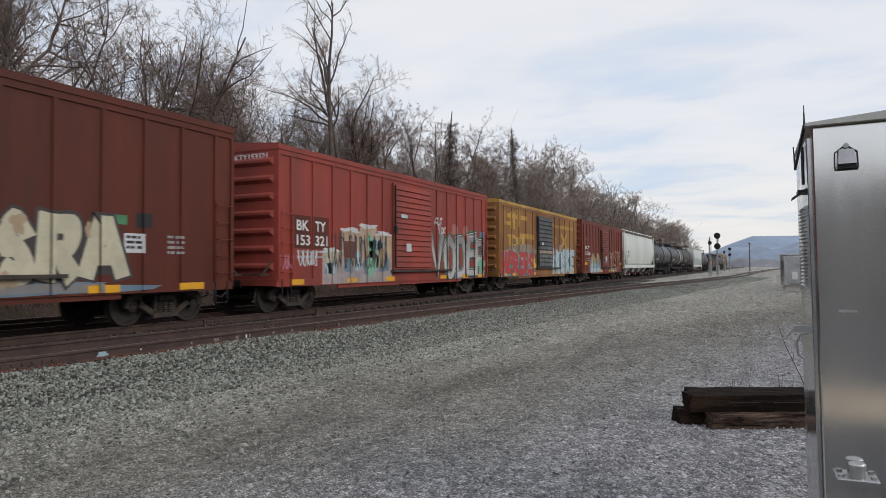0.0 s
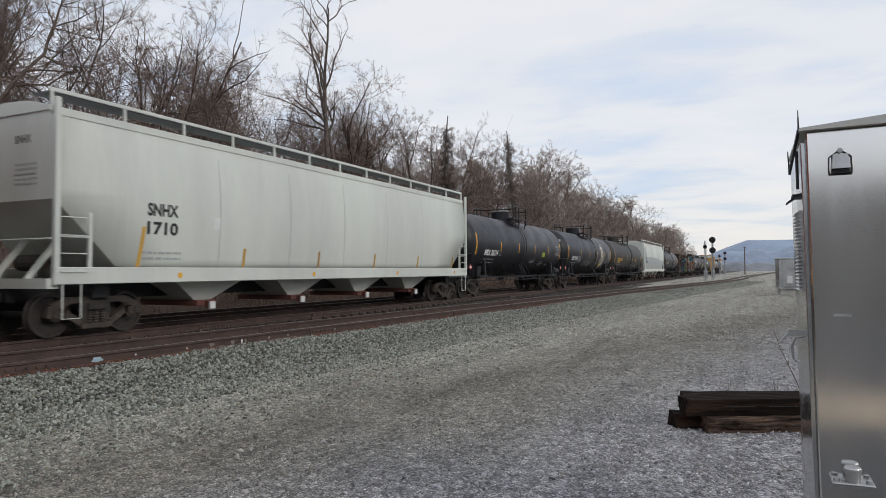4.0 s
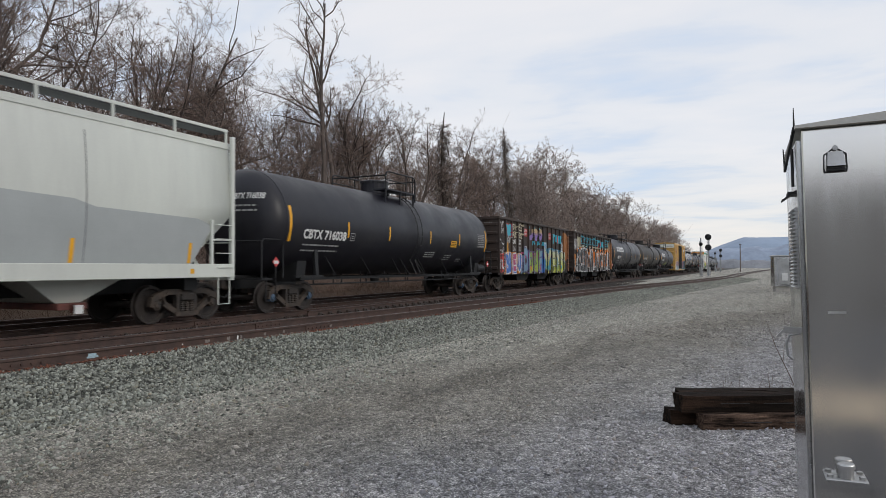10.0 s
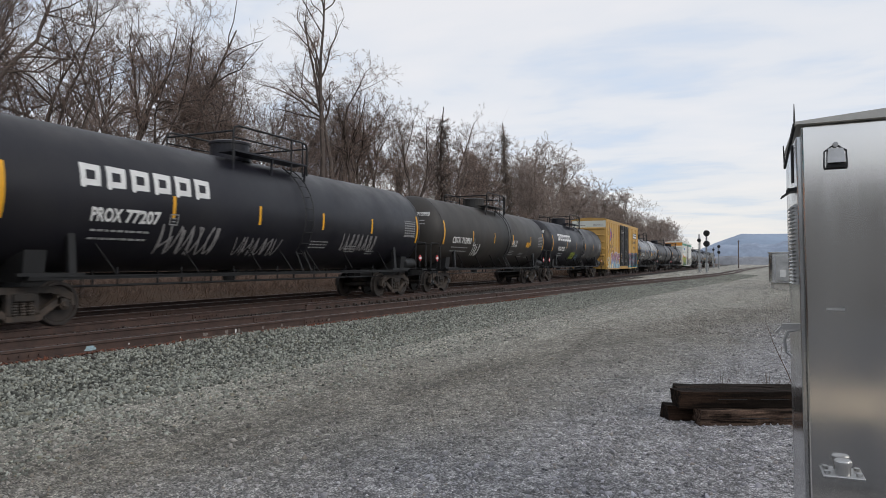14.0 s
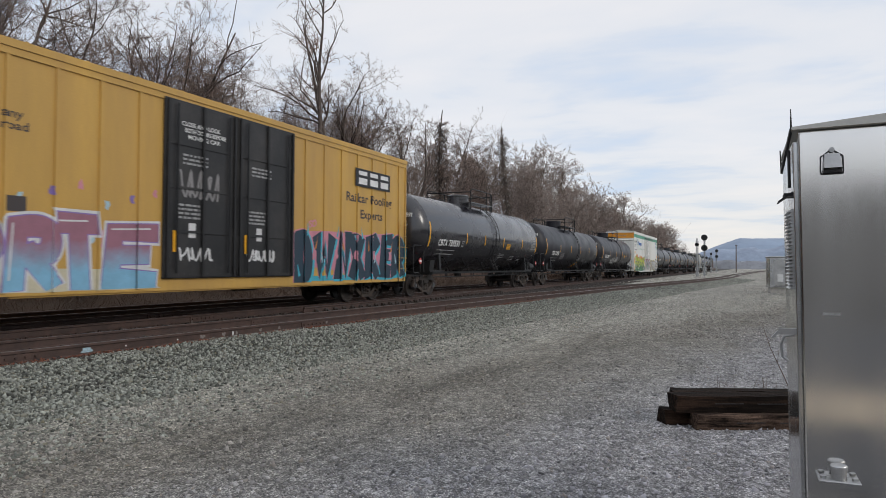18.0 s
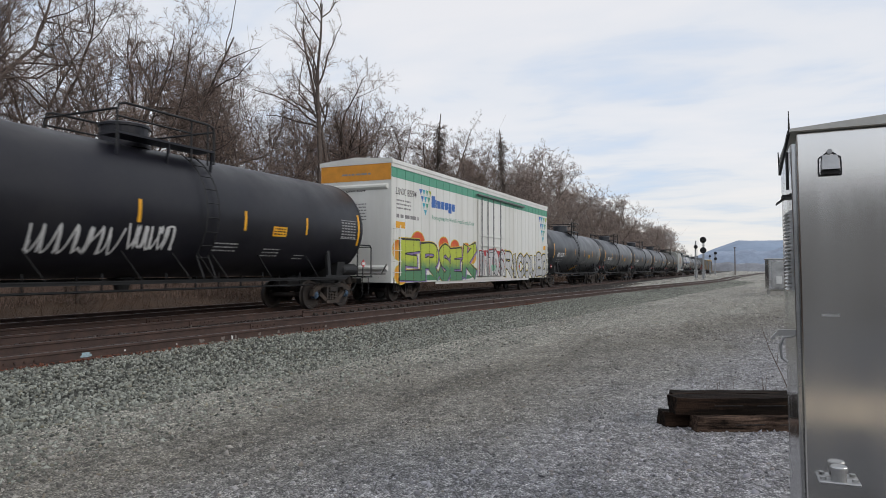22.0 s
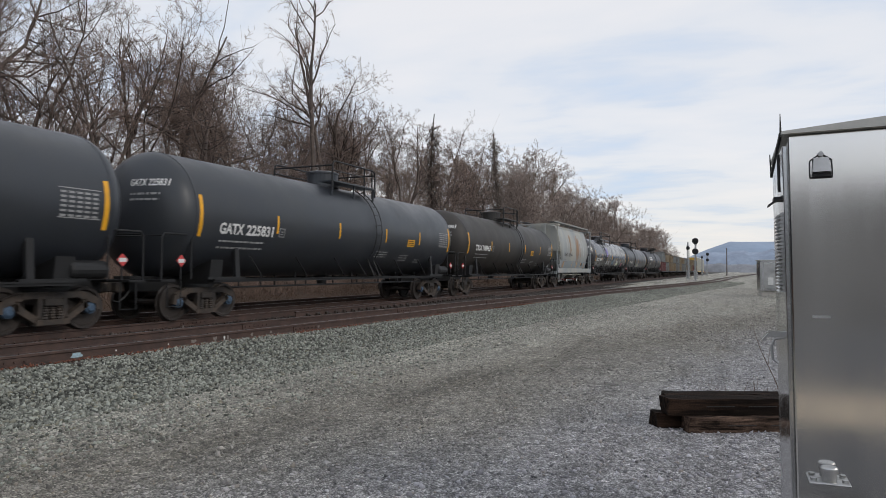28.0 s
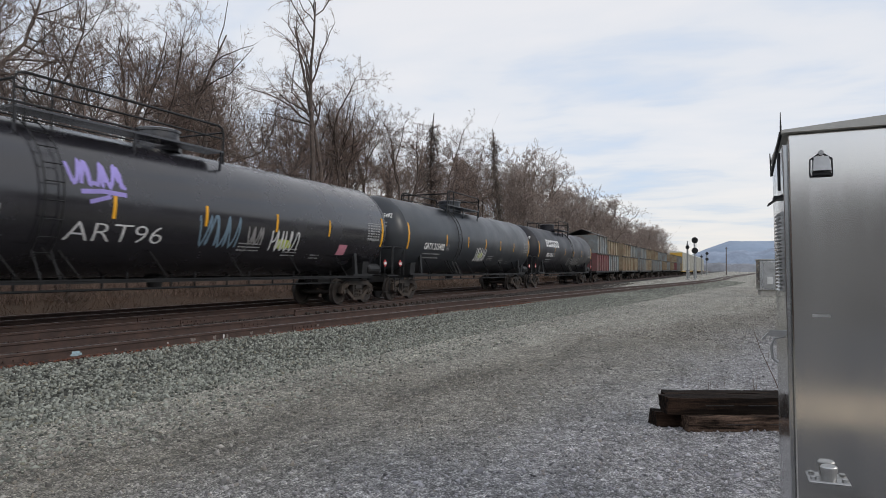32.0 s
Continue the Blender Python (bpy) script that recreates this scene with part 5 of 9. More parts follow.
# thin weeds by the stack of sleepers
rnd = random.Random(5)
for k in range(9):
    x, y = -0.35 + 0.16 * k + rnd.uniform(-0.05, 0.05), 8.75 + 0.07 * k + rnd.uniform(-0.1, 0.1)
    t = thing("weed", "dead thin-stemmed weed in the gravel", "weed", group="weeds behind the sleepers", at=pose(x, y, ground_z(x, y)))
    for j in range(4):
        bm = bmesh.new()
        a = rnd.uniform(0, 6.28)
        h = rnd.uniform(0.15, 0.42)
        rod(bm, [(0, 0, 0), (0.03 * math.cos(a), 0.03 * math.sin(a), h * 0.5), (0.1 * math.cos(a), 0.1 * math.sin(a), h)], [0.003, 0.0025, 0.001], 4)
        part("stem", bm, M["brush"], t)
t = thing("weed", "tall dead weed leaning beside the steel cabinet", "weed", group="weeds behind the sleepers", at=pose(0.52, 9.1, 0))
bm = bmesh.new()
rod(bm, [(0.0, 0, 0), (-0.12, 0.0, 0.35), (-0.28, 0.05, 0.72), (-0.36, 0.1, 0.98)], [0.006, 0.005, 0.004, 0.002], 5)
part("stem", bm, M["brush"], t)
bm = bmesh.new()
rod(bm, [(-0.2, 0.02, 0.55), (-0.18, 0.05, 0.75)], [0.003, 0.001], 4)
part("stem", bm, M["brush"], t)

# ---- rolling stock: car space has y along the track, z from the rail head, +x towards the yard ----
def wheelset_build(bm):
    for s in (-1, 1):
        prof = [(0.0, -0.05), (0.12, -0.05), (0.14, -0.02), (0.36, -0.015), (0.39, -0.06), (0.452, -0.06), (0.457, 0.04), (0.475, 0.055), (0.482, 0.075), (0.40, 0.08), (0.37, 0.03), (0.15, 0.03), (0.13, 0.09), (0.0, 0.09)]
        lathe(bm, prof, 28, pose(0.79 * s, 0, 0, 0, -90 * s, 0))
    rod(bm, [(-1.05, 0, 0), (1.05, 0, 0)], 0.08, 10)
    for a in range(3):
        c, q = 0.26 * math.cos(a * 2.1), 0.26 * math.sin(a * 2.1)
        box(bm, 0.800, 0.812, c - 0.035, c + 0.035, q - 0.012, q + 0.012)


wheel_me = plain_mesh("wheelset", wheelset_build, M["wheel_iron"])


def frame_build(bm):
    th = 0.14
    for s in (-1, 1):
        bar(bm, (0, s * 0.60, 0.76), (0, s * 1.00, 0.62), th, 0.15)
        bar(bm, (0, s * 0.30, 0.24), (0, s * 0.80, 0.56), th, 0.13)
        bar(bm, (0, s * 0.27, 0.22), (0, s * 0.27, 0.74), th, 0.10, (0, 1, 0))
        bar(bm, (0, s * 1.02, 0.66), (0, s * 1.06, 0.42), th, 0.09, (0, 1, 0))
        bar(bm, (0, s * 0.74, 0.66), (0, s * 0.74, 0.46), th, 0.08, (0, 1, 0))
    bar(bm, (0, -0.64, 0.76), (0, 0.64, 0.76), th + 0.02, 0.13)
    bar(bm, (0, -0.36, 0.215), (0, 0.36, 0.215), th + 0.06, 0.11)


frame_me = plain_mesh("side_frame", frame_build, M["truck_iron"])


def spring_build(bm):
    for y in (-0.155, 0.0, 0.155):
        for x in (-0.06, 0.06):
            prof = []
            for i in range(5):
                prof += [(0.052, 0.27 + 0.054 * i), (0.068, 0.297 + 0.054 * i)]
            lathe(bm, [(0, 0.27)] + prof + [(0, 0.54)], 6, pose(x, y, 0))


spring_me = plain_mesh("spring_nest", spring_build, M["truck_iron"])
bolster_me = plain_mesh("bolster", lambda bm: (box(bm, -1.12, 1.12, -0.2, 0.2, 0.54, 0.70, bevel=0.02), box(bm, -0.35, 0.35, -0.25, 0.25, 0.70, 0.80)), M["truck_iron"])
cap_me = {c: plain_mesh("bearing_cap", lambda bm: (lathe(bm, [(0.0, -0.12), (0.125, -0.12), (0.125, 0.02), (0.085, 0.03), (0.085, 0.06), (0.06, 0.07), (0, 0.07)], 16, pose(0, 0, 0, 0, 90)),
                                                  [lathe(bm, [(0, 0), (0.016, 0), (0.016, 0.02), (0, 0.02)], 6, pose(0.06, 0.045 * math.cos(a), 0.045 * math.sin(a), 0, 90)) for a in (0.5, 2.6, 4.7)]), M[c]) for c in ("truck_iron", "cap_grey", "cap_blue")}
coupler_me = plain_mesh("coupler", lambda bm: (box(bm, -0.09, 0.09, 0.0, 0.62, 0.76, 0.94, bevel=0.02), box(bm, -0.16, 0.12, 0.55, 0.80, 0.72, 1.0, bevel=0.04), box(bm, 0.06, 0.17, 0.62, 0.86, 0.74, 0.98, bevel=0.03)), M["truck_iron"])
hose_me = plain_mesh("air_hose", lambda bm: rod(bm, [(-0.3, 0.55, 0.8), (-0.3, 0.7, 0.62), (-0.27, 0.85, 0.5), (-0.2, 0.98, 0.55)], 0.025, 6), M["black_iron"])
WHEELS = []


def running_gear(car, tc, overhang, cap="truck_iron"):
    """Two trucks, two couplers and the air hoses. overhang: from truck centre to the striker."""
    for s in (-1, 1):
        truck = part("truck", bolster_me, None, car, "cast iron three-piece truck")
        truck.location = (0, s * tc / 2, 0)
        for x in (-1, 1):
            f = part("side_frame", frame_me, None, truck)
            f.location = (x * 1.0, 0, 0)
            g = part("spring_nest", spring_me, None, truck)
            g.location = (x * 1.0, 0, 0)
            for y in (-0.889, 0.889):
                c = part("bearing_cap", cap_me[cap], None, truck)
                c.matrix_basis = pose(x * 1.02, y, 0.457, 0, 0, 0 if x > 0 else 180)
        for y in (-0.889, 0.889):
            w = part("wheelset", wheel_me, None, truck, "rusty steel wheelset")
            w.location = (0, y, 0.457)
            WHEELS.append((w, car, y))
        k = part("coupler", coupler_me, None, car)
        k.matrix_basis = pose(0, s * (tc / 2 + overhang - 0.28), 0, 0, 0, 0 if s > 0 else 180)
        h = part("air_hose", hose_me, None, car)
        h.matrix_basis = pose(0, s * (tc / 2 + overhang - 0.28), 0, 0, 0, 0 if s > 0 else 180)


def ladder(parent, mat, x, y0, y1, zs, name="ladder", out=0.09, upright=True):
    bm = bmesh.new()
    s = 1 if x > 0 else -1
    for z in zs:
        rod(bm, [(x, y0, z), (x + s * out, y0, z), (x + s * out, y1, z), (x, y1, z)], 0.013, 5)
    if upright:
        for y in (y0, y1):
            bar(bm, (x + s * out * 0.6, y, zs[0] - 0.15), (x + s * out * 0.6, y, zs[-1] + 0.15), 0.05, 0.012, (1, 0, 0))
    return part(name, bm, mat, parent)


def step(parent, mat, x, y, z0=0.42, z1=1.0):
    bm = bmesh.new()
    rod(bm, [(x, y - 0.2, z1), (x, y - 0.2, z0), (x, y + 0.2, z0), (x, y + 0.2, z1)], 0.018, 5)
    part("stirrup_step", bm, mat, parent)


# ---- boxcars ----
def boxcar(tc, over, H, col, rib_col, n_ribs, door, label, floor=0.98, W=3.22, door_col=None, end_ribs=7, roof_col=None, rib_h=0.05, rib_w=0.09, sill=0.66, name="boxcar", draft=0.2, skirt=0.77, end_top=0.95):
    t = thing(name, label, "boxcar", group="freight train")
    L = tc + 2 * over
    h, x = L / 2, W / 2
    bm = bmesh.new()
    box(bm, -x, x, -h, h, floor, H - 0.22)
    body = part("body", bm, M[col], t)
    bm = bmesh.new()
    v = []
    for y in (-h - 0.02, h + 0.02):
        v.append([bm.verts.new(p) for p in ((-x - 0.06, y, H - 0.26), (x + 0.06, y, H - 0.26), (x + 0.06, y, H - 0.11), (x * 0.6, y, H - 0.04), (0, y, H), (-x * 0.6, y, H - 0.04), (-x - 0.06, y, H - 0.11))])
    for k in range(7):
        bm.faces.new((v[0][k], v[0][(k + 1) % 7], v[1][(k + 1) % 7], v[1][k]))
    bm.faces.new(v[0][::-1])
    bm.faces.new(v[1])
    roof = part("roof", bm, M[roof_col or col], t)
    nr = int(L / 1.2)
    bm = bmesh.new()
    for k in range(nr + 1):
        y = -h + 0.1 + (L - 0.2) * k / nr
        for s in (-1, 1):
            bar(bm, (s * (x + 0.03), y, H - 0.11), (s * 0.02, y, H + 0.02), 0.07, 0.05)
    part("roof_seam", bm, M[roof_col or col], roof)
    bm = bmesh.new()
    for s in (-1, 1):
        box(bm, s * x - 0.0 if s > 0 else s * x - 0.035, s * x + 0.035 if s > 0 else s * x, -h, h, H - 0.40, H - 0.262)
    part("top_chord", bm, M[col], body)
    for s in (-1, 1):
        bm = bmesh.new()
        a, b = (x - 0.03, x + 0.002) if s > 0 else (-x - 0.002, -x + 0.03)
        box(bm, a, b, -h, h, skirt, floor + 0.12)
        part("side_sill", bm, M[col], body)
        bm = bmesh.new()
        box(bm, a - 0.04 * s, b - 0.04 * s, -tc / 2 + 1.6, tc / 2 - 1.6, sill, skirt + 0.01)
        part("side_girder", bm, M[col], body)
        bm = bmesh.new()
        y0, y1 = (h - 0.04, h) if s > 0 else (-h, -h + 0.04)
        box(bm, -x + 0.03, x - 0.03, y0, y1, skirt + 0.02, floor - 0.002)
        part("end_sill", bm, M[col], body)
    d0, d1 = door[0], door[1]
    ribs = []
    ys = []
    for k in range(n_ribs):
        f = (k + 0.5) / n_ribs
        ys.append(-h + 0.10 + (d0 + h - 0.2) * f)
        ys.append(d1 + 0.10 + (h - d1 - 0.2) * f)
    for y in ys + [-h + 0.05, h - 0.05]:
        ribs.append((y - rib_w / 2, y + rib_w / 2, rib_h))
    for y in ys + [-h + 0.05, h - 0.05]:
        for s in (-1, 1):
            bm = bmesh.new()
            a, b = (x, x + rib_h) if s > 0 else (-x - rib_h, -x)
            box(bm, a, b, y - rib_w / 2, y + rib_w / 2, skirt + 0.22, H - 0.40)
            part("side_post", bm, M[rib_col], body)
    # ends with pressed ribs
    for s in (-1, 1):
        for k in range(end_ribs):
            z = floor + 0.35 + (H - floor - end_top) * k / (end_ribs - 1)
            bm = bmesh.new()
            a = 0.12
            y = s * h
            q = [bm.verts.new(p) for p in ((-x + 0.12, y, z - a), (x - 0.12, y, z - a), (x - 0.12, y, z + a), (-x + 0.12, y, z + a), (-x + 0.2, y + s * 0.08, z - 0.02), (x - 0.2, y + s * 0.08, z - 0.02), (x - 0.2, y + s * 0.08, z + 0.05), (-x + 0.2, y + s * 0.08, z + 0.05))]
            for f in ((4, 5, 6, 7), (0, 1, 5, 4), (1, 2, 6, 5), (2, 3, 7, 6), (3, 0, 4, 7)):
                bm.faces.new([q[i] for i in (f if s < 0 else f[::-1])])
            part("end_rib", bm, M[col], body)
    # ladders, grab irons and steps
    for s in (-1, 1):
        zs = [floor + 0.2 + 0.42 * k for k in range(5)]
        ladder(t, M[col], x + 0.0, s * (h - 0.62) - 0.0, s * (h - 0.12), zs, out=0.12)
        ladder(t, M[col], -x, s * (h - 0.62), s * (h - 0.12), zs, out=0.12)
        step(t, M["black_iron"], x + 0.02, s * (h - 0.4), 0.45, floor)
        step(t, M["black_iron"], -x - 0.02, s * (h - 0.4), 0.45, floor)
        bm = bmesh.new()
        box(bm, -x + 0.1, x - 0.1, s * (h + 0.35) - 0.25, s * (h + 0.35) + 0.1, floor + 0.12, floor + 0.16)
        for xx in (-x + 0.2, x - 0.2):
            bar(bm, (xx, s * h, floor + 0.5), (xx, s * (h + 0.4), floor + 0.12), 0.04, 0.04)
        part("crossover_platform", bm, M["truck_iron"], t)
    bm = bmesh.new()
    box(bm, -0.3, 0.3, -h - 0.05, h + 0.05, 0.74, floor - 0.03)
    for y in (-tc / 2, tc / 2):
        box(bm, -1.35, 1.35, y - 0.2, y + 0.2, 0.81, floor - 0.03)
    part("underframe", bm, M["black_iron"], t)
    bm = bmesh.new()
    lathe(bm, [(0, -0.5), (0.2, -0.45), (0.2, 0.45), (0, 0.5)], 12, pose(0.5, 1.6, 0.75, 90))
    part("air_reservoir", bm, M["black_iron"], t)
    running_gear(t, tc, over + draft)
    return t, body, ribs, x, h


def sliding_door(body, x, d0, d1, z0, z1, col, n=15, proud=0.09, name="sliding_door", worn=()):
    bm = bmesh.new()
    box(bm, x + 0.02, x + proud, d0, d1, z0, z1)
    door = part(name, bm, M[col], body, "ribbed sliding door")
    step_z = (z1 - z0 - 0.1) / n
    for k in range(n):
        z = z0 + 0.05 + step_z * (k + 0.5)
        bm = bmesh.new()
        q = [bm.verts.new(p) for p in ((x + proud, d0 + 0.08, z - step_z * 0.42), (x + proud, d1 - 0.08, z - step_z * 0.42), (x + proud, d1 - 0.08, z + step_z * 0.42), (x + proud, d0 + 0.08, z + step_z * 0.42), (x + proud + 0.045, d0 + 0.14, z - step_z * 0.3), (x + proud + 0.045, d1 - 0.14, z - step_z * 0.3), (x + proud + 0.02, d1 - 0.14, z + step_z * 0.35), (x + proud + 0.02, d0 + 0.14, z + step_z * 0.35))]
        for f in ((4, 5, 6, 7), (0, 1, 5, 4), (1, 2, 6, 5), (2, 3, 7, 6), (3, 0, 4, 7)):
            bm.faces.new([q[i] for i in f])
        part("door_rib", bm, M[worn[k] if k < len(worn) else col], door)
    bm = bmesh.new()
    bar(bm, (x + proud + 0.05, d0 + 0.05, z0 + 0.1), (x + proud + 0.05, d0 + 0.05, z1 - 0.1), 0.04, 0.05, (1, 0, 0))
    box(bm, x + proud + 0.02, x + proud + 0.12, d0 - 0.02, d0 + 0.1, (z0 + z1) / 2 - 0.25, (z0 + z1) / 2)
    part("door_latch", bm, M["black_iron"], door, "dark steel latch bar")
    bm = bmesh.new()
    box(bm, x + 0.0, x + 0.14, d0 - 0.1, d1 + 1.9, z0 - 0.09, z0 - 0.015)
    part("door_track", bm, M["truck_iron"], body)
    return door


# ---- tank cars ----
def tank_car(tc, col, label, R=1.62, zc=2.70, over=1.72, cap="truck_iron", dome=-0.5, ladder_y=0.8, mark="", mark_col="white_mark", mark_at=(-6.8, 2.20), mark_w=2.1, stripes=(-4.4, -1.3, 1.7, 4.7), notice=3.4, placards=True, panel=False, seed=1):
    t = thing("tank_car", label, "tank car", group="freight train")
    h = tc / 2 + over
    hd = 0.80
    prof = []
    for i in range(11):
        a = math.pi / 2 * i / 10
        prof.append((R * math.sin(a), -h + hd * (1 - math.cos(a))))
    prof += [(R, 0.0)] + [(r, -z) for r, z in prof[::-1]]
    bm = bmesh.new()
    lathe(bm, prof, 56, pose(0, 0, zc, 90))
    shell = part("shell", bm, M[col], t, smooth=True)
    for y in (-h + hd, h - hd):
        bm = bmesh.new()
        lathe(bm, [(R, -0.03), (R + 0.006, -0.03), (R + 0.006, 0.03), (R, 0.03)], 56, pose(0, y, zc, 90))
        part("weld_band", bm, M[col], shell)
    # manway and fittings housing
    bm = bmesh.new()
    lathe(bm, [(0, 0), (0.62, 0), (0.62, 0.10), (0.56, 0.10), (0.56, 0.50), (0.60, 0.50), (0.60, 0.56), (0.5, 0.60), (0, 0.61)], 24, pose(0, dome, zc + R - 0.08))
    d_ = part("manway_dome", bm, M[col], t, "round fittings dome")
    if dome is not None:
        p0, p1 = min(dome - 1.2, ladder_y - 0.5), max(dome + 1.1, ladder_y + 0.5)
        zt = zc + R + 0.05
        pf = None
        for s in (-1, 1):
            bm = bmesh.new()
            box(bm, s * 0.95 - 0.30, s * 0.95 + 0.30, p0, p1, zt - 0.05, zt)
            for y in (p0 + 0.05, (p0 + p1) / 2, p1 - 0.05):
                bar(bm, (s * 1.2, y, zt - 0.03), (s * 1.15, y, zc + math.sqrt(R * R - 1.15 ** 2) - 0.02), 0.05, 0.05)
            pf = part("platform", bm, M[col], t, "narrow grated walkway")
        for s in (-1, 1):
            bm = bmesh.new()
            xx = s * 1.22
            zr = zt + 0.66
            rod(bm, [(xx, p0, zt - 0.35), (xx, p0, zr - 0.2), (xx, p0 + 0.05, zr - 0.05), (xx, p0 + 0.2, zr), (xx, p1 - 0.2, zr), (xx, p1 - 0.05, zr - 0.05), (xx, p1, zr - 0.2), (xx, p1, zt - 0.35)], 0.03, 6)
            rod(bm, [(xx, p0, zt + 0.33), (xx, ladder_y - 0.3 if ladder_y > p0 + 0.8 else p1, zt + 0.33)], 0.024, 5)
            for yy in (ladder_y - 0.28, ladder_y + 0.28):
                rod(bm, [(xx, yy, zt - 0.4), (xx, yy, zr)], 0.026, 6)
            part("handrail", bm, M["black_iron"], pf)
        for y in (p0, p1):
            bm = bmesh.new()
            rod(bm, [(-1.22, y, zt + 0.5), (1.22, y, zt + 0.5)], 0.028, 6)
            part("end_rail", bm, M["black_iron"], pf)
        # ladder down the yard side and the far side
        for s in (-1, 1):
            ld = None
            for y in (ladder_y - 0.2, ladder_y + 0.2):
                pts = []
                for i in range(9):
                    a = radians(62 - 100 * i / 8)
                    pts.append((s * (R + 0.10) * math.cos(a), y, zc + (R + 0.10) * math.sin(a)))
                pts.append((s * (R + 0.02), y, 1.05))
                bm = bmesh.new()
                rod(bm, pts, 0.019, 4)
                ld = part("ladder", bm, M["black_iron"], t) if ld is None else (part("stile", bm, M["black_iron"], ld), ld)[1]
            for i in range(9):
                a = radians(56 - 96 * i / 8)
                q = (s * (R + 0.12) * math.cos(a), zc + (R + 0.12) * math.sin(a))
                bm = bmesh.new()
                rod(bm, [(q[0], ladder_y - 0.2, q[1]), (q[0], ladder_y + 0.2, q[1])], 0.013, 4)
                part("rung", bm, M["black_iron"], ld)
        bm = bmesh.new()
        for s in (-1, 1):
            for y in (ladder_y - 0.75, ladder_y + 0.55):
                bar(bm, (s * 1.22, y - 0.12, 1.72), (s * 1.47, y + 0.28, 1.04), 0.05, 0.02)
        part("ladder_brace", bm, M["black_iron"], t)
    # side running bar with braces
    for s in (-1, 1):
        bm = bmesh.new()
        box(bm, s * 1.50 - 0.035, s * 1.50 + 0.035, -tc / 2 - 0.2, tc / 2 + 0.2, 1.015, 1.045)
        box(bm, s * 1.50 - 0.006, s * 1.50 + 0.006, -tc / 2 - 0.2, tc / 2 + 0.2, 0.96, 1.015)
        sb = part("running_bar", bm, M["black_iron"], t)
        for k in range(6):
            y = -tc / 2 + 1.6 + (tc - 3.2) * k / 5
            bm = bmesh.new()
            bar(bm, (s * 1.30, y - 0.22, 1.70), (s * 1.49, y + 0.18, 1.03), 0.05, 0.016)
            part("bar_brace", bm, M["black_iron"], sb)
    # saddles, stub sills and bolsters
    for s in (-1, 1):
        bm = bmesh.new()
        y = s * tc / 2
        q = []
        for yy in (y - 0.22, y + 0.22):
            q.append([bm.verts.new(p) for p in ((-1.35, yy, 0.92), (1.35, yy, 0.92), (1.42, yy, 1.55), (1.0, yy, 1.40), (-1.0, yy, 1.40), (-1.42, yy, 1.55))])
        for k in range(6):
            bm.faces.new((q[0][k], q[0][(k + 1) % 6], q[1][(k + 1) % 6], q[1][k]))
        bm.faces.new(q[0][::-1])
        bm.faces.new(q[1])
        part("saddle", bm, M["black_iron"], t)
        bm = bmesh.new()
        e0, e1 = s * (tc / 2 - 1.4), s * (h + 0.02)
        box(bm, -0.28, 0.28, min(e0, e1), max(e0, e1), 0.74, 1.12)
        part("stub_sill", bm, M["black_iron"], t)
        # end platform, handrails and steps
        e = s * (h - 0.02)
        bm = bmesh.new()
        box(bm, -1.5, 1.5, e - 0.22, e + 0.22, 1.0, 1.05)
        plat = part("end_platform", bm, M["black_iron"], t)
        for xx in (-1.46, 1.46):
            bm = bmesh.new()
            rod(bm, [(xx, e - s * 0.75, 1.05), (xx, e - s * 0.75, 2.05), (xx, e - s * 0.65, 2.15), (xx, e + s * 0.10, 2.15), (xx, e + s * 0.18, 2.05), (xx, e + s * 0.18, 1.05)], 0.024, 6)
            part("grab_rail", bm, M["black_iron"], plat)
            bm = bmesh.new()
            rod(bm, [(xx, e + s * 0.0, 1.02), (xx, e + s * 0.0, 0.40), (xx, e - s * 0.42, 0.40), (xx, e - s * 0.42, 1.02)], 0.018, 5)
            part("stirrup_step", bm, M["black_iron"], plat)
        bm = bmesh.new()
        rod(bm, [(-1.46, e + s * 0.14, 2.1), (1.46, e + s * 0.14, 2.1)], 0.02, 6)
        part("cross_rail", bm, M["black_iron"], plat)
        bm = bmesh.new()
        bar(bm, (1.42, s * (tc / 2 - 0.75), 1.02), (1.35, s * (tc / 2 - 0.75), 1.95), 0.16, 0.10, (1, 0, 0))
        bar(bm, (1.45, s * (tc / 2 - 1.0), 1.07), (1.45, s * (tc / 2 + 0.4), 1.07), 0.10, 0.06)
        part("side_bracket", bm, M["black_iron"], t)
        if placards:
            bm = bmesh.new()
            y = s * (h - 0.42)
            k = 0.145
            q = [bm.verts.new(p) for p in ((1.50, y - k, 1.50), (1.50, y, 1.50 - k), (1.50, y + k, 1.50), (1.50, y, 1.50 + k), (1.475, y - k, 1.50), (1.475, y, 1.50 - k), (1.475, y + k, 1.50), (1.475, y, 1.50 + k))]
            for f in ((0, 1, 2, 3), (7, 6, 5, 4), (0, 4, 5, 1), (1, 5, 6, 2), (2, 6, 7, 3), (3, 7, 4, 0)):
                bm.faces.new([q[i] for i in f])
            pl = part("placard", bm, M["placard_red"], t, "red and white hazard diamond")
            bm = bmesh.new()
            flat(bm, y - 0.10, y + 0.10, 1.455, 1.545)
            lay("placard_band", bm, M["white_mark"], pl, 0, 0, side_surf(1.50, 0.003))
            bm = bmesh.new()
            bar(bm, (1.47, y, 1.05), (1.47, y, 1.36), 0.03, 0.03, (1, 0, 0))
            part("placard_post", bm, M["black_iron"], t)
    bm = bmesh.new()
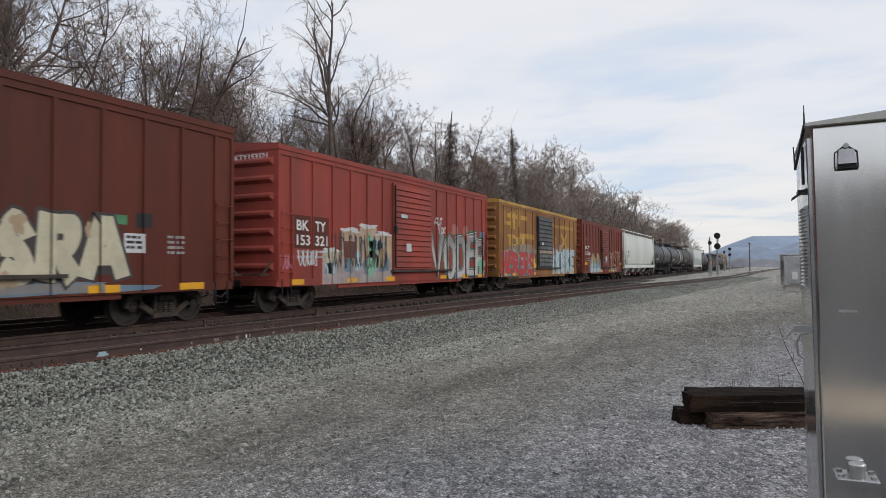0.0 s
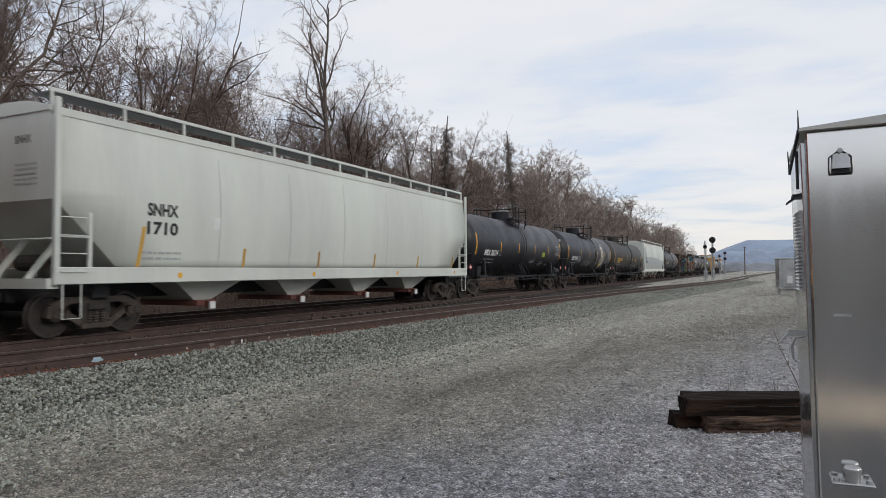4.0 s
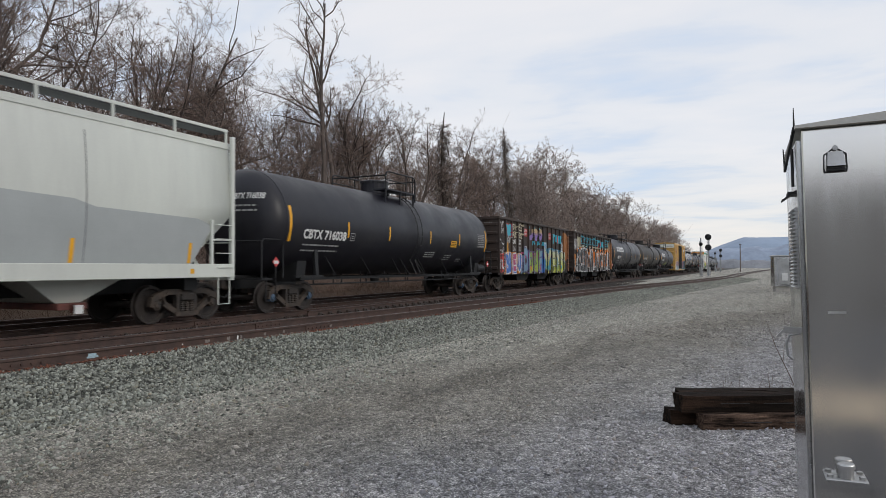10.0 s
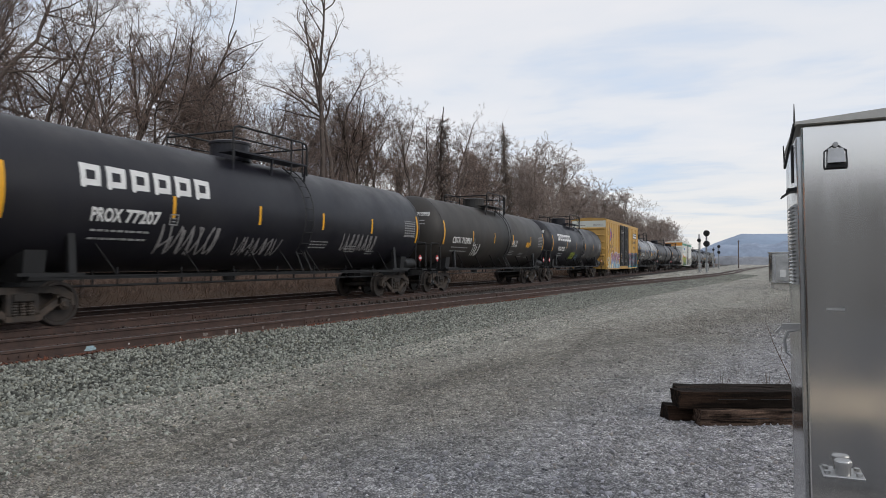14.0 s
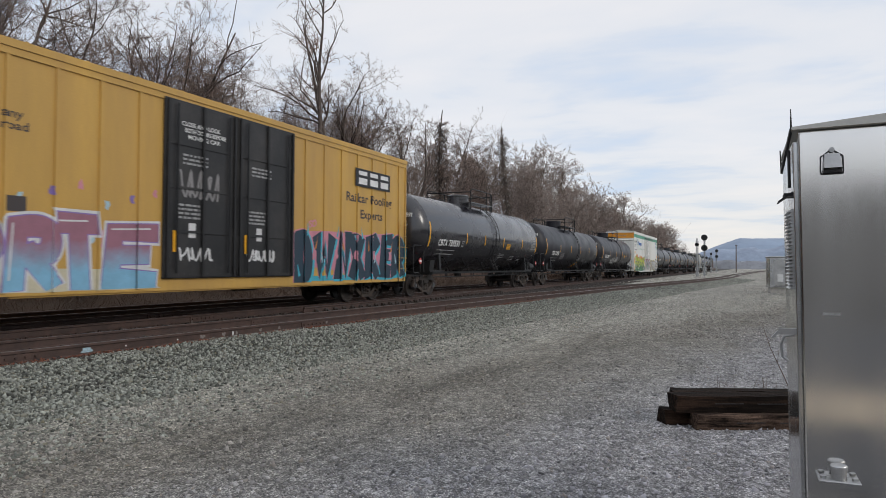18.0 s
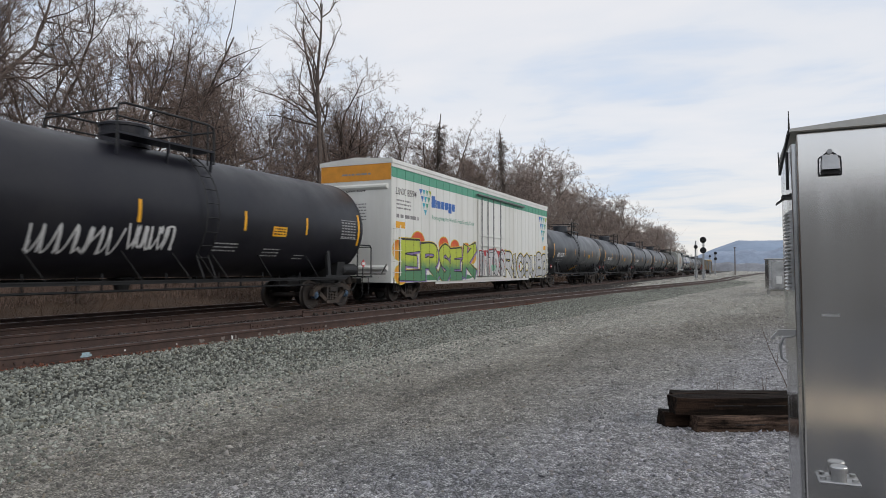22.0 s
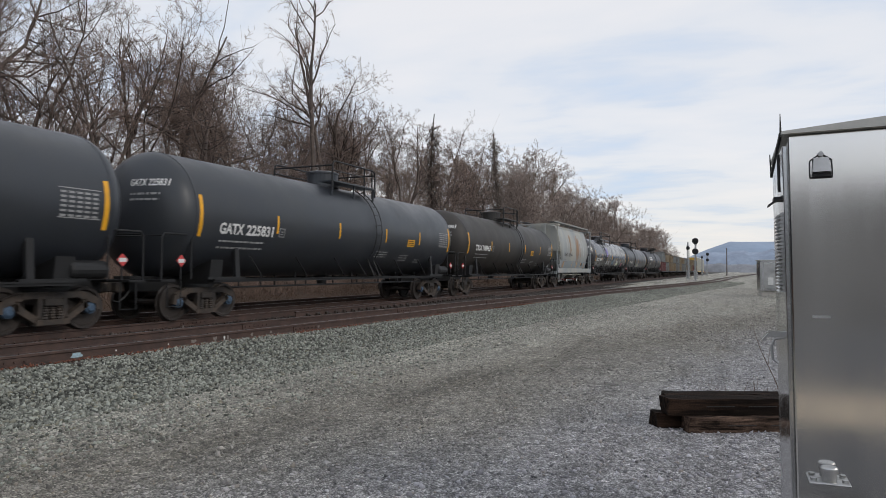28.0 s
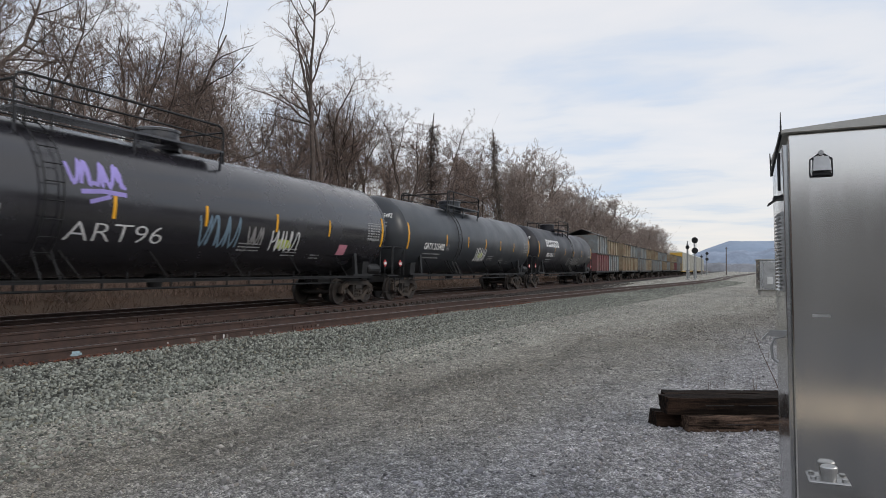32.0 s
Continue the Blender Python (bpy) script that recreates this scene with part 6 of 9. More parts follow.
    lathe(bm, [(0, -0.48), (0.17, -0.44), (0.2, -0.38), (0.2, 0.38), (0.17, 0.44), (0, 0.48)], 16, pose(1.28, h - 1.15, 1.28, 90))
    part("air_reservoir", bm, M["black_iron"], t, "black air reservoir")
    bm = bmesh.new()
    rod(bm, [(0.4, -tc / 2 + 1, 0.78), (0.4, tc / 2 - 1, 0.78)], 0.03, 6)
    rod(bm, [(1.2, -tc / 2 + 1.4, 0.80), (1.2, tc / 2 - 1.4, 0.80)], 0.018, 5)
    for k in range(7):
        y = -tc / 2 + 2 + (tc - 4) * k / 6
        bar(bm, (0.4, y, 0.8), (0.4, y, 1.12), 0.04, 0.04)
        bar(bm, (1.2, y, 0.8), (1.2, y, 1.2), 0.03, 0.03)
    part("brake_piping", bm, M["black_iron"], t)
    bm = bmesh.new()
    lathe(bm, [(0, 0), (0.16, 0), (0.2, 0.18), (0.3, 0.3), (0.3, 0.42), (0, 0.42)], 14, pose(0, dome, zc - R - 0.32))
    part("outlet_valve", bm, M["black_iron"], t)
    # markings
    S = shell_surf(R, zc, 0.004)
    S2 = shell_surf(R, zc, 0.007)
    for u in stripes:
        bm = bmesh.new()
        flat(bm, -0.045, 0.045, 0, 0.52)
        lay("reflector_stripe", bm, M["yellow_mark"], shell, u, 2.34, S, 0.12)
    for y in (-h + hd + 0.14, h - hd - 0.14):
        bm = bmesh.new()
        flat(bm, -0.06, 0.06, 0, 1.05)
        lay("reflector_stripe", bm, M["yellow_mark"], shell, y, 2.12, S, 0.12)
    y0 = mark_at[0]
    if mark:
        a, b = mark.split(" ")
        lay("lettering", text_bm(a, 0.27, 0.034, mark_w * 0.42), M[mark_col], shell, y0, mark_at[1], S, 0.08, label="car initials in block letters")
        lay("lettering", text_bm(b, 0.27, 0.034, mark_w * 0.52), M[mark_col], shell, y0 + mark_w * 0.48, mark_at[1], S, 0.08, label="car number in block figures")
    lay("stencil", bars_bm(mark_w * 0.85, 2, 0.045, 0.17, seed), M["faded_mark"], shell, y0 + 0.05, mark_at[1] - 0.22, S, 0.06)
    bm = bmesh.new()
    for a in ((0, 0.26, 0, 0.025), (0, 0.26, 0.235, 0.26), (0, 0.025, 0.025, 0.235), (0.235, 0.26, 0.025, 0.235), (0.08, 0.18, 0.07, 0.10), (0.08, 0.18, 0.14, 0.17)):
        flat(bm, a[0], a[1], a[2], a[3])
    lay("stencil_box", bm, M["faded_mark"], shell, y0 + mark_w + 0.28, mark_at[1], S, 0.08)
    lay("stencil", bars_bm(0.9, 3, 0.035, 0.09, seed + 1), M["faded_mark"], shell, 1.3, 1.95, S, 0.06)
    lay("stencil", bars_bm(0.7, 3, 0.035, 0.09, seed + 2), M["faded_mark"], shell, 3.3, 1.85, S, 0.06)
    lay("stencil", bars_bm(0.5, 2, 0.035, 0.09, seed + 4), M["faded_mark"], shell, 4.8, 1.7, S, 0.06)
    bm = bmesh.new()
    for r in range(6):
        for c in range(5):
            flat(bm, 0.02 + c * 0.18, 0.05 + c * 0.18 + 0.1, 0.095 * r, 0.095 * r + 0.045)
    for v in (-0.03, 0.57):
        flat(bm, -0.02, 0.94, v, v + 0.02)
    lay("test_table", bm, M["faded_mark"], shell, h - hd - 1.22, 2.35, S, 0.06, label="pale stencilled test data table")
    if notice is not None:
        bm = bmesh.new()
        flat(bm, 0, 0.62, 0, 0.28)
        pan = lay("placard_plate", bm, M["yellow_mark"], shell, notice, 2.24, S, 0.08, label="yellow rectangular notice")
        lay("stencil", bars_bm(0.5, 3, 0.035, 0.075, seed + 3), M["black_iron"], pan, notice + 0.06, 2.44, S2, 0.06)
    if panel:
        bm = poly_bm([(0, 0), (0.55, 0.0), (1.05, 0.42), (0.5, 0.42)])
        lay("warning_panel", bm, M["yellow_mark"], shell, ladder_y + 0.25, 1.22, S, 0.06, label="bright yellow slanted panel")
    # end lettering facing the yard
    E = lambda u, v, d: (u, -h + hd * (1 - math.sqrt(max(0.0, 1 - (u * u + (v - zc) ** 2) / (R * R)))) - 0.012, v)
    if mark:
        lay("lettering", text_bm(mark, 0.17, 0.02, 1.0), M[mark_col], shell, 0.15, 3.35, E, 0.08)
    lay("stencil", bars_bm(0.8, 2, 0.05, 0.14, seed + 5), M["faded_mark"], shell, 0.2, 3.12, E, 0.06)
    running_gear(t, tc, 1.47, cap)
    return t, shell, S, h, hd, 2 * (h - hd)


def tag_on(shell, S, u, v, w, hgt, seed, col, line=0.05, loops=5):
    lay("graffiti", scrawl_bm(w, hgt, seed, line, loops), M[col], shell, u, v, S, 0.08, label="looping sprayed graffiti tag")


# ---- covered hoppers ----
def hopper_car(tc, over, H, col, bays, label, slope=1.5, ladder_col=None, curve=0.14, chute_col="hopper_white", roof_rail=True, short=False, end_frame=0.0):
    t = thing("covered_hopper", label, "hopper car", group="freight train")
    h = tc / 2 + over
    lc = ladder_col or col
    W = 1.60
    zlo, zmid, ztop = 1.42, 2.75, H - 0.28
    levels = [zlo + (ztop - zlo) * i / 14 for i in range(15)]
    he = h - end_frame

    def half(z):
        f = (z - zlo) / (ztop - zlo)
        return W - 0.06 - curve * (2 * f - 0.9) ** 2

    def ext(z):
        return he - (0 if z > zmid else slope * (zmid - z) / (zmid - zlo))

    bm = bmesh.new()
    grid = []
    ny = 10
    for z in levels:
        row = []
        for i in range(ny + 1):
            y = -ext(z) + 2 * ext(z) * i / ny
            row.append((bm.verts.new((half(z), y, z)), bm.verts.new((-half(z), y, z))))
        grid.append(row)
    for a, b in zip(grid, grid[1:]):
        for i in range(ny):
            bm.faces.new((a[i][0], a[i + 1][0], b[i + 1][0], b[i][0]))
            bm.faces.new((a[i + 1][1], a[i][1], b[i][1], b[i + 1][1]))
        bm.faces.new((a[0][1], a[0][0], b[0][0], b[0][1]))
        bm.faces.new((a[ny][0], a[ny][1], b[ny][1], b[ny][0]))
    bm.faces.new([r[0] for r in grid[0]][::-1] + [r[1] for r in grid[0]])
    body = part("body", bm, M[col], t, smooth=False)
    for p in body.data.polygons:
        p.use_smooth = abs(p.normal.x) > 0.6
    bm = bmesh.new()
    v = []
    for y in (-he - 0.03, he + 0.03):
        hh = half(ztop)
        v.append([bm.verts.new(p) for p in ((-hh - 0.03, y, ztop - 0.06), (hh + 0.03, y, ztop - 0.06), (hh + 0.03, y, ztop + 0.03), (hh * 0.55, y, H - 0.1), (0, y, H - 0.06), (-hh * 0.55, y, H - 0.1), (-hh - 0.03, y, ztop + 0.03))])
    for k in range(7):
        bm.faces.new((v[0][k], v[0][(k + 1) % 7], v[1][(k + 1) % 7], v[1][k]))
    bm.faces.new(v[0][::-1])
    bm.faces.new(v[1])
    roof = part("roof", bm, M[col], t)
    bm = bmesh.new()
    box(bm, -0.32, 0.32, -he * 0.93, he * 0.93, H - 0.055, H + 0.03)
    part("hatch_trough", bm, M[col], roof, "long roof hatch")
    for s in (-1, 1):
        bm = bmesh.new()
        x = s * 1.05
        box(bm, x - 0.25, x + 0.25, -h, h, H + 0.02, H + 0.05)
        part("running_board", bm, M["grate"], roof, "grated running board")
        if roof_rail:
            bm = bmesh.new()
            n = int(h * 2 / 1.6)
            for k in range(n + 1):
                y = -h + 0.05 + (2 * h - 0.1) * k / n
                bar(bm, (s * (half(ztop) - 0.02), y, ztop), (s * 1.34, y, H + 0.12), 0.05, 0.05)
            box(bm, s * 1.34 - 0.02, s * 1.34 + 0.02, -h, h, H + 0.05, H + 0.12)
            part("board_bracket", bm, M[lc], roof)
    for s in (-1, 1):
        bm = bmesh.new()
        box(bm, s * (W - 0.04) - 0.05, s * (W - 0.04) + 0.05, -h, h, 1.10, zlo + 0.02, bevel=0.01)
        part("side_sill", bm, M[col], body)
        bm = bmesh.new()
        box(bm, s * (half(ztop)) - 0.02, s * half(ztop) + 0.045, -he, he, ztop - 0.13, ztop - 0.065)
        part("top_chord", bm, M[col], body)
    # end frames and ladders
    for e in (-1, 1):
        for s in (-1, 1):
            bm = bmesh.new()
            x = s * (W - 0.05)
            bar(bm, (x, e * (h - 0.03), 1.1), (x, e * (h - 0.03), H - 0.1), 0.11, 0.09, (1, 0, 0))
            bar(bm, (x, e * (h - 0.75), 1.4), (x, e * (h - 0.75), zmid - 0.2), 0.07, 0.07, (1, 0, 0))
            bar(bm, (x, e * (h - 0.03), 2.05), (x, e * (h - 0.75), 2.05), 0.04, 0.04)
            part("end_post", bm, M[lc], t)
            ladder(t, M[lc], s * (W - 0.02), e * (h - 0.62), e * (h - 0.10), [1.35 + 0.36 * k for k in range(8 if end_frame else 4)], out=0.06, upright=False)
            step(t, M[lc], s * (W - 0.02), e * (h - 0.35), 0.42, 1.1)
        bm = bmesh.new()
        box(bm, -W + 0.1, W - 0.1, e * h - 0.12, e * h + 0.12, 1.02, 1.22)
        for x in (-0.55, 0.55):
            bar(bm, (x, e * (h - 0.1), 1.2), (x, e * (he - slope * 0.55), 2.1), 0.1, 0.1)
        rod(bm, [(-W + 0.1, e * (h + 0.05), 2.0), (W - 0.1, e * (h + 0.05), 2.0)], 0.02, 6)
        part("end_sill", bm, M[lc], t)
        bm = bmesh.new()
        lathe(bm, [(0, -0.4), (0.18, -0.36), (0.18, 0.36), (0, 0.4)], 12, pose(-0.2, e * (h - 0.7), 1.55, 0, 90))
        part("air_reservoir", bm, M["truck_iron"], t)
        bm = bmesh.new()
        box(bm, -1.2, 1.2, e * tc / 2 - 0.2, e * tc / 2 + 0.2, 0.80, 1.2)
        part("body_bolster", bm, M["black_iron"], t)
        if end_frame:
            bm = bmesh.new()
            for s in (-1, 1):
                bar(bm, (s * (W - 0.1), e * h, H - 0.15), (s * (W - 0.1), e * he, H - 0.15), 0.08, 0.08)
                bar(bm, (s * 0.6, e * h, 1.2), (s * 0.6, e * h, H - 0.1), 0.08, 0.08, (1, 0, 0))
            bar(bm, (-W + 0.1, e * h, H - 0.15), (W - 0.1, e * h, H - 0.15), 0.08, 0.1)
            part("end_frame", bm, M[lc], t)
    bm = bmesh.new()
    box(bm, -0.25, 0.25, -h - 0.1, h + 0.1, 0.74, 1.08)
    part("centre_sill", bm, M["black_iron"], t)
    span = tc - 2.6
    for k in range(bays):
        y = -span / 2 + span * (k + 0.5) / bays
        w = span / bays * 0.46
        bm = bmesh.new()
        q = [bm.verts.new(p) for p in ((-1.35, y - w, 1.43), (1.35, y - w, 1.43), (1.35, y + w, 1.43), (-1.35, y + w, 1.43), (-0.9, y - 0.28, 0.62), (0.9, y - 0.28, 0.62), (0.9, y + 0.28, 0.62), (-0.9, y + 0.28, 0.62))]
        for f in ((0, 1, 2, 3), (7, 6, 5, 4), (0, 4, 5, 1), (1, 5, 6, 2), (2, 6, 7, 3), (3, 7, 4, 0)):
            bm.faces.new([q[i] for i in f])
        ch = part("discharge_chute", bm, M[chute_col], t, "sloping discharge chute")
        bm = bmesh.new()
        box(bm, -1.05, 1.05, y - 0.33, y + 0.33, 0.48, 0.615, bevel=0.01)
        box(bm, 1.05, 1.22, y - 0.06, y + 0.06, 0.42, 0.60)
        part("gate", bm, M["gate_red"], ch, "rust-red outlet gate")
        bm = bmesh.new()
        box(bm, 1.22, 1.26, y - 0.09, y + 0.09, 0.40, 0.58)
        part("gate_lock", bm, M["white_mark"], ch)
    running_gear(t, tc, over + 0.39)
    return t, body, h, half


# ---- high-sided gondolas ----
def gondola(tc, over, H, label, side_mat, n=14):
    t = thing("gondola_car", label, "gondola car", group="freight train")
    h = tc / 2 + over
    x = 1.52
    bm = bmesh.new()
    for s in (-1, 1):
        a, b = (x - 0.05, x) if s > 0 else (-x, -x + 0.05)
        box(bm, a, b, -h + 0.05, h - 0.05, 0.93, H - 0.12)
    body = part("side_wall", bm, M[side_mat], t, "black side sheets covered in graffiti")
    ribs = []
    for k in range(n + 1):
        y = -h + 0.06 + (2 * h - 0.12) * k / n
        ribs.append((y - 0.07, y + 0.07, 0.09))
        for s in (-1, 1):
            bm = bmesh.new()
            a, b = (x, x + 0.09) if s > 0 else (-x - 0.09, -x)
            box(bm, a, b, y - 0.07, y + 0.07, 0.92 if 0 < k < n else 1.05, H - 0.12)
            part("side_post", bm, M[side_mat], body)
    bm = bmesh.new()
    for s in (-1, 1):
        a, b = (x - 0.07, x + 0.12) if s > 0 else (-x - 0.12, -x + 0.07)
        box(bm, a, b, -h, h, H - 0.12, H, bevel=0.015)
    part("top_rail", bm, M["gondola_black"], t)
    bm = bmesh.new()
    box(bm, -x + 0.05, x - 0.05, -h + 0.05, h - 0.05, 1.0, 1.05)
    part("floor", bm, M["gondola_black"], t)
    for s in (-1, 1):
        bm = bmesh.new()
        a, b = (h - 0.05, h) if s > 0 else (-h, -h + 0.05)
        box(bm, -x, x, a, b, 1.05, H - 0.12)
        end = part("end_wall", bm, M["gondola_black"], t)
        for k in range(6):
            z = 1.3 + (H - 1.7) * k / 5
            bm = bmesh.new()
            box(bm, -x + 0.03, x - 0.03, (h if s > 0 else -h - 0.07), (h + 0.07 if s > 0 else -h), z - 0.08, z + 0.08, bevel=0.02)
            part("end_rib", bm, M["gondola_black"], end)
        bm = bmesh.new()
        box(bm, -x - 0.1, x + 0.1, s * h - 0.1, s * h + 0.1, H - 0.11, H + 0.01)
        part("end_cap", bm, M["gondola_black"], end)
        ladder(t, M["rust_orange" if s > 0 else "gondola_black"], x + 0.09, s * (h - 0.62), s * (h - 0.14), [1.2 + 0.38 * k for k in range(7)], out=0.08)
        step(t, M["black_iron"], x + 0.05, s * (h - 0.4), 0.42, 1.0)
        bm = bmesh.new()
        box(bm, -1.3, 1.3, s * tc / 2 - 0.2, s * tc / 2 + 0.2, 0.80, 1.0)
        part("body_bolster", bm, M["black_iron"], t)
    bm = bmesh.new()
    box(bm, -0.3, 0.3, -h - 0.1, h + 0.1, 0.74, 0.998)
    part("centre_sill", bm, M["black_iron"], t)
    for k in (1, 2):
        bm = bmesh.new()
        y = -tc / 2 + tc * k / 3
        q = [bm.verts.new(p) for p in ((-1.2, y - 1.4, 1.0), (1.2, y - 1.4, 1.0), (1.2, y + 1.4, 1.0), (-1.2, y + 1.4, 1.0), (-1.1, y - 0.9, 0.55), (1.1, y - 0.9, 0.55), (1.1, y + 0.9, 0.55), (-1.1, y + 0.9, 0.55))]
        for f in ((7, 6, 5, 4), (0, 4, 5, 1), (1, 5, 6, 2), (2, 6, 7, 3), (3, 7, 4, 0)):
            bm.faces.new([q[i] for i in f])
        part("belly_tub", bm, M["black_iron"], t)
    running_gear(t, tc, 1.38)
    return t, body, ribs, x, h


GLYPHS = {  # letter strokes in a unit cell; ~ marks a curved stroke
    "A": "0,0 .42,1 .62,1 1,0|.2,.33 .82,.33", "B": "0,0 0,1|~0,1 .75,.95 .8,.62 .1,.53|~.1,.53 .95,.5 .95,.05 0,0", "C": "~1,.85 .55,1.02 .05,.7 .05,.3 .5,-.02 1,.15",
    "D": "0,0 .05,1|~.05,1 .7,.95 1,.5 .75,.05 0,0", "E": "1,1 .05,.95 0,.03 1,0|.05,.52 .8,.52", "G": "~1,.85 .5,1.02 .03,.6 .15,.1 .6,-.02 1,.2|1,.2 1,.5 .6,.48",
    "H": "0,0 0,1|1,0 1,1|0,.5 1,.5", "I": ".5,0 .5,1", "K": "0,0 .05,1|.95,1 .1,.48 1,0", "L": "0,1 .05,0 1,.04", "M": "0,0 .08,1 .5,.35 .92,1 1,0", "N": "0,0 .05,1 .93,.02 1,1",
    "O": "~.5,1 .05,.75 .05,.25 .5,0 .95,.25 .95,.75 .5,1", "P": "0,0 .03,1|~.03,1 .8,1 1,.72 .75,.45 .05,.45", "R": "0,0 .03,1|~.03,1 .8,1 .98,.74 .75,.5 .08,.5|.4,.5 1,0",
    "S": "~.98,.86 .5,1.03 .05,.8 .25,.56 .75,.45 .95,.2 .5,-.03 0,.14", "T": "0,.98 1,1|.5,1 .45,0", "U": "~.02,1 .03,.3 .3,0 .7,0 .97,.3 1,1", "V": "0,1 .48,0 1,1",
    "W": "0,1 .25,0 .5,.7 .75,0 1,1", "X": "0,0 1,1|0,1 1,0", "Y": "0,1 .5,.5 1,1|.5,.5 .42,0", "Z": "0,1 1,1 .05,0 1,.03", "!": ".55,1 .5,.34|.48,.05 .5,.08", "J": "~.7,1 .72,.2 .35,0 .02,.2",
    "Q": "~.5,.1 .05,.35 .1,.85 .5,.98 .92,.8 .9,.35 .5,.1|~.5,.1 .2,-.05 .75,-.12", "F": "1,1 .05,.97 0,0|.04,.5 .75,.52"}


def curve_through(P, n=5):
    """Points of a smooth line through the given ones."""
    out = []
    for i in range(len(P) - 1):
        a, b, c, d = P[max(0, i - 1)], P[i], P[i + 1], P[min(len(P) - 1, i + 2)]
        for k in range(n):
            t = k / n
            out.append(tuple(0.5 * (2 * b[j] + (c[j] - a[j]) * t + (2 * a[j] - 5 * b[j] + 4 * c[j] - d[j]) * t * t + (3 * b[j] - a[j] - 3 * c[j] + d[j]) * t ** 3) for j in (0, 1)))
    return out + [P[-1]]


def brush_bm(lines, w, block=False):
    """Sprayed lines of width w with round or blunt ends, joined into one sheet; each line lies a hair above the last."""
    bm = bmesh.new()
    for s, line in enumerate(lines):
        P = [Vector((a, b, 0)) for a, b in line]
        P = [p for i, p in enumerate(P) if i == 0 or (p - P[i - 1]).length > 1e-4]
        if block:
            d0, d1 = (P[0] - P[1]).normalized(), (P[-1] - P[-2]).normalized()
            P[0], P[-1] = P[0] + d0 * w * 0.35, P[-1] + d1 * w * 0.35
        old = bm.verts[:]
        left, right = [], []
        for i, p in enumerate(P):
            d0 = (p - P[i - 1]).normalized() if i else (P[1] - p).normalized()
            d1 = (P[i + 1] - p).normalized() if i < len(P) - 1 else d0
            n0, n1 = Vector((-d0.y, d0.x, 0)), Vector((-d1.y, d1.x, 0))
            m = n0 + n1
            m = n0 if m.length < 0.2 else m / max(0.42, m.length_squared / 2)
            z = Vector((0, 0, 0.0003 * s + 0.00002 * i))
            left.append(bm.verts.new(p + m * (w / 2) + z))
            right.append(bm.verts.new(p - m * (w / 2) + z))
        for i in range(len(P) - 1):
            bm.faces.new((right[i], right[i + 1], left[i + 1], left[i]))
        if not block:
            for i, d in ((0, (P[0] - P[1]).normalized()), (-1, (P[-1] - P[-2]).normalized())):
                n = Vector((-d.y, d.x, 0))
                arc = [bm.verts.new(P[i] + (n * math.cos(a) + d * math.sin(a)) * (w / 2) + Vector((0, 0, left[i].co.z))) for a in (math.pi * 0.25, math.pi * 0.5, math.pi * 0.75)]
                ends = (left[i], right[i]) if i else (right[i], left[i])
                bm.faces.new((ends[0], *arc, ends[1]))
        if old:
            q = min(old, key=lambda v: (v.co - P[0]).length)
            bm.faces.new((right[0], left[0], q))
    return bm


def glyph_lines(ch, w, hgt, squash=1.0):
    out = []
    for st in GLYPHS[ch].split("|"):
        P = [tuple(float(c) for c in q.split(",")) for q in st.strip("~").split()]
        P = curve_through(P) if st[0] == "~" else P
        out.append([(a * w, b * hgt) for a, b in P])
    return out


def piece(body, ribs, x, text, u, v, w, hgt, layers, stroke=0.22, lift=0.004, seed=0, widths=None, floor=0.78, block=True, shine=""):
    """A painted name: fat letters one by one, each in layers (extra width, paint, du, dv) from the back to the front."""
    rnd = random.Random(text + str(seed))
    widths = widths or [1.0] * len(text)
    cell = w / sum(widths)
    u0 = u
    for k, ch in enumerate(text):
        cw = cell * widths[k]
        sw = stroke * hgt
        gw, gh = max(0.06, cw - sw * 0.9), (hgt - sw) * rnd.uniform(0.92, 1.08)
        lean, rise, bow = rnd.uniform(-0.10, 0.12), rnd.uniform(-0.04, 0.06) * hgt, rnd.uniform(-0.06, 0.06) * hgt
        for i, (extra, col, du, dv) in enumerate(layers):
            bm = brush_bm(glyph_lines(ch, gw, gh), sw + extra, block)
            for q in bm.verts:
                q.co.x += lean * q.co.y
                q.co.y = max(q.co.y + bow * math.sin(3.0 * q.co.x / max(0.2, gw)), floor - v - sw / 2 - rise - dv)
            lay("graffiti", bm, M[col], body, u0 + sw * 0.45 + du, v + sw / 2 + rise + dv, side_surf(x, lift + 0.0013 * i + 0.0004 * (k % 2)), 0, ribs, 0, "large painted graffiti letter")
        if shine:
            bm = brush_bm([[(a - sw * 0.2, b + sw * 0.18) for a, b in ln[:max(2, len(ln) // 2)]] for ln in glyph_lines(ch, gw, gh)[:1]], 0.035)
            lay("graffiti", bm, M[shine], body, u0 + sw * 0.45, v + sw / 2 + rise, side_surf(x, lift + 0.0013 * len(layers) + 0.0008), 0, ribs, lean, "thin painted highlight")
        u0 += cw


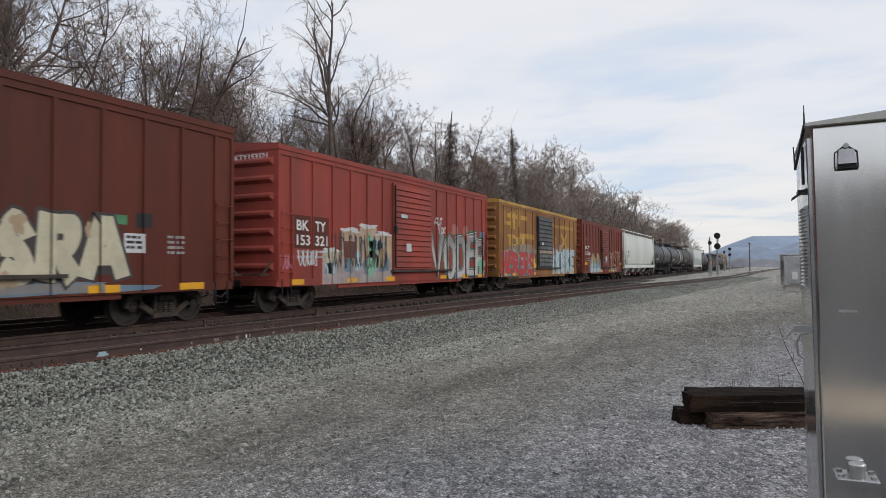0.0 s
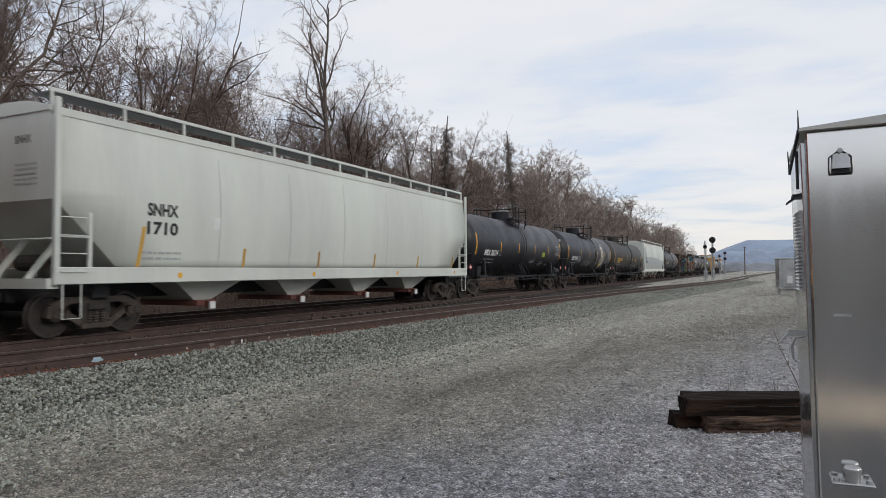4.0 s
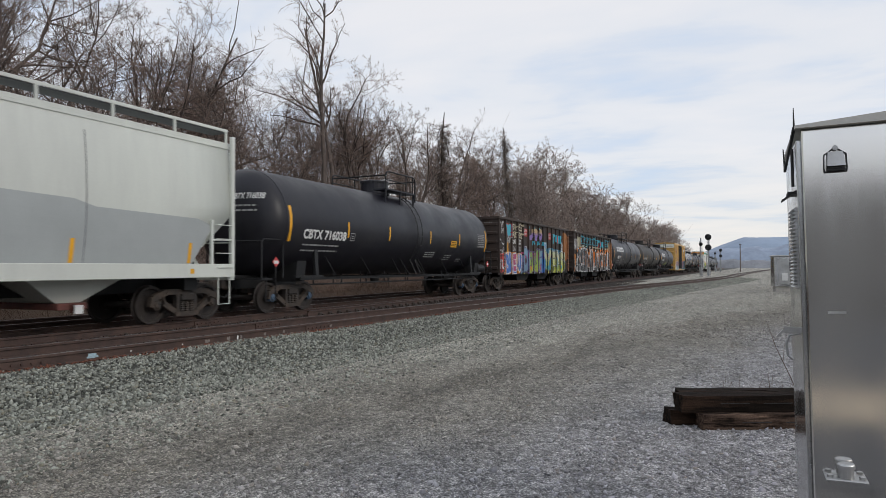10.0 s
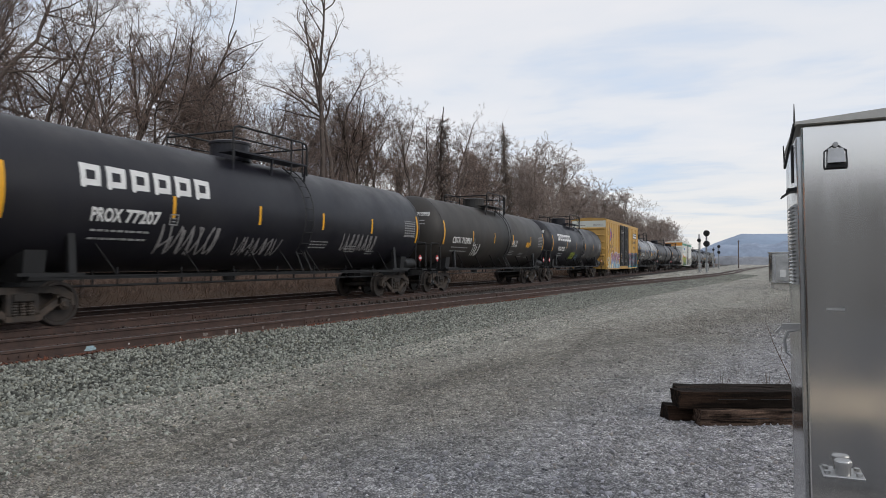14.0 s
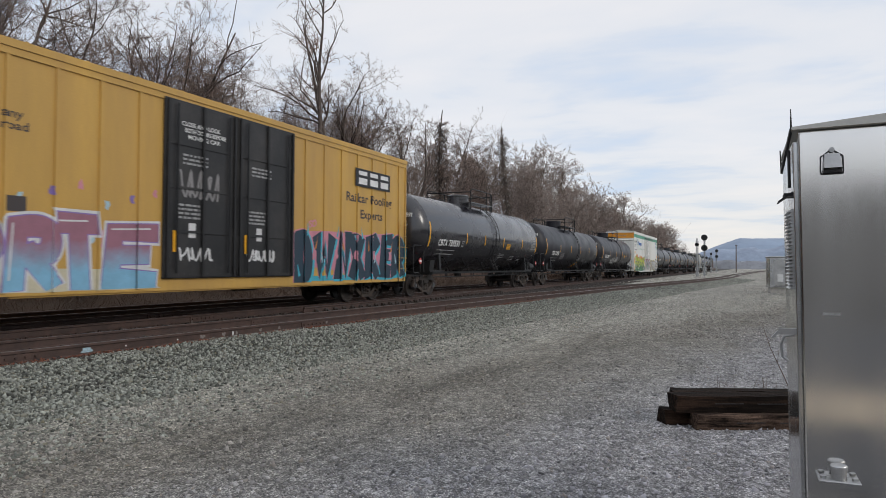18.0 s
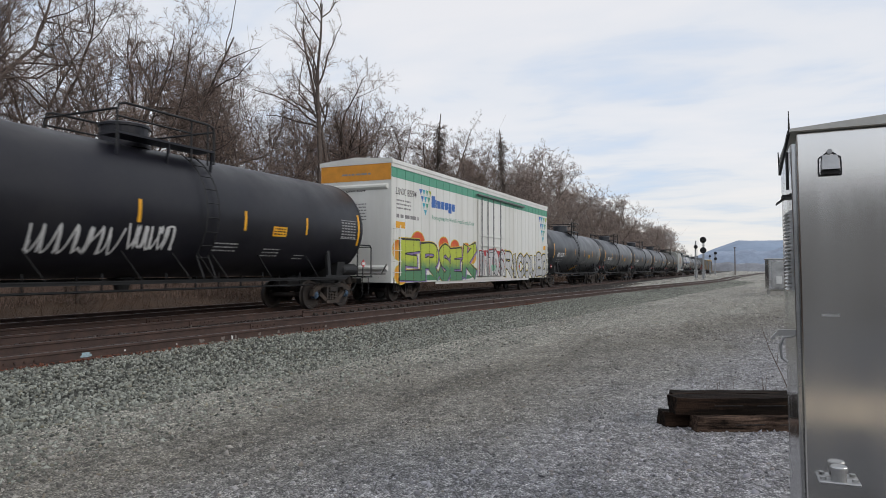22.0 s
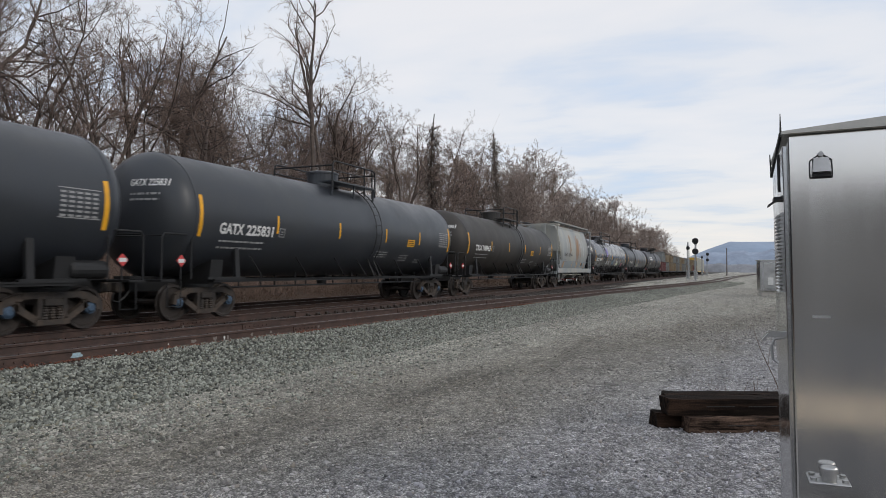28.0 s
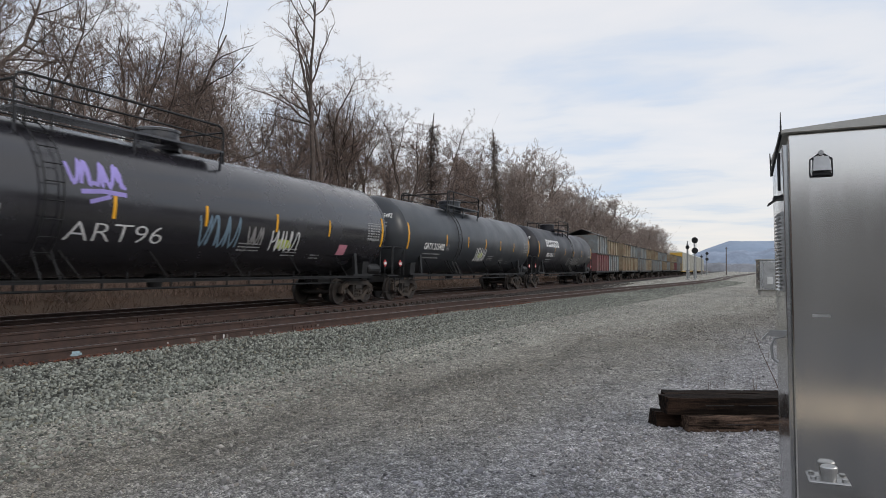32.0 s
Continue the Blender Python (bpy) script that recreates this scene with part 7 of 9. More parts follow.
def scribble(body, surf, text, u, v, w, hgt, col, line=0.04, ribs=(), step_v=0.0, seed=0):
    """A quick one-line tag, letter by letter, leaning and uneven."""
    rnd = random.Random(text + str(seed))
    cell = w / len(text)
    for k, ch in enumerate(text):
        gh = hgt * rnd.uniform(0.8, 1.15)
        lines = [curve_through([(a + rnd.gauss(0, 0.05) * cell, b + rnd.gauss(0, 0.05) * gh) for a, b in ln], 3) for ln in glyph_lines(ch, cell * 0.92, gh)]
        lay("graffiti", brush_bm(lines, line), M[col], body, u + cell * k, v + rnd.uniform(-0.06, 0.06) * hgt, surf, step_v, ribs, rnd.uniform(0.05, 0.3), "quick sprayed tag")


def patch(body, ribs, x, u, v, w, hgt, seed, col, lift=0.003, rough=0.25):
    lay("graffiti", blob_bm(0, 0, w, hgt, seed, rough=rough), M[col], body, u, v, side_surf(x, lift), 0, ribs, 0, "sprayed patch of colour")


def bars_on(body, ribs, x, u, v, w, rows, h, gap, seed, col="faded_mark", lift=0.004, name="stencil"):
    lay(name, bars_bm(w, rows, h, gap, seed), M[col], body, u, v, side_surf(x, lift), 0, ribs)


def rect_on(body, ribs, x, u, v, w, hgt, col, lift=0.004, name="reflector", label=""):
    bm = bmesh.new()
    flat(bm, 0, w, 0, hgt)
    return lay(name, bm, M[col], body, u, v, side_surf(x, lift), 0, ribs, 0, label)


def words_on(body, ribs, x, s, u, v, hgt, w, col="white_mark", lift=0.005, bold=0.02, lean=0.0):
    lay("lettering", text_bm(s, hgt, bold, w), M[col], body, u, v, side_surf(x, lift), 0, ribs, lean, "stencilled lettering")


# ---- the train, car by car: s is the place of a truck's centre along the track at the start ----
CARS = []


def enter(t, front, rear):
    CARS.append((t, (front + rear) / 2, rear - front))


# brown boxcar with pale painted letters
t, b, r, x, h = boxcar(12.85, 1.65, 5.02, "boxcar_brown", "boxcar_brown", 6, (-1.6, 1.6), "dark brown-red steel boxcar with pale graffiti letters", W=3.2)
sliding_door(b, x, -1.6, 1.6, 1.22, 4.5, "boxcar_brown")
patch(b, r, x, 3.3, 1.6, 3.2, 1.2, 3, "g_char", 0.003, 0.18)
piece(b, r, x, "SRA", 2.2, 1.0, 2.75, 1.4, [(0.14, "g_char", 0, 0), (0.0, "g_cream", 0, 0)], 0.27, 0.005, 1, [0.9, 1.1, 1.4])
for u, v, w, hh, sd in ((2.6, 2.15, 0.3, 0.4, 23), (4.0, 2.1, 0.12, 0.35, 24), (2.4, 1.1, 0.4, 0.3, 25)):
    patch(b, r, x, u, v, w, hh, sd, "g_tan", 0.0095, 0.4)
patch(b, r, x, 1.0, 0.93, 9.5, 0.30, 9, "g_slate", 0.004)
patch(b, r, x, 2.6, 0.93, 4.0, 0.2, 19, "g_grey", 0.006)
rect_on(b, r, x, 4.6, 2.25, 0.32, 0.2, "g_green")
rect_on(b, r, x, 5.15, 2.2, 0.42, 0.32, "g_black")
rect_on(b, r, x, 4.85, 1.65, 0.5, 0.42, "g_white")
bars_on(b, r, x, 4.9, 1.96, 0.4, 3, 0.06, 0.11, 4, "g_black", 0.007)
bars_on(b, r, x, 6.0, 2.0, 0.5, 4, 0.06, 0.12, 5)
for u in (-5, -2, 1.2, 4.0, 6.35):
    rect_on(b, [], x, u, 0.81, 0.75, 0.16, "yellow_mark", 0.018)
enter(t, -1.4, 11.45)

# red boxcar
t, b, r, x, h = boxcar(12.92, 1.42, 4.93, "boxcar_red", "boxcar_red", 6, (-1.5, 1.7), "faded red steel boxcar with a ribbed sliding door and graffiti", W=3.2)
sliding_door(b, x, -1.45, 1.65, 1.22, 4.42, "boxcar_red")
words_on(b, r, x, "BK", -7.0, 2.42, 0.30, 0.56)
words_on(b, r, x, "TY", -6.1, 2.42, 0.30, 0.52)
words_on(b, r, x, "153", -7.0, 1.98, 0.30, 0.62)
words_on(b, r, x, "321", -6.1, 1.98, 0.30, 0.62)
bars_on(b, r, x, -7.0, 1.75, 1.5, 2, 0.07, 0.15, 3)
lay("graffiti", scrawl_bm(0.9, 0.5, 33, 0.04, 4), M["g_white"], b, -6.9, 1.35, side_surf(x, 0.006), 0, r)
lay("graffiti", scrawl_bm(0.6, 0.45, 34, 0.03, 3), M["g_pink"], b, -7.7, 1.25, side_surf(x, 0.006), 0, r)
rect_on(b, r, x, -7.15, 1.88, 0.82, 0.98, "boxcar_brown", 0.0025, "repaint_patch", "darker repainted panel")
rect_on(b, r, x, -6.25, 1.88, 0.85, 0.98, "boxcar_brown", 0.0025, "repaint_patch", "darker repainted panel")
for i, u in enumerate((-5.75, -4.68, -3.6, -2.53)):
    tall = (0.85, 1.55, 1.72, 1.5)[i]
    rect_on(b, r, x, u, 0.79, 1.08, tall + 0.21, "g_peach", 0.003, "graffiti", "faded peach and blue painted panel")
    patch(b, r, x, u + 0.5, 1.0 + tall, 1.15, 0.16, 41 + i, "g_white", 0.0045, 0.5)
    patch(b, r, x, u + 0.35, 1.35, 0.4, 0.5, 141 + i, "g_slate", 0.0045, 0.5)
rect_on(b, r, x, -4.55, 1.62, 0.62, 0.55, "gate_red", 0.0095, "graffiti", "brown painted square")
for u, v, w, hh, sd, c in ((-5.3, 1.5, 0.5, 0.8, 43, "g_cream"), (-3.75, 1.5, 0.35, 0.7, 44, "g_light"), (-2.85, 1.70, 0.8, 1.55, 45, "g_mint"), (-2.85, 2.1, 0.5, 0.35, 46, "g_green"), (-2.2, 1.75, 0.7, 1.0, 47, "g_tan"), (-1.9, 1.5, 0.5, 0.7, 48, "g_slate"), (-3.4, 2.1, 0.3, 0.3, 49, "g_mural"), (-2.85, 1.75, 0.7, 0.3, 50, "g_char"), (-2.4, 2.1, 0.6, 0.4, 51, "g_light"), (-5.3, 1.3, 0.6, 0.4, 52, "g_light")):
    patch(b, r, x, u, v, w, hh, sd, c, 0.006, 0.3)
lay("graffiti", scrawl_bm(3.6, 1.2, 35, 0.05, 9), M["g_char"], b, -5.4, 1.25, side_surf(x, 0.008), 0, r)
piece(b, r, x, "VODER", 1.75, 0.78, 5.75, 1.85, [(0.30, "g_green", 0, 0), (0.24, "g_black", 0.02, 0), (0.12, "g_white", 0, 0.01), (0.07, "g_black", 0, 0), (0.0, "g_grey_mauve", 0, 0)], 0.145, 0.004, 2, [1.1, 1, 1, 0.9, 0.9], shine="g_white")
for u in (4.1, 5.3):
    patch(b, r, x, u, 2.95, 0.6, 0.5, int(u * 10), "g_pink_dull", 0.003, 0.3)
scribble(b, side_surf(x, 0.006), "RUT", 2.1, 3.05, 0.75, 0.3, "g_white", 0.05, r)
scribble(b, side_surf(x, 0.006), "TICK", 2.3, 2.72, 0.8, 0.28, "g_white", 0.05, r)
patch(b, r, x, 7.2, 1.35, 0.9, 0.7, 55, "g_mint", 0.011, 0.4)
rect_on(b, [], x, -0.6, 1.9, 0.4, 0.3, "g_white", 0.15, "notice")
rect_on(b, [], x, -1.0, 3.15, 0.5, 0.14, "g_pale", 0.15, "notice")
rect_on(b, r, x, 7.0, 2.5, 0.6, 0.5, "g_slate")
for u in (-7.3, -4.4, -1.9, 2.6, 4.9, 6.7):
    rect_on(b, [], x, u, 0.81, 0.62, 0.16, "yellow_mark", 0.018)
lay("lettering", text_bm("BKTY153321", 0.16, 0.02, 1.35), M["white_mark"], b, -0.1, 4.42, end_surf(-h, 0.006))
enter(t, 16.27, 29.19)

# yellow boxcar, rust showing through
t, b, r, x, h = boxcar(12.81, 1.60, 4.92, "railbox_rust", "railbox_rust", 5, (-1.6, 1.6), "rusty yellow boxcar with a black ribbed door and bright graffiti", W=3.2, roof_col="railbox_yellow")
sliding_door(b, x, -1.55, 1.55, 1.25, 4.38, "door_black", 12, worn=("g_scraped", "g_scraped", "g_scraped", "g_scraped_tan", "g_scraped"))
rect_on(b, r, x, -6.7, 3.95, 3.4, 0.24, "railbox_yellow", name="painted_band")
for u, v, w, hh in ((-7.2, 3.55, 0.28, 0.75), (-6.8, 3.55, 0.9, 0.2), (-6.2, 3.4, 0.25, 0.9), (-5.7, 3.35, 0.25, 0.95), (-5.0, 3.5, 0.25, 1.1), (-4.7, 2.95, 0.9, 0.22), (-3.8, 2.9, 0.8, 0.3), (-2.9, 2.9, 0.8, 0.28), (-6.6, 2.9, 1.2, 0.16)):
    rect_on(b, r, x, u, v, w, hh, "railbox_yellow", 0.005, "painted_band")
rect_on(b, r, x, -6.4, 2.45, 2.6, 0.5, "railbox_yellow", 0.004, "painted_band")
words_on(b, r, x, "RB", -5.9, 2.55, 0.30, 0.56, "g_black", 0.007)
words_on(b, r, x, "OX", -4.8, 2.55, 0.30, 0.56, "g_black", 0.007)
bars_on(b, r, x, -6.2, 2.2, 2.3, 1, 0.22, 0.3, 8, "g_grey")
words_on(b, r, x, "The nationwide boxcar pool", 1.75, 3.85, 0.27, 5.2, "railbox_yellow", bold=0.045)
lay("painted_cross", stroke_bm([(3.9, 2.5), (5.3, 3.5)], 0.24), M["railbox_yellow"], b, 0, 0, side_surf(x, 0.004), 0, r)
lay("painted_cross", stroke_bm([(3.9, 3.5), (5.3, 2.5)], 0.24), M["railbox_yellow"], b, 0, 0, side_surf(x, 0.0055), 0, r)
words_on(b, r, x, "next", 2.3, 3.05, 0.16, 0.55, "railbox_yellow")
words_on(b, r, x, "load", 2.3, 2.82, 0.16, 0.55, "railbox_yellow")
patch(b, r, x, -5.0, 1.55, 5.8, 1.5, 61, "g_yellow", 0.003, 0.1)
patch(b, r, x, -5.2, 1.30, 5.4, 0.9, 62, "g_teal", 0.0045, 0.12)
piece(b, r, x, "HERERS", -7.65, 0.78, 5.5, 1.38, [(0.12, "g_cyan", 0.03, -0.02), (0.03, "g_teal", 0, 0), (0.0, "g_red", 0, 0)], 0.27, 0.006, 3)
patch(b, r, x, -3.6, 2.25, 4.2, 0.7, 63, "g_scraped_tan", 0.005, 0.25)
patch(b, r, x, -2.3, 1.5, 1.2, 0.7, 64, "g_yellow", 0.007, 0.4)
patch(b, r, x, 4.3, 1.55, 5.4, 1.3, 65, "g_scraped_green", 0.003, 0.2)
piece(b, r, x, "NUSKE", 1.85, 0.78, 5.3, 1.62, [(0.16, "g_cyan", 0.03, -0.02), (0.10, "g_white", 0, 0), (0.0, "g_pale", 0, 0)], 0.22, 0.005, 4)
for i in range(7):
    u = 2.1 + 0.7 * i
    hh = (0.55, 0.35, 0.6, 0.4, 0.3, 0.55, 0.4)[i]
    lay("graffiti", poly_bm([(u - 0.14, 2.15), (u + 0.16, 2.2), (u + 0.02 + 0.1 * (i % 2), 2.2 + hh)]), M["g_pale"], b, 0, 0, side_surf(x, 0.012 + 0.0003 * (i % 3)), 0, r, 0, "spiky pale painted tip")
rect_on(b, [], x, -0.9, 2.62, 0.4, 0.16, "g_white", 0.15, "notice")
for u in (-7.4, -6.0, -2.4, 2.3, 4.4, 6.4):
    rect_on(b, [], x, u, 0.81, 0.6, 0.15, "yellow_mark", 0.018)
lay("lettering", text_bm("RBOX", 0.16, 0.02, 0.6), M["g_black"], b, 0.2, 4.42, end_surf(-h, 0.006))
enter(t, 33.87, 46.68)

# oxide-red boxcar
t, b, r, x, h = boxcar(12.70, 1.62, 4.96, "boxcar_oxide", "boxcar_oxide", 6, (-1.5, 1.6), "oxide-red boxcar with a ribbed door and pale flame-like graffiti", W=3.2)
sliding_door(b, x, -1.45, 1.55, 1.22, 4.35, "boxcar_oxide")
words_on(b, r, x, "BK", -6.75, 2.62, 0.28, 0.52)
words_on(b, r, x, "TY", -5.85, 2.62, 0.28, 0.50)
words_on(b, r, x, "157", -6.8, 2.17, 0.28, 0.6)
words_on(b, r, x, "076", -5.9, 2.17, 0.28, 0.62)
bars_on(b, r, x, -6.8, 1.9, 1.6, 2, 0.06, 0.16, 13)
rect_on(b, r, x, -7.0, 1.42, 0.72, 0.22, "yellow_mark")
bars_on(b, r, x, -6.9, 3.5, 0.7, 2, 0.07, 0.15, 14, "rust_orange")
rn = random.Random(8)
for i in range(5):
    u0, u1 = -5.35 + 0.8 * i, -4.5 + 0.8 * i
    top = [(u1 - (u1 - u0) * k / 6, (1.75, 2.15, 1.8, 2.2, 1.6)[i] + (0.28 if k % 2 else -0.12) * rn.uniform(0.4, 1.3)) for k in range(7)]
    lay("graffiti", poly_bm([(u0, 0.79), (u1, 0.79)] + top), M["g_flame"], b, 0, 0, side_surf(x, 0.003 + 0.0006 * (i % 2)), 0, r, 0, "ragged flame of cream and pale blue paint")
patch(b, r, x, -3.3, 1.15, 4.6, 0.7, 71, "g_pale", 0.006, 0.2)
lay("graffiti", scrawl_bm(3.4, 0.7, 72, 0.05, 7), M["g_slate"], b, -5.0, 1.15, side_surf(x, 0.008), 0, r)
patch(b, r, x, 0.2, 1.85, 0.9, 0.6, 73, "g_grey", 0.14, 0.4)
patch(b, r, x, 0.35, 1.95, 0.4, 0.4, 74, "g_white", 0.142, 0.4)
piece(b, r, x, "TKAT", 1.6, 0.95, 5.2, 1.55, [(0.12, "g_cream", 0, 0), (0.06, "g_tan", 0, 0), (0.0, "boxcar_oxide", 0, 0)], 0.24, 0.004, 5, shine="g_cream")
lay("graffiti", scrawl_bm(3.6, 0.35, 75, 0.06, 5), M["g_cream"], b, 2.0, 0.80, side_surf(x, 0.012), 0, r)
rect_on(b, r, x, 5.9, 1.95, 0.25, 0.18, "g_green", 0.012)
rect_on(b, r, x, 5.9, 1.45, 0.3, 0.42, "g_char", 0.012)
rect_on(b, r, x, 6.9, 1.42, 0.55, 0.2, "yellow_mark")
for u in (-3.4, -1.3, 1.7, 3.3):
    rect_on(b, [], x, u, 0.81, 0.6, 0.15, "yellow_mark", 0.018)
lay("lettering", text_bm("BKTY", 0.16, 0.02, 0.6), M["faded_mark"], b, 0.5, 4.36, end_surf(-h, 0.006))
enter(t, 51.45, 64.15)


# white covered hopper
def hopper_marks(b, h, half, a, c, u, seed, patched):
    S = lambda lift: (lambda uu, v, d: (half(v) + lift, uu, v))
    if patched:
        lay("repaint_patch", poly_bm([(-h + 0.55, 2.9), (-h + 1.9, 2.0), (-h + 2.0, 1.43), (h - 1.3, 1.43), (h - 0.7, 2.4), (h - 1.2, 2.55), (h - 4.0, 2.62), (h - 4.5, 2.75), (-0.8, 2.78), (-1.0, 2.95), (-h + 5.0, 2.92), (-h + 4.2, 2.85), (-h + 4.0, 2.95), (-h + 2.6, 2.9), (-h + 2.45, 4.1), (-h + 0.25, 4.1), (-h + 0.2, 2.92)]), M["hopper_patch"], b, 0, 0, S(0.004), 0.18, label="greyer repainted lower side")
    lay("lettering", text_bm(a, 0.27, 0.035, 0.85), M["g_black"], b, -h + u, 2.62, S(0.008), 0.09)
    lay("lettering", text_bm(c, 0.27, 0.035, 0.85 if len(c) < 5 else 1.25), M["g_black"], b, -h + u, 2.2, S(0.008), 0.09)
    lay("stencil", bars_bm(1.1, 2, 0.05, 0.13, seed), M["hopper_patch" if not patched else "hopper_white"], b, -h + u - 0.1, 1.75, S(0.008), 0.09)
    for k in range(6):
        y = -h + 2.0 + (2 * h - 3.4) * k / 5
        bm = bmesh.new()
        flat(bm, -0.05, 0.05, 0, 0.5 if k else 0.9)
        lay("reflector_stripe", bm, M["yellow_mark" if patched else "railbox_yellow"], b, y, 1.45, S(0.009), 0.12, lean=0.12 if k == 0 else 0.02)
    for k in range(4):
        y = -h + 3 + (2 * h - 4.5) * k / 3
        bm = bmesh.new()
        flat(bm, 0, 0.12, 0, 0.12)
        lay("reflector", bm, M["yellow_mark"], b, y, 1.2, side_surf(1.61, 0.004))
    for k in range(1, 6):
        y = -h + 1.6 + (2 * h - 3.2) * k / 6
        lay("panel_seam", stroke_bm([(y, 1.46), (y, 3.0), (y, 4.2)], 0.022), M["hopper_patch" if not patched else "grey_iron"], b, 0, 0, S(0.006), 0.3)
    rect = bmesh.new()
    flat(rect, 0, 0.22, 0, 0.3)
    lay("notice", rect, M["white_mark"], b, -h + u + 2.0, 2.4, S(0.009), 0.1)
    lay("lettering", text_bm(a, 0.16, 0.015, 0.5), M["g_char"], b, 0.3, 3.95, end_surf(-h, 0.006))
    lay("stencil", bars_bm(0.7, 5, 0.04, 0.1, seed + 3), M["hopper_patch"], b, 0.3, 3.5, end_surf(-h, 0.006))


t, b, h, half = hopper_car(17.6, 1.29, 4.88, "hopper_white", 4, "clean white covered hopper with dark numbers and roof walkways")
hopper_marks(b, h, half, "SNHX", "1710", 2.2, 21, False)
enter(t, 68.56, 86.16)

# black tank cars
t, sh, S, h, hd, L = tank_car(13.47, "tank_black", "black tank car with yellow reflector stripes and a top platform", mark="MBLX 28214", mark_at=(-6.33, 2.12), mark_w=1.85, ladder_y=-0.3, dome=0.2, stripes=(-4.12, -1.14, 1.85, 4.69), notice=None, seed=31)
bm = bmesh.new()
flat(bm, 0, 0.62, 0, 0.30)
lay("placard_plate", bm, M["g_lime"], sh, 3.45, 2.16, S, 0.08, label="pale green notice")
enter(t, 89.45, 102.92)
t, sh, S, h, hd, L = tank_car(13.54, "tank_black", "black tank car with a white and green spray-painted tag", mark="MBLX 28143", mark_at=(-6.32, 2.1), mark_w=1.65, ladder_y=1.0, dome=0.0, stripes=(-3.81, -0.83, 1.9, 4.79), notice=None, seed=32)
for k, (wd, c) in enumerate(((0.52, "g_white"), (0.40, "g_black"), (0.22, "g_cream"))):
    for j, pts in enumerate(([(3.55, 1.95), (3.6, 2.5), (3.45, 3.15), (3.75, 3.25), (4.05, 2.95), (3.7, 2.6)], [(3.75, 2.6), (4.25, 2.4), (4.2, 1.95), (3.8, 1.75)])):
        lay("graffiti", brush_bm([curve_through(pts)], wd), M[c], sh, 0, 0, shell_surf(1.62, 2.70, 0.005 + 0.0022 * k + 0.0006 * j), 0.08, label="white and cream sprayed tag with dark outlines")
lay("graffiti", blob_bm(0, 0, 0.6, 0.35, 85, rough=0.4), M["g_yellow"], sh, 3.65, 1.75, shell_surf(1.62, 2.70, 0.014), 0.08, label="yellow sprayed patch")
tag_on(sh, S, -4.6, 1.95, 1.0, 0.45, 86, "g_grey", 0.04, 5)
tag_on(sh, S, -2.6, 1.65, 2.4, 0.45, 87, "g_grey", 0.04, 8)
tag_on(sh, S, 2.6, 1.9, 1.6, 0.4, 88, "g_grey", 0.03, 6)
enter(t, 106.86, 120.40)
t, sh, S, h, hd, L = tank_car(14.56, "tank_dusty", "dusty black tank car with yellow lettering", mark="UTLX 671815", mark_col="utlx_yellow", mark_at=(-6.59, 2.22), mark_w=2.15, ladder_y=0.72, dome=-0.67, stripes=(-4.19, -1.21, 1.76, 4.71), notice=3.59, seed=33)
lay("lettering", text_bm("THE TANK CAR PEOPLE", 0.10, 0.02, 1.5), M["utlx_yellow"], sh, -6.6, 2.05, S, 0.06)
enter(t, 124.20, 138.76)

# grey and white covered hopper
t, b, h, half = hopper_car(16.75, 1.08, 4.86, "hopper_white", 4, "white covered hopper with a greyer repainted lower side")
hopper_marks(b, h, half, "ROIX", "59054", 1.95, 22, True)
enter(t, 142.65, 159.40)
t, sh, S, h, hd, L = tank_car(14.17, "tank_black", "black tank car with white numbers and yellow notices", mark="CBTX 716038", mark_at=(-7.2, 2.24), mark_w=2.3, ladder_y=0.32, dome=-0.4, stripes=(-4.77, -1.97, 1.51, 4.54), notice=3.62, cap="cap_blue", seed=34)
enter(t, 163.60, 177.77)

# two black gondolas under heavy graffiti
t, b, r, x, h = gondola(12.45, 1.1, 4.06, "black high-sided gondola covered in multicoloured graffiti", "gondola_black")
patch(b, r, x, 0.4, 2.05, 8.0, 0.42, 91, "g_magenta", 0.003, 0.2)
patch(b, r, x, 3.5, 1.85, 5.6, 1.6, 92, "g_blue_haze", 0.0035, 0.12)
piece(b, r, x, "BLEU", -6.25, 1.0, 2.75, 1.12, [(0.22, "g_orange", 0, 0), (0.14, "g_white", 0, 0), (0.0, "g_blue", 0, 0)], 0.23, 0.005, 6, [1.1, 0.8, 1.0, 1.1], floor=0.94)
piece(b, r, x, "E", -5.1, 1.05, 0.75, 0.95, [(0.08, "g_white", 0, 0), (0.0, "g_magenta", 0, 0)], 0.30, 0.010, 6, floor=0.94)
rect_on(b, r, x, -4.0, 1.0, 0.2, 0.85, "g_yellow", 0.0105, "graffiti", "orange-yellow sprayed bar")
patch(b, r, x, -3.4, 1.5, 0.75, 1.15, 93, "g_slate_fade", 0.0045, 0.15)
piece(b, r, x, "D", -3.15, 0.98, 1.2, 1.35, [(0.12, "g_purple", 0, 0), (0.08, "g_black", 0, 0), (0.0, "g_slate_fade", 0, 0)], 0.30, 0.006, 7, floor=0.94)
piece(b, r, x, "EMS", -2.05, 0.98, 2.1, 1.3, [(0.14, "g_purple", 0, 0), (0.08, "g_black", 0, 0), (0.0, "g_olive", 0, 0)], 0.28, 0.0065, 7, [0.9, 1.1, 0.85], floor=0.94)
piece(b, r, x, "E", 0.0, 0.98, 0.95, 1.3, [(0.14, "g_purple", 0, 0), (0.08, "g_black", 0, 0), (0.0, "g_slate_fade", 0, 0)], 0.28, 0.006, 8, floor=0.94)
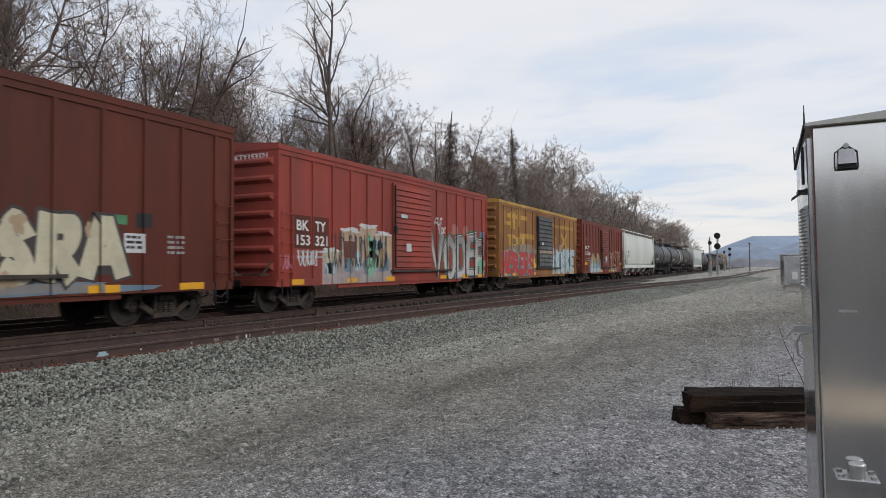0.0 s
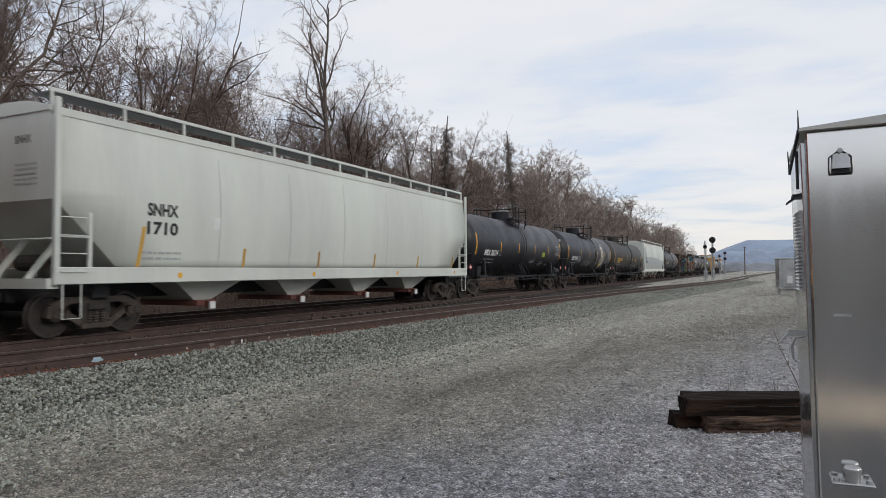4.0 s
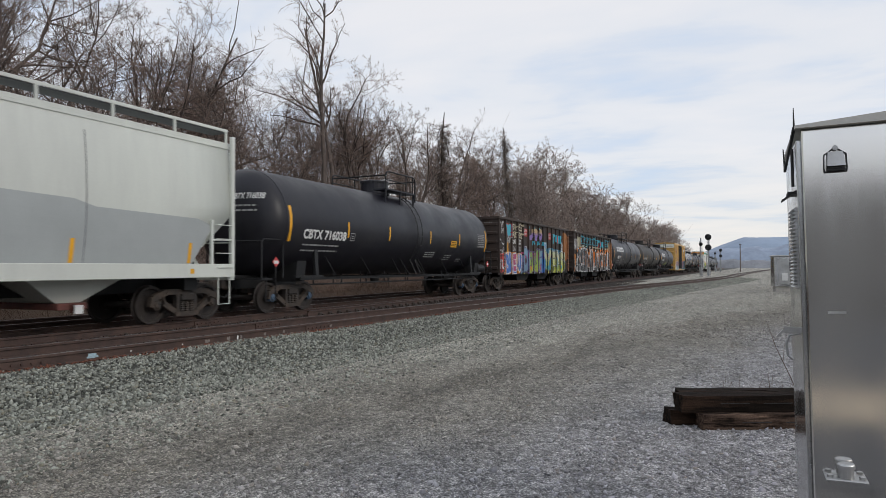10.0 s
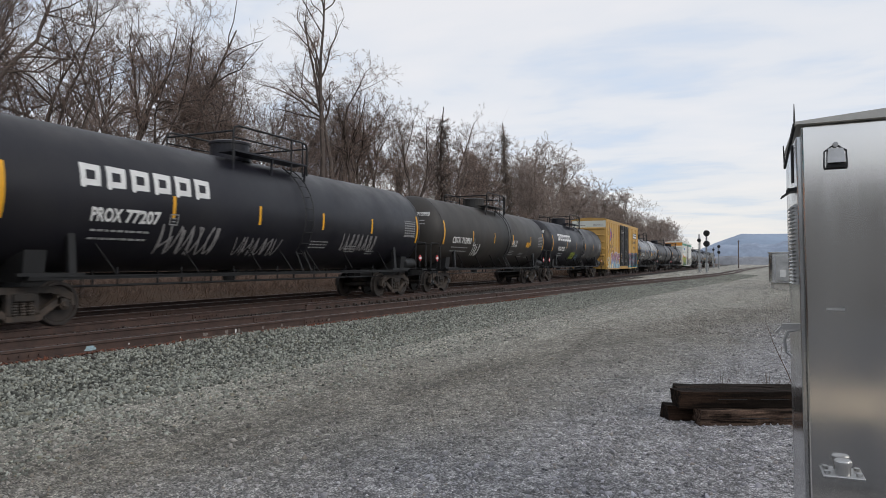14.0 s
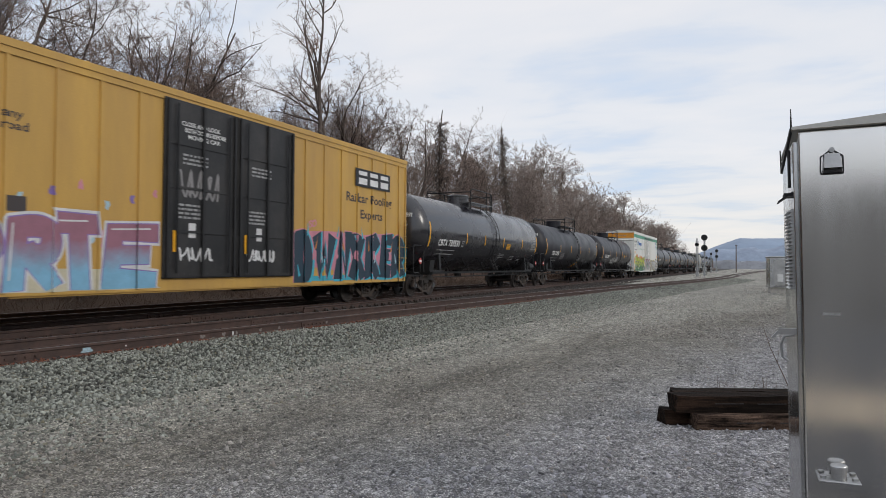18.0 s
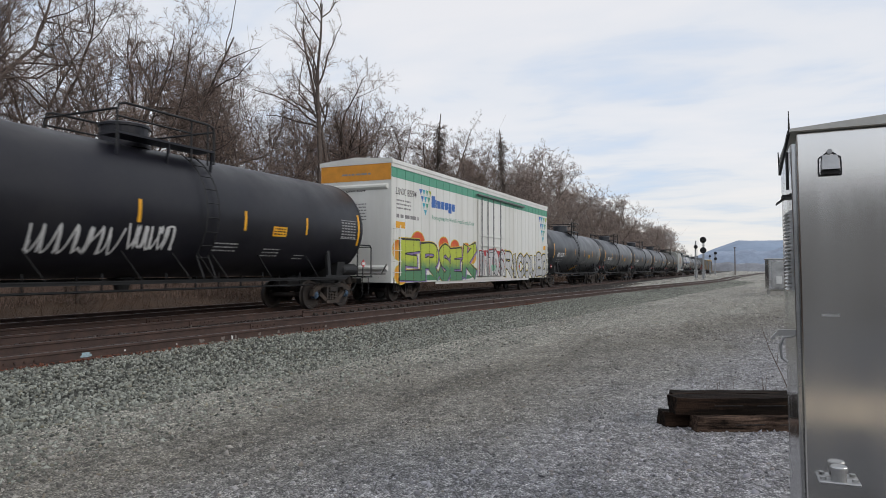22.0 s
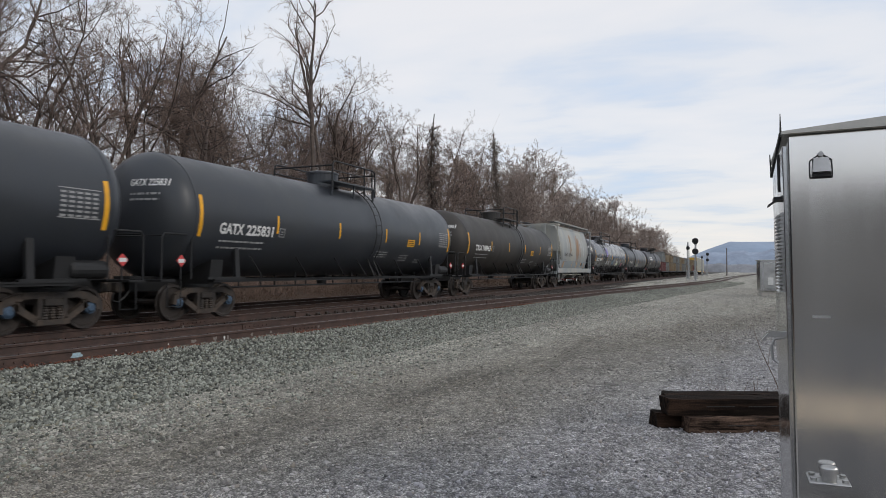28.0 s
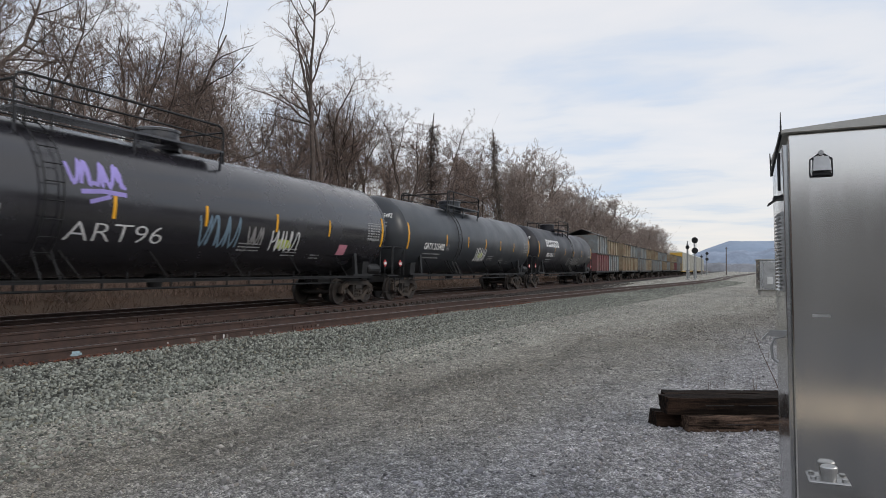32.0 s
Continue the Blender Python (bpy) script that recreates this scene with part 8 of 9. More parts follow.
rect_on(b, r, x, 0.82, 0.98, 0.28, 1.25, "g_blue", 0.0115, "graffiti", "blue sprayed bar")
piece(b, r, x, "YES", 1.1, 0.98, 5.2, 1.45, [(0.16, "g_white", 0.03, 0.02), (0.08, "g_black", 0, 0), (0.0, "g_lime_pale", 0, 0)], 0.27, 0.007, 9, [1.15, 1, 1], shine="g_white", floor=0.94)
for i, (u, v, c) in enumerate(((2.0, 1.3, "g_cyan"), (2.5, 1.9, "g_tan"), (3.6, 1.25, "g_black"), (4.7, 1.3, "g_green"), (5.6, 1.35, "g_cyan"), (-1.5, 1.25, "g_orange"), (0.45, 1.25, "g_magenta"))):
    patch(b, r, x, u, v, 0.32, 0.3, 95 + i, c, 0.0135, 0.5)
patch(b, r, x, -6.75, 1.6, 0.95, 1.2, 104, "g_red", 0.004, 0.12)
piece(b, r, x, "TU", -7.2, 1.2, 0.95, 0.55, [(0.05, "g_red", 0, 0), (0.0, "g_white", 0, 0)], 0.24, 0.006, 10)
for pts in ([(-7.05, 3.75), (-7.15, 3.2), (-6.85, 2.75), (-6.45, 2.6), (-6.35, 3.0), (-6.5, 3.45), (-6.75, 3.2), (-6.7, 3.75), (-6.45, 3.8)], [(-7.0, 2.4), (-7.1, 2.1), (-6.8, 2.35), (-6.75, 2.05), (-6.5, 2.4), (-6.4, 2.1)], [(-6.9, 3.8), (-6.75, 3.5), (-6.6, 3.85)]):
    lay("graffiti", brush_bm([curve_through(pts)], 0.055), M["g_white"], b, 0, 0, side_surf(x, 0.006), 0, r, 0, "white sprayed outline")
patch(b, r, x, -5.72, 3.55, 0.95, 0.5, 97, "g_red", 0.004, 0.2)
piece(b, r, x, "TUE", -6.2, 3.05, 1.0, 0.68, [(0.05, "g_red", 0, 0), (0.0, "g_cyan", 0, 0)], 0.30, 0.006, 11)
scribble(b, side_surf(x, 0.006), "JAV", -6.0, 2.7, 0.7, 0.32, "g_white", 0.045, r)
scribble(b, side_surf(x, 0.006), "STAY", -5.1, 3.45, 0.85, 0.32, "g_cream", 0.045, r)
scribble(b, side_surf(x, 0.006), "TRUE", -5.1, 3.05, 0.85, 0.3, "g_cream", 0.045, r)
scribble(b, side_surf(x, 0.006), "WEZ", -4.05, 3.48, 0.85, 0.3, "g_cream", 0.055, r)
scribble(b, side_surf(x, 0.006), "JOEZ", -4.05, 3.04, 0.85, 0.26, "g_cream", 0.045, r)
lay("graffiti", brush_bm([curve_through([(-4.05, 3.25), (-3.7, 3.2), (-3.2, 3.3)])], 0.045), M["g_cream"], b, 0, 0, side_surf(x, 0.006), 0, r, 0, "sprayed underline")
lay("graffiti", scrawl_bm(0.5, 0.4, 98, 0.05, 3), M["g_white"], b, -2.85, 2.2, side_surf(x, 0.006), 0, r)
for i, (u, ww) in enumerate(((-1.55, 0.95), (-0.5, 0.95), (0.5, 0.9))):
    piece(b, r, x, "UQD"[i], u - 0.47, 3.05, ww, 0.72, [(0.05, "g_black", 0, 0), (0.0, "g_purple_tan", 0, 0)], 0.42, 0.005, 12 + i)
    for j, (du, dv) in enumerate(((0.42, -0.42), (0.52, -0.52), (-0.45, 0.45), (0.36, -0.55))):
        patch(b, r, x, u + du, 3.3 + dv, 0.16, 0.16, 108 + 4 * i + j, "g_cyan", 0.009, 0.1)
for u, v in ((-2.85, 3.18), (2.35, 3.15)):
    rect_on(b, r, x, u, v, 0.62, 0.46, "g_red", 0.005, "notice", "red notice")
    words_on(b, r, x, "DO NOT", u + 0.04, v + 0.27, 0.13, 0.54, "g_white", 0.008, 0.03)
    words_on(b, r, x, "TAMP", u + 0.09, v + 0.07, 0.13, 0.44, "g_white", 0.008, 0.03)
rect_on(b, r, x, 1.3, 2.55, 0.62, 0.40, "g_light", 0.005, "notice", "pale blue notice")
patch(b, r, x, 1.6, 2.72, 0.25, 0.25, 119, "g_blue", 0.007, 0.3)
piece(b, r, x, "TUE", 3.2, 2.95, 2.5, 0.62, [(0.0, "g_cyan", 0, 0)], 0.30, 0.005, 15, [0.9, 1, 0.9])
patch(b, r, x, 4.6, 3.2, 0.5, 0.5, 120, "g_red", 0.009, 0.3)
lay("graffiti", scrawl_bm(0.6, 0.7, 121, 0.05, 3), M["g_white"], b, 5.35, 2.4, side_surf(x, 0.006), 0, r)
patch(b, r, x, 6.85, 2.75, 0.9, 2.2, 122, "rust_orange", 0.003, 0.1)
rect_on(b, r, x, 6.1, 2.3, 0.5, 1.5, "rust_orange", 0.0028, "stain", "orange-brown rusty panel")
words_on(b, r, x, "RM", -5.0, 2.66, 0.28, 0.55, bold=0.03)
words_on(b, r, x, "LX", -3.95, 2.66, 0.28, 0.5, bold=0.03)
words_on(b, r, x, "106", -5.05, 2.26, 0.27, 0.62, "faded_mark", bold=0.03)
words_on(b, r, x, "58", -4.0, 2.26, 0.27, 0.48, "faded_mark", bold=0.03)
for k in range(13):
    rect_on(b, [], x, -6.31 + 1.036 * k, 0.925, 0.13, 0.16 + 0.05 * (k % 3), ("g_slate_fade", "g_white", "g_black", "g_lime_pale", "g_blue")[k % 5], 0.093, "graffiti", "paint run on a side post")
rect_on(b, [], x, -6.1, 2.0, 0.14, 0.7, "yellow_mark", 0.1)
lay("lettering", text_bm("RMLX 10658", 0.15, 0.02, 1.1), M["faded_mark"], t, 0.1, 3.62, end_surf(-h, 0.01))
lay("graffiti", scrawl_bm(1.0, 0.4, 140, 0.03, 5), M["g_grey"], t, -1.2, 3.3, end_surf(-h, 0.08))
enter(t, 181.70, 194.15)

t, b, r, x, h = gondola(12.57, 1.1, 4.06, "black gondola with big black and white letters on orange", "gondola_black")
patch(b, r, x, 0.4, 1.95, 13.2, 1.45, 151, "g_orange_fade", 0.003, 0.06)
for i in range(12):
    patch(b, r, x, -5.9 + 1.06 * i, 2.62 + 0.1 * (i % 3), 0.95, 0.42, 152 + i, "g_orange_fade", 0.0042, 0.4)
for i in range(9):
    patch(b, r, x, -5.5 + 1.3 * i, 2.98, 0.7, 0.14, 300 + i, "g_cream", 0.0034, 0.5)
patch(b, r, x, -6.85, 1.75, 0.95, 1.5, 166, "g_orange", 0.005, 0.2)
scribble(b, side_surf(x, 0.008), "SU", -7.2, 1.3, 0.8, 0.55, "g_white", 0.14, r)
scribble(b, side_surf(x, 0.0105), "SU", -7.2, 1.3, 0.8, 0.55, "g_black", 0.07, r)
piece(b, r, x, "SEGMB", -6.3, 0.92, 6.0, 1.72, [(0.22, "g_white", 0, 0), (0.0, "g_black", 0, 0)], 0.29, 0.006, 16, [0.95, 0.95, 1.05, 1.5, 0.75], floor=0.94)
piece(b, r, x, "AVON!!", -0.05, 0.92, 6.6, 1.65, [(0.22, "g_white", 0, 0), (0.0, "g_black", 0, 0)], 0.27, 0.006, 17, [1.1, 1.05, 1.05, 1.2, 0.6, 0.6], floor=0.94)
for k in range(13):
    rect_on(b, [], x, -6.38 + 1.046 * k, 0.925, 0.13, 0.2, ("g_black", "g_white", "g_black")[k % 3], 0.093, "graffiti", "paint run on a side post")
lay("graffiti", scrawl_bm(0.9, 0.9, 201, 0.055, 4), M["g_white"], b, -7.25, 2.65, side_surf(x, 0.006), 0, r)
lay("graffiti", scrawl_bm(0.9, 0.9, 202, 0.055, 4), M["g_cream"], b, -6.2, 2.85, side_surf(x, 0.006), 0, r)
for i, (tx, u) in enumerate((("WEZ", -5.15), ("NEH", -4.1), ("MIO", -3.05), ("LES", -2.0), ("SOZ", -0.95), ("WES", 0.1), ("EZ", 4.35), ("SE", 5.35))):
    scribble(b, side_surf(x, 0.006), tx, u, 3.38, 0.85, 0.36, "g_cyan", 0.055, r)
    lay("graffiti", brush_bm([curve_through([(u, 3.2), (u + 0.4, 3.26), (u + 0.9, 3.18)])], 0.05), M["g_cyan"], b, 0, 0, side_surf(x, 0.006), 0, r, 0, "sprayed underline")
    if i in (1, 2, 4, 5):
        lay("graffiti", scrawl_bm(0.5, 0.3, 203 + i, 0.045, 2), M["g_cyan" if i < 4 else "g_grey"], b, u + 0.15, 2.85, side_surf(x, 0.006), 0, r)
for u in (1.55, 2.6, 3.6):
    patch(b, r, x, u, 3.3, 0.85, 0.62, int(u * 100), "g_red", 0.004, 0.2)
piece(b, r, x, "TUE", 1.15, 3.0, 2.95, 0.62, [(0.0, "g_cyan", 0, 0)], 0.32, 0.006, 18)
patch(b, r, x, 6.25, 3.2, 0.5, 1.0, 219, "g_tan", 0.003, 0.2)
patch(b, r, x, 7.2, 2.3, 0.8, 2.6, 216, "rust_orange", 0.004, 0.08)
lay("lettering", text_bm("RMLX 10691", 0.15, 0.02, 1.1), M["faded_mark"], t, 0.1, 3.62, end_surf(-h, 0.01))
lay("graffiti", scrawl_bm(0.9, 0.4, 217, 0.03, 4), M["g_grey"], t, -0.3, 1.75, end_surf(-h, 0.08))
enter(t, 198.05, 210.62)


# tank cars with a white maker's band: drawn as plain blocks
def maker_blocks(sh, S, u, v, n, w, hgt):
    for k in range(n):
        bm = brush_bm([[(w * 0.15, 0), (w * 0.2, hgt * 0.88), (w * 0.85, hgt * 0.84), (w * 0.78, hgt * 0.12), (w * 0.3, hgt * 0.12)]], w * 0.24)
        lay("maker_mark", bm, M["white_mark"], sh, u + k * w * 1.14, v, S, 0.08, label="white block of the maker's mark")


t, sh, S, h, hd, L = tank_car(14.94, "tank_black", "black tank car with a white maker's mark and sprayed tags", mark="PROX 77207", mark_at=(-6.4, 2.18), mark_w=1.75, ladder_y=0.88, dome=-0.7, stripes=(-4.27, -1.25, 1.74, 4.72), notice=None, seed=35)
maker_blocks(sh, S, -6.7, 2.9, 6, 0.54, 0.44)
tag_on(sh, S, -4.6, 1.5, 2.0, 0.7, 221, "g_grey", 0.05, 6)
tag_on(sh, S, -1.9, 1.5, 1.8, 0.5, 222, "g_grey", 0.03, 7)
tag_on(sh, S, 3.0, 1.7, 2.2, 0.6, 223, "g_grey", 0.035, 7)
enter(t, 214.13, 229.07)
t, sh, S, h, hd, L = tank_car(13.79, "tank_dusty", "weathered black-brown tank car with faint stencils", mark="CBTX 715993", mark_at=(-6.71, 2.22), mark_w=2.2, ladder_y=0.83, dome=-0.3, stripes=(-4.3, -1.31, 1.7, 5.0), notice=4.2, cap="cap_grey", seed=36)
tag_on(sh, S, -4.2, 1.65, 1.0, 0.6, 224, "g_white", 0.04, 4)
tag_on(sh, S, 1.6, 2.2, 0.9, 0.4, 225, "g_white", 0.03, 4)
enter(t, 233.31, 247.10)
t, sh, S, h, hd, L = tank_car(14.62, "tank_black", "black tank car with a white maker's mark and a lime tag", mark="PROX 77263", mark_at=(-6.58, 2.18), mark_w=1.7, ladder_y=0.79, dome=-0.73, stripes=(-4.27, -1.27, 1.7, 4.71), notice=None, seed=37)
maker_blocks(sh, S, -6.7, 2.9, 6, 0.54, 0.44)
tag_on(sh, S, -2.6, 1.6, 1.2, 0.5, 226, "g_lime", 0.06, 5)
tag_on(sh, S, -0.9, 1.5, 0.6, 0.5, 227, "g_slate", 0.04, 3)
enter(t, 251.10, 265.72)

# yellow high-cube boxcar with black plug doors
t, b, r, x, h = boxcar(14.95, 2.07, 5.54, "ttx_yellow", "ttx_yellow", 7, (-2.5, 2.4), "tall yellow boxcar with black double doors and graffiti", W=3.2, end_ribs=6, rib_h=0.04, rib_w=0.07, draft=0.77, skirt=0.70, end_top=1.35)
for u0, u1 in ((-2.45, -0.07), (-0.03, 2.35)):
    bm = bmesh.new()
    box(bm, x + 0.01, x + 0.075, u0, u1, 0.98, 5.20, bevel=0.01)
    d = part("plug_door", bm, M["door_black"], b, "black plug door")
    for k in range(4):
        bm = bmesh.new()
        z = 1.02 + 1.04 * k
        for a in ((u0 + 0.05, u1 - 0.05, z, z + 0.06), (u0 + 0.05, u0 + 0.12, z, z + 1.0), (u1 - 0.12, u1 - 0.05, z, z + 1.0)):
            box(bm, x + 0.075, x + 0.10, a[0], a[1], a[2], a[3])
        part("door_frame", bm, M["door_black"], d)
    for u in (u0 + 0.05, u1 - 0.13, (u0 + u1) / 2 - 0.04):
        bm = bmesh.new()
        box(bm, x + 0.0995, x + 0.135, u, u + 0.08, 1.0, 5.18, bevel=0.008)
        part("door_stile", bm, M["black_iron"], d)
    for u in (u0 + 0.35, u1 - 0.3):
        bm = bmesh.new()
        rod(bm, [(x + 0.13, u, 1.1), (x + 0.13, u, 5.1)], 0.025, 6)
        part("locking_bar", bm, M["black_iron"], d)
    bars_on(d, [], x, u0 + 0.55, 3.9, 0.8, 3, 0.05, 0.1, int(u0 * 10), "faded_mark", 0.078)
    bars_on(d, [], x, u0 + 0.4, 2.7, 0.7, 4, 0.05, 0.1, int(u0 * 10) + 1, "faded_mark", 0.078)
    rect_on(d, [], x, u0 + 0.75, 1.95, 0.22, 0.35, "g_white", 0.078, "notice")
    rect_on(d, [], x, u0 + 0.25, 1.6, 0.12, 0.5, "yellow_mark", 0.102)
    lay("graffiti", scrawl_bm(1.2, 0.3, int(u0 * 7) + 230, 0.05, 5), M["g_white"], d, u0 + 0.4, 1.4, side_surf(x, 0.08), 0)
lay("graffiti", scrawl_bm(1.2, 0.7, 233, 0.06, 4), M["g_grey"], d, -1.9, 2.9, side_surf(x, 0.08), 0)
for i, wd in enumerate(("CLOSE AND LOCK", "BOTH DOORS BEFORE", "MOVING CAR")):
    words_on(b, [], x, wd, -1.95 + 0.1 * i, 4.62 - 0.15 * i, 0.10, 1.25 - 0.2 * (i == 2) + 0.1 * (i == 1), "white_mark", 0.079)
for pts, col, o in (([(-7.9, 4.7), (-7.1, 3.95), (-6.35, 3.25)], "g_red", 0.001), ([(-7.9, 3.45), (-7.2, 3.9), (-6.35, 4.5)], "g_red", 0.0), ([(-7.85, 4.95), (-7.25, 4.45), (-6.9, 3.9), (-6.4, 2.95)], "g_blue", 0.003), ([(-7.9, 3.1), (-7.2, 3.5), (-6.95, 4.1), (-6.4, 4.75)], "g_blue", 0.002)):
    lay("painted_cross", stroke_bm([(-7.15 + 0.8 * (a + 7.15), 4.0 + 0.85 * (c - 3.95)) for a, c in pts], 0.17), M[col], b, -0.1, 0, side_surf(x, 0.004 + o), 0, r, label="red and blue crossing bars")
words_on(b, r, x, "next", -8.75, 4.2, 0.16, 0.5, "g_char")
words_on(b, r, x, "load", -8.7, 3.95, 0.16, 0.5, "g_char")
words_on(b, r, x, "any", -6.1, 4.0, 0.16, 0.4, "g_char")
words_on(b, r, x, "road", -6.1, 3.78, 0.16, 0.5, "g_char")
words_on(b, r, x, "TB", -7.75, 2.75, 0.28, 0.62, "g_char")
words_on(b, r, x, "OX", -6.85, 2.75, 0.28, 0.62, "g_char")
for i, (s_, u) in enumerate((("6", -8.5), ("71", -7.75), ("34", -6.85), ("1", -5.95))):
    words_on(b, r, x, s_, u, 2.28, 0.28, 0.26 * len(s_) + 0.02, "g_char")
for u, v, w, hh, sd, c in ((-8.4, 1.5, 1.4, 0.8, 240, "g_cream"), (-5.6, 0.98, 6.6, 0.5, 241, "g_cream"), (-5.8, 1.75, 1.6, 0.6, 242, "g_grey"), (-3.4, 1.75, 1.4, 0.7, 243, "g_pink"), (-4.4, 1.95, 0.6, 0.5, 244, "g_light")):
    patch(b, r, x, u, v, w, hh, sd, c, 0.003, 0.2)
piece(b, r, x, "PRTE", -7.1, 0.72, 4.55, 1.5, [(0.16, "g_white", 0, 0), (0.05, "g_purple", 0, 0), (0.0, "g_blue_pink", 0, 0)], 0.27, 0.005, 19, [1, 1, 0.9, 1.3], shine="g_white")
for i in range(9):
    patch(b, r, x, -7.6 + 0.62 * i, 2.55 + 0.18 * (i % 3), 0.12, 0.2, 320 + i, ("g_light", "g_purple", "g_pink")[i % 3], 0.004, 0.4)
rect_on(b, r, x, -8.85, 1.42, 0.55, 0.3, "yellow_mark", 0.006, "notice", "yellow notice plate")
bars_on(b, r, x, -8.8, 1.6, 0.45, 2, 0.05, 0.09, 245, "g_char", 0.008)
patch(b, r, x, 6.0, 1.75, 6.6, 1.55, 246, "g_pink", 0.003, 0.15)
patch(b, r, x, 6.0, 0.90, 6.6, 0.2, 247, "g_cyan", 0.004, 0.1)
piece(b, r, x, "DWNXKER", 2.5, 0.78, 6.9, 1.62, [(0.10, "g_cyan", 0.06, -0.05), (0.04, "g_pink", -0.02, 0.02), (0.0, "g_ink", 0, 0)], 0.28, 0.006, 20, [0.9, 1.2, 0.9, 1, 1, 0.9, 1])
for i in range(16):
    u, v = 2.7 + 0.4 * i, 0.95 + 0.42 * (i * 7 % 4)
    lay("graffiti", poly_bm([(u, v), (u + 0.1, v + 0.05), (u + 0.05 + 0.12 * (i % 3 - 1), v + 0.42)]), M[("g_cyan", "g_cyan", "g_orange", "g_light")[i % 4]], b, 0, 0, side_surf(x, 0.0125 + 0.0003 * (i % 2)), 0, r, 0, "sharp bright painted highlight")
scribble(b, side_surf(x, 0.006), "SO", 3.2, 2.5, 0.35, 0.2, "g_pink", 0.04, r)
for i in range(5):
    patch(b, r, x, 3.5 + 1.2 * i, 1.65, 0.22, 0.35, 250 + i, "g_pink", 0.012, 0.4)
bm = bmesh.new()
flat(bm, 0, 2.4, 0, 0.62)
pl = lay("maker_mark", bm, M["g_black"], b, 5.8, 4.05, side_surf(x, 0.045), 0, [], 0, "black plate with white block shapes")
bm = bmesh.new()
for u in (0.2, 0.95, 1.7):
    flat(bm, u, u + 0.55, 0.40, 0.54)
    flat(bm, u, u + 0.55, 0.08, 0.30)
lay("maker_mark", bm, M["white_mark"], pl, 5.8, 4.05, side_surf(x, 0.049))
words_on(b, r, x, "Railcar Pooling", 5.3, 3.5, 0.30, 3.1, "g_char")
words_on(b, r, x, "Experts", 6.2, 2.95, 0.30, 1.5, "g_char")
bm = bmesh.new()
flat(bm, -1.58, 1.58, 4.62, 5.27)
lay("end_panel", bm, M["hopper_white"], b, 0, 0, end_surf(-h, 0.01))
lay("stencil", bars_bm(0.9, 1, 0.07, 0.2, 256), M["g_grey"], b, -1.2, 4.8, end_surf(-h, 0.013))
lay("lettering", text_bm("TBOX 671341", 0.12, 0.02, 0.9), M["g_grey"], b, 0.4, 4.8, end_surf(-h, 0.013))
enter(t, 270.80, 285.75)

t, sh, S, h, hd, L = tank_car(13.89, "tank_gloss", "black tank car with crisp white numbers and a dome", mark="CBTX 739591", R=1.7, zc=2.78, mark_at=(-6.79, 2.2), mark_w=2.3, ladder_y=0.37, dome=-0.9, stripes=(-3.64, -1.22, 1.6, 4.87), notice=2.14, cap="cap_grey", seed=38)
enter(t, 290.68, 304.57)
t, sh, S, h, hd, L = tank_car(14.6, "tank_black", "black tank car with white numbers and a yellow panel", mark="CTCX 302938", mark_at=(-6.62, 2.1), mark_w=1.85, ladder_y=0.82, dome=-0.65, stripes=(-4.49, -1.33, 1.77, 4.84), notice=None, cap="cap_grey", panel=True, seed=39)
tag_on(sh, S, -4.2, 1.8, 1.0, 0.5, 261, "g_grey", 0.05, 4)
enter(t, 308.90, 323.50)
t, sh, S, h, hd, L = tank_car(14.49, "tank_black", "black tank car with two silver sprayed tags", mark="TILX 730390", mark_at=(-6.91, 2.15), mark_w=2.05, ladder_y=1.0, dome=-0.25, stripes=(-4.37, -1.14, 2.3, 5.04), notice=3.47, cap="cap_blue", seed=40)
tag_on(sh, S, -3.57, 1.6, 2.1, 0.6, 262, "g_white", 0.045, 7)
tag_on(sh, S, -1.26, 1.75, 1.35, 0.55, 263, "g_white", 0.05, 5)
enter(t, 327.94, 342.43)

# white refrigerator car
t, b, r, x, h = boxcar(16.67, 2.48, 5.62, "reefer_white", "reefer_white", 12, (-2.0, 1.87), "white refrigerator boxcar with a green band and green graffiti", W=3.2, end_ribs=2, rib_h=0.012, rib_w=0.05, draft=0.1, end_top=1.5, name="refrigerator_car")
rect_on(b, r, x, -h, 4.83, 2 * h, 0.40, "reefer_green", 0.004, "painted_band", "green band under the roof")
bm = bmesh.new()
box(bm, x + 0.02, x + 0.09, -2.0, 1.87, 0.95, 4.8, bevel=0.012)
d = part("plug_door", bm, M["reefer_white"], b, "white insulated plug door")
for u in (-1.6, -0.75, 0.1, 1.2):
    bm = bmesh.new()
    rod(bm, [(x + 0.13, u, 0.95), (x + 0.13, u, 4.95)], 0.025, 6)
    part("locking_bar", bm, M["grey_iron"], d)
for z in (2.5, 3.0):
    bm = bmesh.new()
    bar(bm, (x + 0.12, -1.9, z), (x + 0.12, 1.8, z), 0.04, 0.05)
    part("door_bar", bm, M["reefer_white"], d)
bm = bmesh.new()
box(bm, x + 0.02, x + 0.16, -2.1, 5.4, 5.0, 5.07)
part("door_track", bm, M["grey_iron"], b)
bm = bmesh.new()
flat(bm, -1.59, 1.59, 4.72, 5.355)
lay("end_panel", bm, M["reefer_orange"], b, 0, 0, end_surf(-h, 0.01))
lay("stencil", bars_bm(1.3, 1, 0.07, 0.2, 270), M["g_grey"], b, -0.6, 4.95, end_surf(-h, 0.013))
lay("lettering", text_bm("LINX 8594", 0.13, 0.02, 0.85), M["g_char"], b, -0.4, 4.3, end_surf(-h, 0.01))
